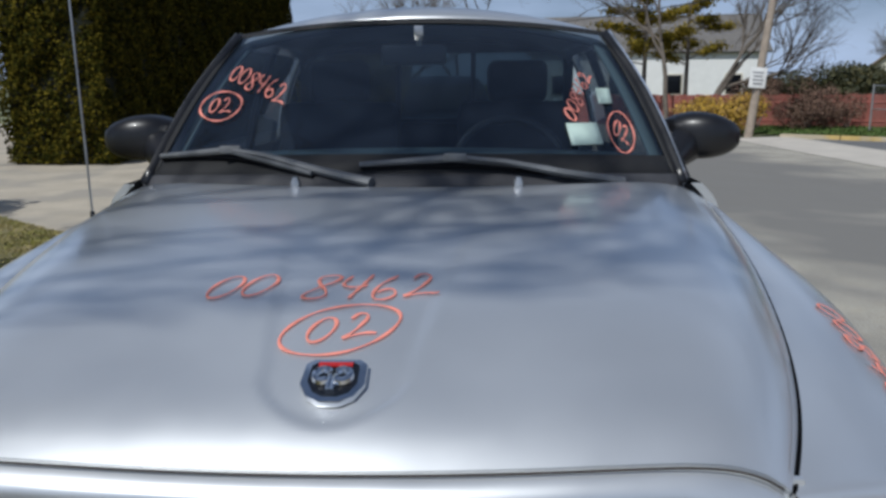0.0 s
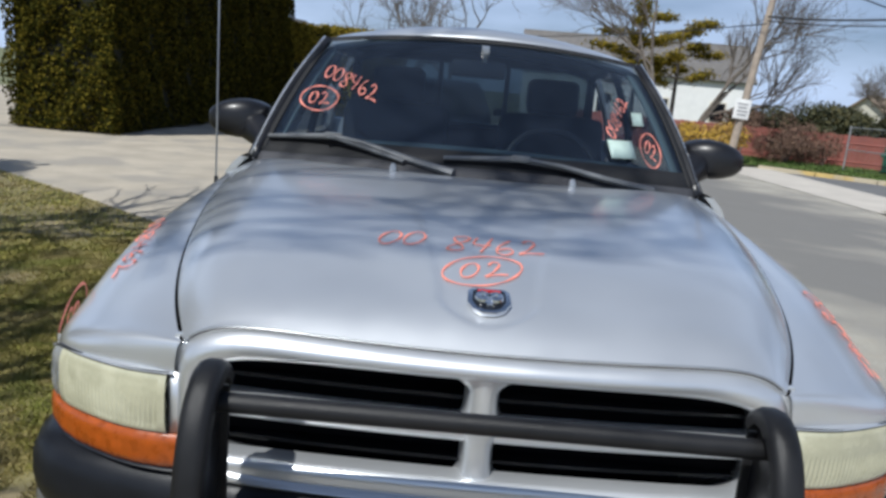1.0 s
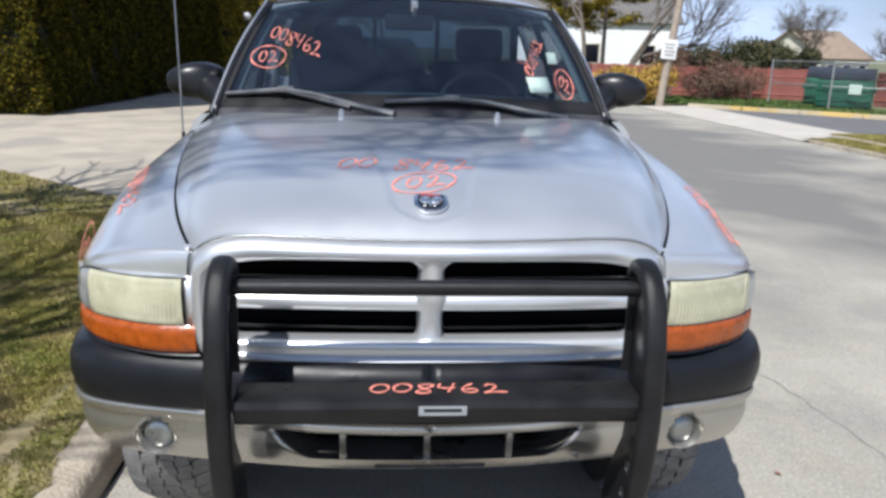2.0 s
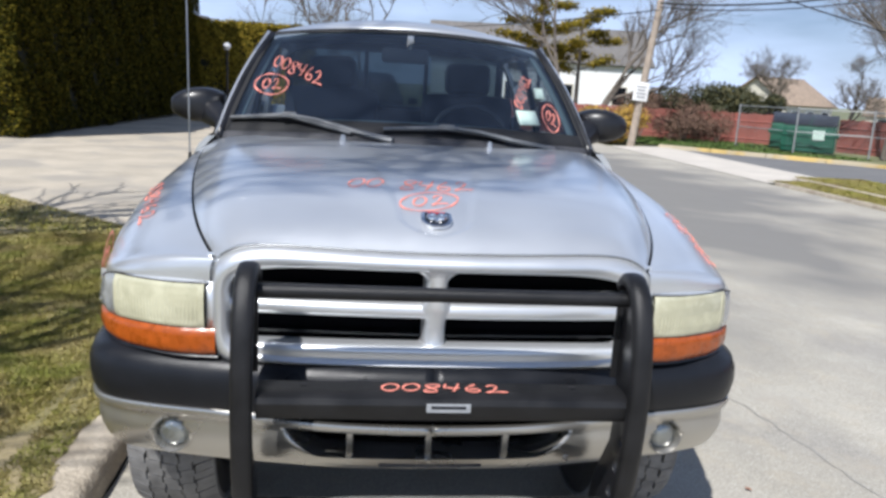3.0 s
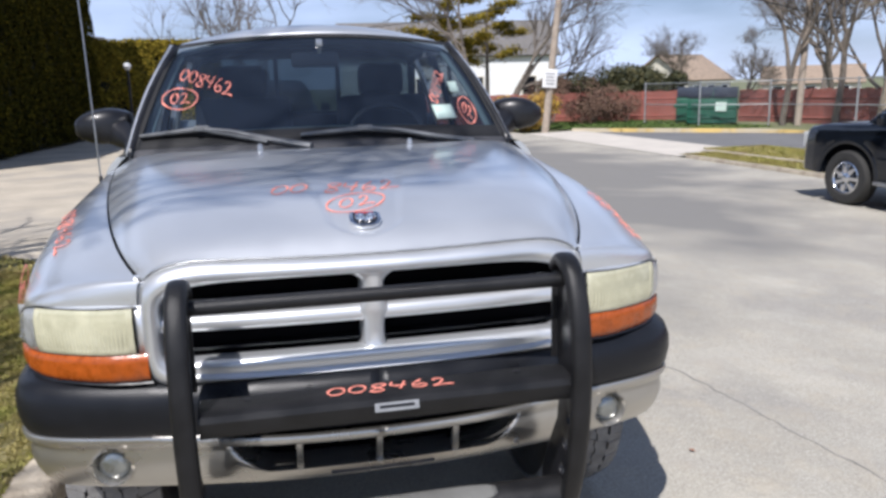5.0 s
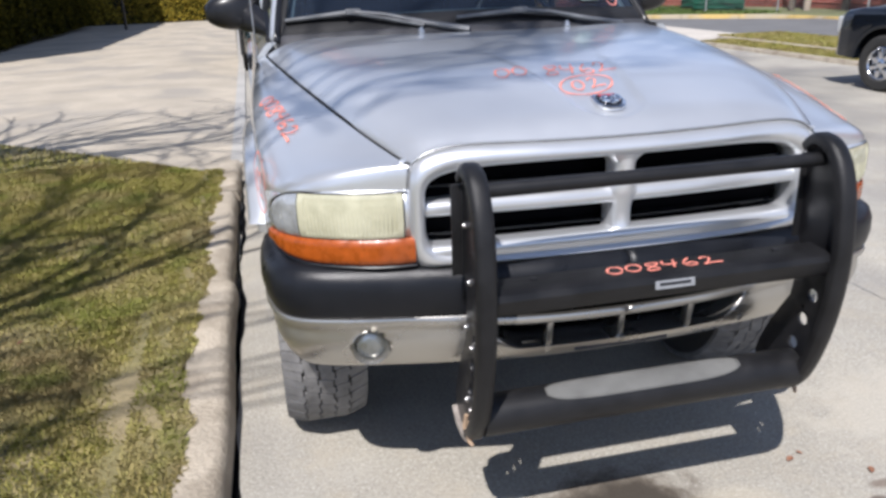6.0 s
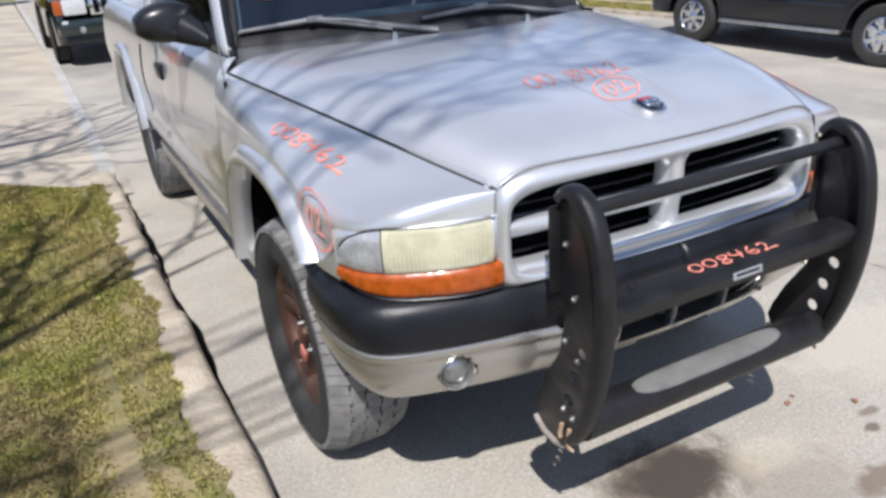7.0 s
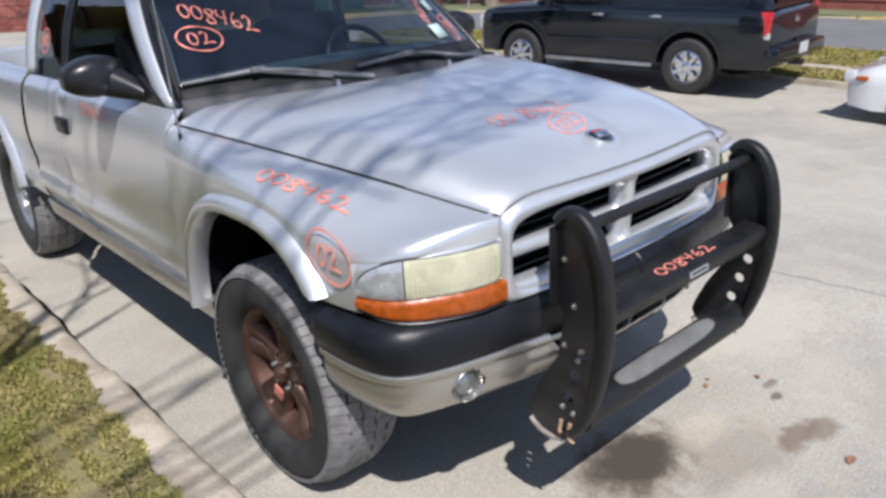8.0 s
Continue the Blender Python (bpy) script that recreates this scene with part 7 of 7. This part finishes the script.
def rim_mesh():
    barrel = lathe([(0.190, -0.10), (0.196, 0.06), (0.212, 0.085), (0.228, 0.093), (0.232, 0.085), (0.222, 0.06), (0.20, -0.10)], 48)
    ribs = []
    for i in range(5):
        c = 2 * math.pi * i / 5
        for off in (-1, 1):
            rows = []
            for k in np.linspace(0, 1, 7):
                r, ang = 0.055 + 0.150 * k, c + off * (0.20 - 0.015 * k)
                x = 0.064 - 0.018 * math.sin(k * math.pi) + 0.012 * k
                w = 0.022 + 0.014 * k
                rad, tan = np.array((math.cos(ang), math.sin(ang))), np.array((-math.sin(ang), math.cos(ang)))
                rows.append([(x + dx, *(rad * r + tan * dw * w)) for dx, dw in ((-0.035, -1.0), (-0.006, -1.0), (0.003, -0.7), (0.005, 0.0), (0.003, 0.7), (-0.006, 1.0), (-0.035, 1.0))])
            ribs.append(solid(sheet(rows, closed=True)))
    face = join(*ribs)
    disc = lathe([(0.0, 0.066), (0.04, 0.066), (0.075, 0.058), (0.085, 0.04), (0.085, 0.0), (0.0, 0.0)], 36)
    back = lathe([(0.0, -0.03), (0.19, -0.03), (0.19, -0.05), (0.0, -0.05)], 36)
    for b in (barrel, face, back):
        for v in b.verts:
            v.co.y, v.co.z = v.co.y * 1.07, v.co.z * 1.07
    return barrel, join(face, disc), back


def wheel(at, s, rim_mat, label):
    m = Matrix.Translation(at) @ (Matrix.Identity(4) if s > 0 else Matrix.Rotation(math.pi, 4, "Z")) @ Matrix.Rotation(0.3, 4, "X")
    t = part("wheel", turned(tyre_mesh(), m), M["tyre"], truck, label, 40)
    part("tread", turned(tread_mesh(), m), M["tread"], t, "dusty tread blocks", 20)
    barrel, spokes, back = rim_mesh()
    part("rim", turned(barrel, m), rim_mat, t, "five spoke alloy rim", 40)
    part("spoke_face", turned(spokes, m), rim_mat, t, "", 50)
    # near-black disc behind the spokes, the shade there put in its colour
    part("brake_disc", turned(back, m), M["shade_black"], t)
    part("hub_cap", turned(lathe([(0.0, 0.098), (0.022, 0.096), (0.032, 0.085), (0.034, 0.06)], 24), m), rim_mat, t)
    for i in range(6):
        a = 2 * math.pi * (i + 0.5) / 6
        part("lug_nut", turned(turned(lathe([(0.0, 0.022), (0.008, 0.020), (0.010, 0.0)], 8), Matrix.Translation((0.060, 0.058 * math.cos(a), 0.058 * math.sin(a)))), m),
             M["chrome"] if i % 2 else M["rim"], t)
    return t


fw = wheel((-0.762, 0.950, 0.403), -1, M["bronze"], "worn off-road tyre on a rusty bronze rim")
wheel((0.762, 0.950, 0.403), 1, M["bronze"], "worn off-road tyre on a rusty bronze rim")
wheel((-0.735, 4.25, 0.403), -1, M["rim"], "worn off-road tyre on a dull alloy rim")
wheel((0.735, 4.25, 0.403), 1, M["rim"], "worn off-road tyre on a dull alloy rim")
part("axle", tube([(-0.66, 0.885, 0.40), (0.66, 0.885, 0.40)], 0.05, 12), M["shade_black"], truck)
part("axle", tube([(-0.66, 4.215, 0.40), (0.66, 4.215, 0.40)], 0.06, 12), M["shade_black"], truck)
M["paint_blob"] = material("pinkish_paint_mark", (0.62, 0.22, 0.16), 0.6, 0, 0.2, 30, 200, 0.05)
part("paint_mark", box((-0.842, 0.985, 0.312), (0.012, 0.05, 0.045), 0.005, (20, 0, 0)), M["paint_blob"], fw, "pinkish orange paint on a spoke")

# interior
part("dashboard", sheet([[(x, y + 0.235 * (x / 0.785) ** 2 * max(0.0, (1.84 - y) / 0.46), z - 0.03 * (x / 0.785) ** 2) for y, z in ((1.38, 1.235), (1.48, 1.300), (1.62, 1.338), (1.74, 1.342), (1.81, 1.320), (1.84, 1.25), (1.82, 0.95))] for x in np.linspace(-0.715, 0.715, 21)], (0, 0, 1)),
     M["dash"], truck, "dark grey green dashboard", 60, 0.02)
wheel_c, wheel_r = np.array((0.305, 1.90, 1.255)), 0.185
SW = Matrix.Translation(wheel_c) @ Euler((radians(62), 0, 0)).to_matrix().to_4x4()
sw = part("steering_wheel", turned(join(tube([(wheel_r * math.cos(a), wheel_r * math.sin(a), 0) for a in np.linspace(0, 2 * math.pi, 40)], 0.015, 8, caps=False),
                                        tube([(-wheel_r, 0, 0), (wheel_r, 0, 0)], 0.02, 8), box((0, -0.02, 0.0), (0.15, 0.12, 0.05), 0.02)), SW), M["plastic"], truck, "dark steering wheel")
part("steering_column", tube([tuple(wheel_c), (0.305, 1.72, 1.16)], 0.04, 10), M["dash"], sw)
for x in (-0.37, 0.37):
    seat = part("seat", join(box((x, 2.50, 1.16), (0.50, 0.16, 0.62), 0.06, (-14, 0, 0)), box((x, 2.25, 0.86), (0.50, 0.50, 0.16), 0.05)), M["cloth"], truck, "dark cloth bucket seat", 50)
    part("headrest", join(box((x, 2.60, 1.545), (0.25, 0.10, 0.17), 0.045, (-10, 0, 0), 3), tube([(x - 0.05, 2.58, 1.42), (x - 0.05, 2.60, 1.50)], 0.006, 6), tube([(x + 0.05, 2.58, 1.42), (x + 0.05, 2.60, 1.50)], 0.006, 6)), M["cloth"], seat)
part("rear_bench", box((0, 3.18, 1.10), (1.35, 0.14, 0.50), 0.05, (-6, 0, 0)), M["cloth"], truck)
part("headliner", sheet([[(x, y, 1.775 - 0.2 * x * x - 0.05 * max(0, 1 - (y - 2.12) / 0.2) ** 2) for x in np.linspace(-0.62, 0.62, 15)] for y in np.linspace(2.14, 3.28, 12)], (0, 0, -1)), M["trim_grey"], truck)
rv = part("rear_view_mirror", box((-0.015, 1.955, 1.632), (0.215, 0.03, 0.065), 0.014, (0, 0, 4)), M["black"], truck, "dark rear view mirror")
part("mirror_stem", join(tube([(0.005, 1.935, 1.66), (0.005, 1.925, 1.705)], 0.010, 8), box((0.005, 1.918, 1.705), (0.03, 0.008, 0.035), 0.003)), M["steel"], rv)
both("pillar_trim", lambda: sheet([[ws(0.93, v) + [0, 0.06, -0.02], ws(0.93, v) + [0.03, 0.10, -0.02], ws(0.99, v) + [0.02, 0.14, -0.03]] for v in np.linspace(0.05, 0.95, 12)], (-1, -0.3, 0)), M["trim_grey"], truck, "grey inner pillar trim", 60, 0.01)

# ---- hand-painted orange numbers on the truck ----
def glyph(ch):
    t = np.linspace(0, 2 * math.pi, 22)
    if ch == "0":
        return [[(0.34 + 0.32 * math.sin(a) + 0.06 * math.cos(a), 0.5 + 0.46 * math.cos(a)) for a in t + 0.4]]
    if ch == "8":
        return [[(0.33 + 0.27 * math.sin(2 * a) + 0.08 * math.cos(a), 0.5 + 0.5 * math.cos(a)) for a in t + 0.3]]
    if ch == "4":
        return [[(0.10, 0.95), (0.04, 0.55), (0.30, 0.46), (0.62, 0.52)], [(0.60, 1.0), (0.48, 0.5), (0.34, 0.0)]]
    if ch == "6":
        return [[(0.44, 1.0), (0.20, 0.72), (0.06, 0.34), (0.16, 0.04), (0.44, 0.02), (0.60, 0.24), (0.44, 0.42), (0.14, 0.28)]]
    return [[(0.06, 0.76), (0.24, 0.98), (0.46, 0.86), (0.40, 0.52), (0.10, 0.08), (0.02, 0.02), (0.40, 0.10), (0.86, 0.06)]]


def smooth_line(pts, n=26):
    return [tuple(q) for q in curve3(pts)(np.linspace(0, 1, n))] if len(pts) > 2 and len(pts) < 15 else pts


def written(text, gap=0.82):
    """Strokes of a text, one unit high, from x = 0."""
    out, x = [], 0.0
    for i, ch in enumerate(text):
        if ch == " ":
            x += 0.7
            continue
        up = 0.06 * math.sin(i * 2.3)
        for st in glyph(ch):
            out.append([(x + a, b + up) for a, b in smooth_line(st)])
        x += gap
    return out, x - gap + 0.7


def oval(w, h):
    return [[(w * math.cos(a) + 0.03 * w * math.sin(3 * a), h * math.sin(a)) for a in np.linspace(0.5, 6.95, 46)]]


def paint(name, strokes, place, width, label, parent):
    """Thin raised ribbons of paint; place maps stroke coordinates to a point just off the surface and its normal."""
    rows_all = []
    for st in strokes:
        p = [place(a, b) for a, b in st]
        rows = []
        for i in range(len(p)):
            d = np.array(p[min(i + 1, len(p) - 1)][0]) - np.array(p[max(i - 1, 0)][0])
            nrm = np.array(p[i][1])
            side = np.cross(d, nrm)
            side = side / (np.linalg.norm(side) + 1e-9) * width * 0.5 * (0.75 + 0.25 * math.sin(i * 0.9))
            c = np.array(p[i][0])
            rows.append([c - side, c - side * 0.5 + nrm * 0.0008, c + side * 0.5 + nrm * 0.0008, c + side])
        rows_all.append(sheet(rows, tuple(np.mean([q[1] for q in p], axis=0))))
    part(name, join(*rows_all), M["marker"], parent, label, 60)


def frame_map(o, ux, uy, surf):
    """Text coordinates in metres from o along ux and uy, put on a surface by surf(point) -> (point, normal)."""
    o, ux, uy = np.array(o, float), np.array(ux, float), np.array(uy, float)
    return lambda a, b: surf(o + ux * a + uy * b)


def on_hood(p):
    z = lambda x, y: float(hood_z(x, y))
    gx, gy = (z(p[0] + 0.01, p[1]) - z(p[0] - 0.01, p[1])) / 0.02, (z(p[0], p[1] + 0.01) - z(p[0], p[1] - 0.01)) / 0.02
    n = np.array((-gx, -gy, 1.0))
    n /= np.linalg.norm(n)
    return np.array((p[0], p[1], z(p[0], p[1]))) + n * 0.0025, n


def on_ws(p):
    q = ws_at(p[0], p[2])
    n = np.cross(ws_at(p[0] + 0.02, p[2]) - q, ws_at(p[0], p[2] + 0.02) - q)
    n /= np.linalg.norm(n)
    n = n if n[1] < 0 else -n
    return q + n * 0.008, n


def fender_surface():
    pts = []
    for u in np.linspace(0, 1, 160):
        o, ys = shoulder(u), float(seam_y_of(u))
        s = np.array([seam_x(ys) + 0.004, ys, seam_z(ys) - 0.005])
        for a in np.linspace(0, math.pi / 2, 60):
            pts.append((s[0] + (o[0] - s[0]) * math.sin(a), s[1] + (o[1] - s[1]) * math.sin(a), s[2] + (o[2] - s[2]) * (1 - math.cos(a))))
    return np.array(pts)


FEND = fender_surface()


def on_fender(sign):
    def f(p):
        d = (FEND[:, 0] - abs(p[0])) ** 2 + (FEND[:, 1] - p[1]) ** 2
        k = np.argsort(d)[:12]
        w = 1 / (d[k] + 1e-5)
        q = (FEND[k] * w[:, None]).sum(0) / w.sum()
        n = np.array((0.45, -0.1, 0.9)) / 1.01
        q = np.array((abs(p[0]), p[1], q[2])) + n * 0.004
        return q * [sign, 1, 1], n * [sign, 1, 1]
    return f


def on_side(p):
    n = np.array((-1.0, -0.05, 0.05))
    o = shoulder(float(SH_Y(p[1])))
    return np.array((-(o[0] + 0.012 - 0.06 * max(0, p[2] - o[2]) * 3), p[1], p[2])), n


def flat(n, off):
    n = np.array(n, float) / np.linalg.norm(n)
    return lambda p: (p + n * off, n)


number, wide = written("008462")
spaced, wide_s = written("00 8462", 0.80)
k = 0.352 / wide_s
paint("painted_number", [[(a * k, b * 0.092) for a, b in st] for st in spaced], frame_map((-0.238, 0.440, 0), (1, 0.06, 0), (0.12, 1, 0), on_hood), 0.0065, "orange number written on the bonnet", truck)
two, wide_2 = written("02", 0.95)
circled = lambda w, h, tw, th: oval(w, h) + [[(a / wide_2 * tw - tw / 2, b * th - th / 2) for a, b in st] for st in two]
paint("painted_number", circled(0.081, 0.064, 0.090, 0.066), frame_map((-0.010, 0.368, 0), (1, 0.22, 0), (0.08, 1, 0), on_hood), 0.0065, "circled orange number on the bonnet", truck)
k = 0.215 / wide
paint("painted_number", [[(a * k, b * 0.055) for a, b in st] for st in number], frame_map((-0.60, 0, 1.535), (1, 0, -0.34), (0.25, 0, 1), on_ws), 0.008, "orange number on the windscreen", truck)
paint("painted_number", circled(0.074, 0.042, 0.075, 0.042), frame_map((-0.592, 0, 1.455), (1, 0, -0.02), (0.05, 0, 1), on_ws), 0.008, "circled orange number on the windscreen", truck)
k = 0.135 / wide
paint("painted_number", [[(a * k, b * 0.045) for a, b in st] for st in number], frame_map((0.475, 0, 1.405), (0.52, 0, 0.95), (-0.75, 0, 0.60), on_ws), 0.008, "orange number on the windscreen", truck)
paint("painted_number", circled(0.047, 0.048, 0.05, 0.045), frame_map((0.612, 0, 1.380), (0.75, 0, -0.62), (0.35, 0, 0.9), on_ws), 0.007, "circled orange number on the windscreen", truck)
part("inspection_sticker", sheet([[on_ws(np.array((x + (1.405 - z) * 0.2, 0, z)))[0] for x in np.linspace(0.445, 0.54, 6)] for z in (1.352, 1.375, 1.405)], (0, -1, 1)), M["pale_sticker"], truck, "pale green sticker on the windscreen", 60, 0.001)
part("inspection_sticker", sheet([[on_ws(np.array((x, 0, z)))[0] for x in np.linspace(0.555, 0.60, 4)] for z in (1.455, 1.50)], (0, -1, 1)), M["pale_sticker"], truck, "", 60, 0.001)
k = 0.375 / wide
paint("painted_number", [[(a * k, b * 0.055) for a, b in st] for st in number], frame_map((-0.876, 0.855, 0), (0.17, -1, 0), (0.75, 0.1, 0), on_fender(-1)), 0.009, "orange number along the fender", truck)
paint("painted_number", [[(a * k, b * 0.055) for a, b in st] for st in number], frame_map((0.795, 0.70, 0), (0.03, -0.9, 0), (0.75, 0, 0), on_fender(1)), 0.009, "orange number along the fender", truck)
paint("painted_number", circled(0.086, 0.072, 0.080, 0.066), frame_map((-0.89, 0.462, 0.982), (0, -1, -0.18), (0, 0.12, 1), on_side), 0.009, "circled orange number on the fender side", truck)
k = 0.278 / wide
paint("painted_number", [[(a * k, b * 0.038) for a, b in st] for st in number], frame_map((-0.136, -0.088, 0.8315), (1, 0, 0), (0, 1, 0.05), flat((0, -0.05, 1), 0.0030)), 0.0065, "orange number on the step bar", step)
k = 0.28 / wide
paint("painted_number", [[(a * k, b * 0.05) for a, b in st] for st in number], frame_map((-0.885, 2.36, 1.165), (0, -1, 0), (0, 0, 1), flat((-1, 0, 0), 0.012)), 0.009, "orange number on the door", truck)
paint("painted_number", circled(0.062, 0.06, 0.06, 0.055), frame_map((-0.7735, 3.055, 1.432), (0, -1, 0), (0.345, 0, 0.94), flat((-1, 0, 0.36), 0.012)), 0.008, "circled orange number on the rear side window", truck)


# the truck stands a little askew to the kerb
truck.location = Matrix.Rotation(radians(-1.3), 3, "Z") @ truck.location
truck.rotation_euler.z = radians(-1.3)
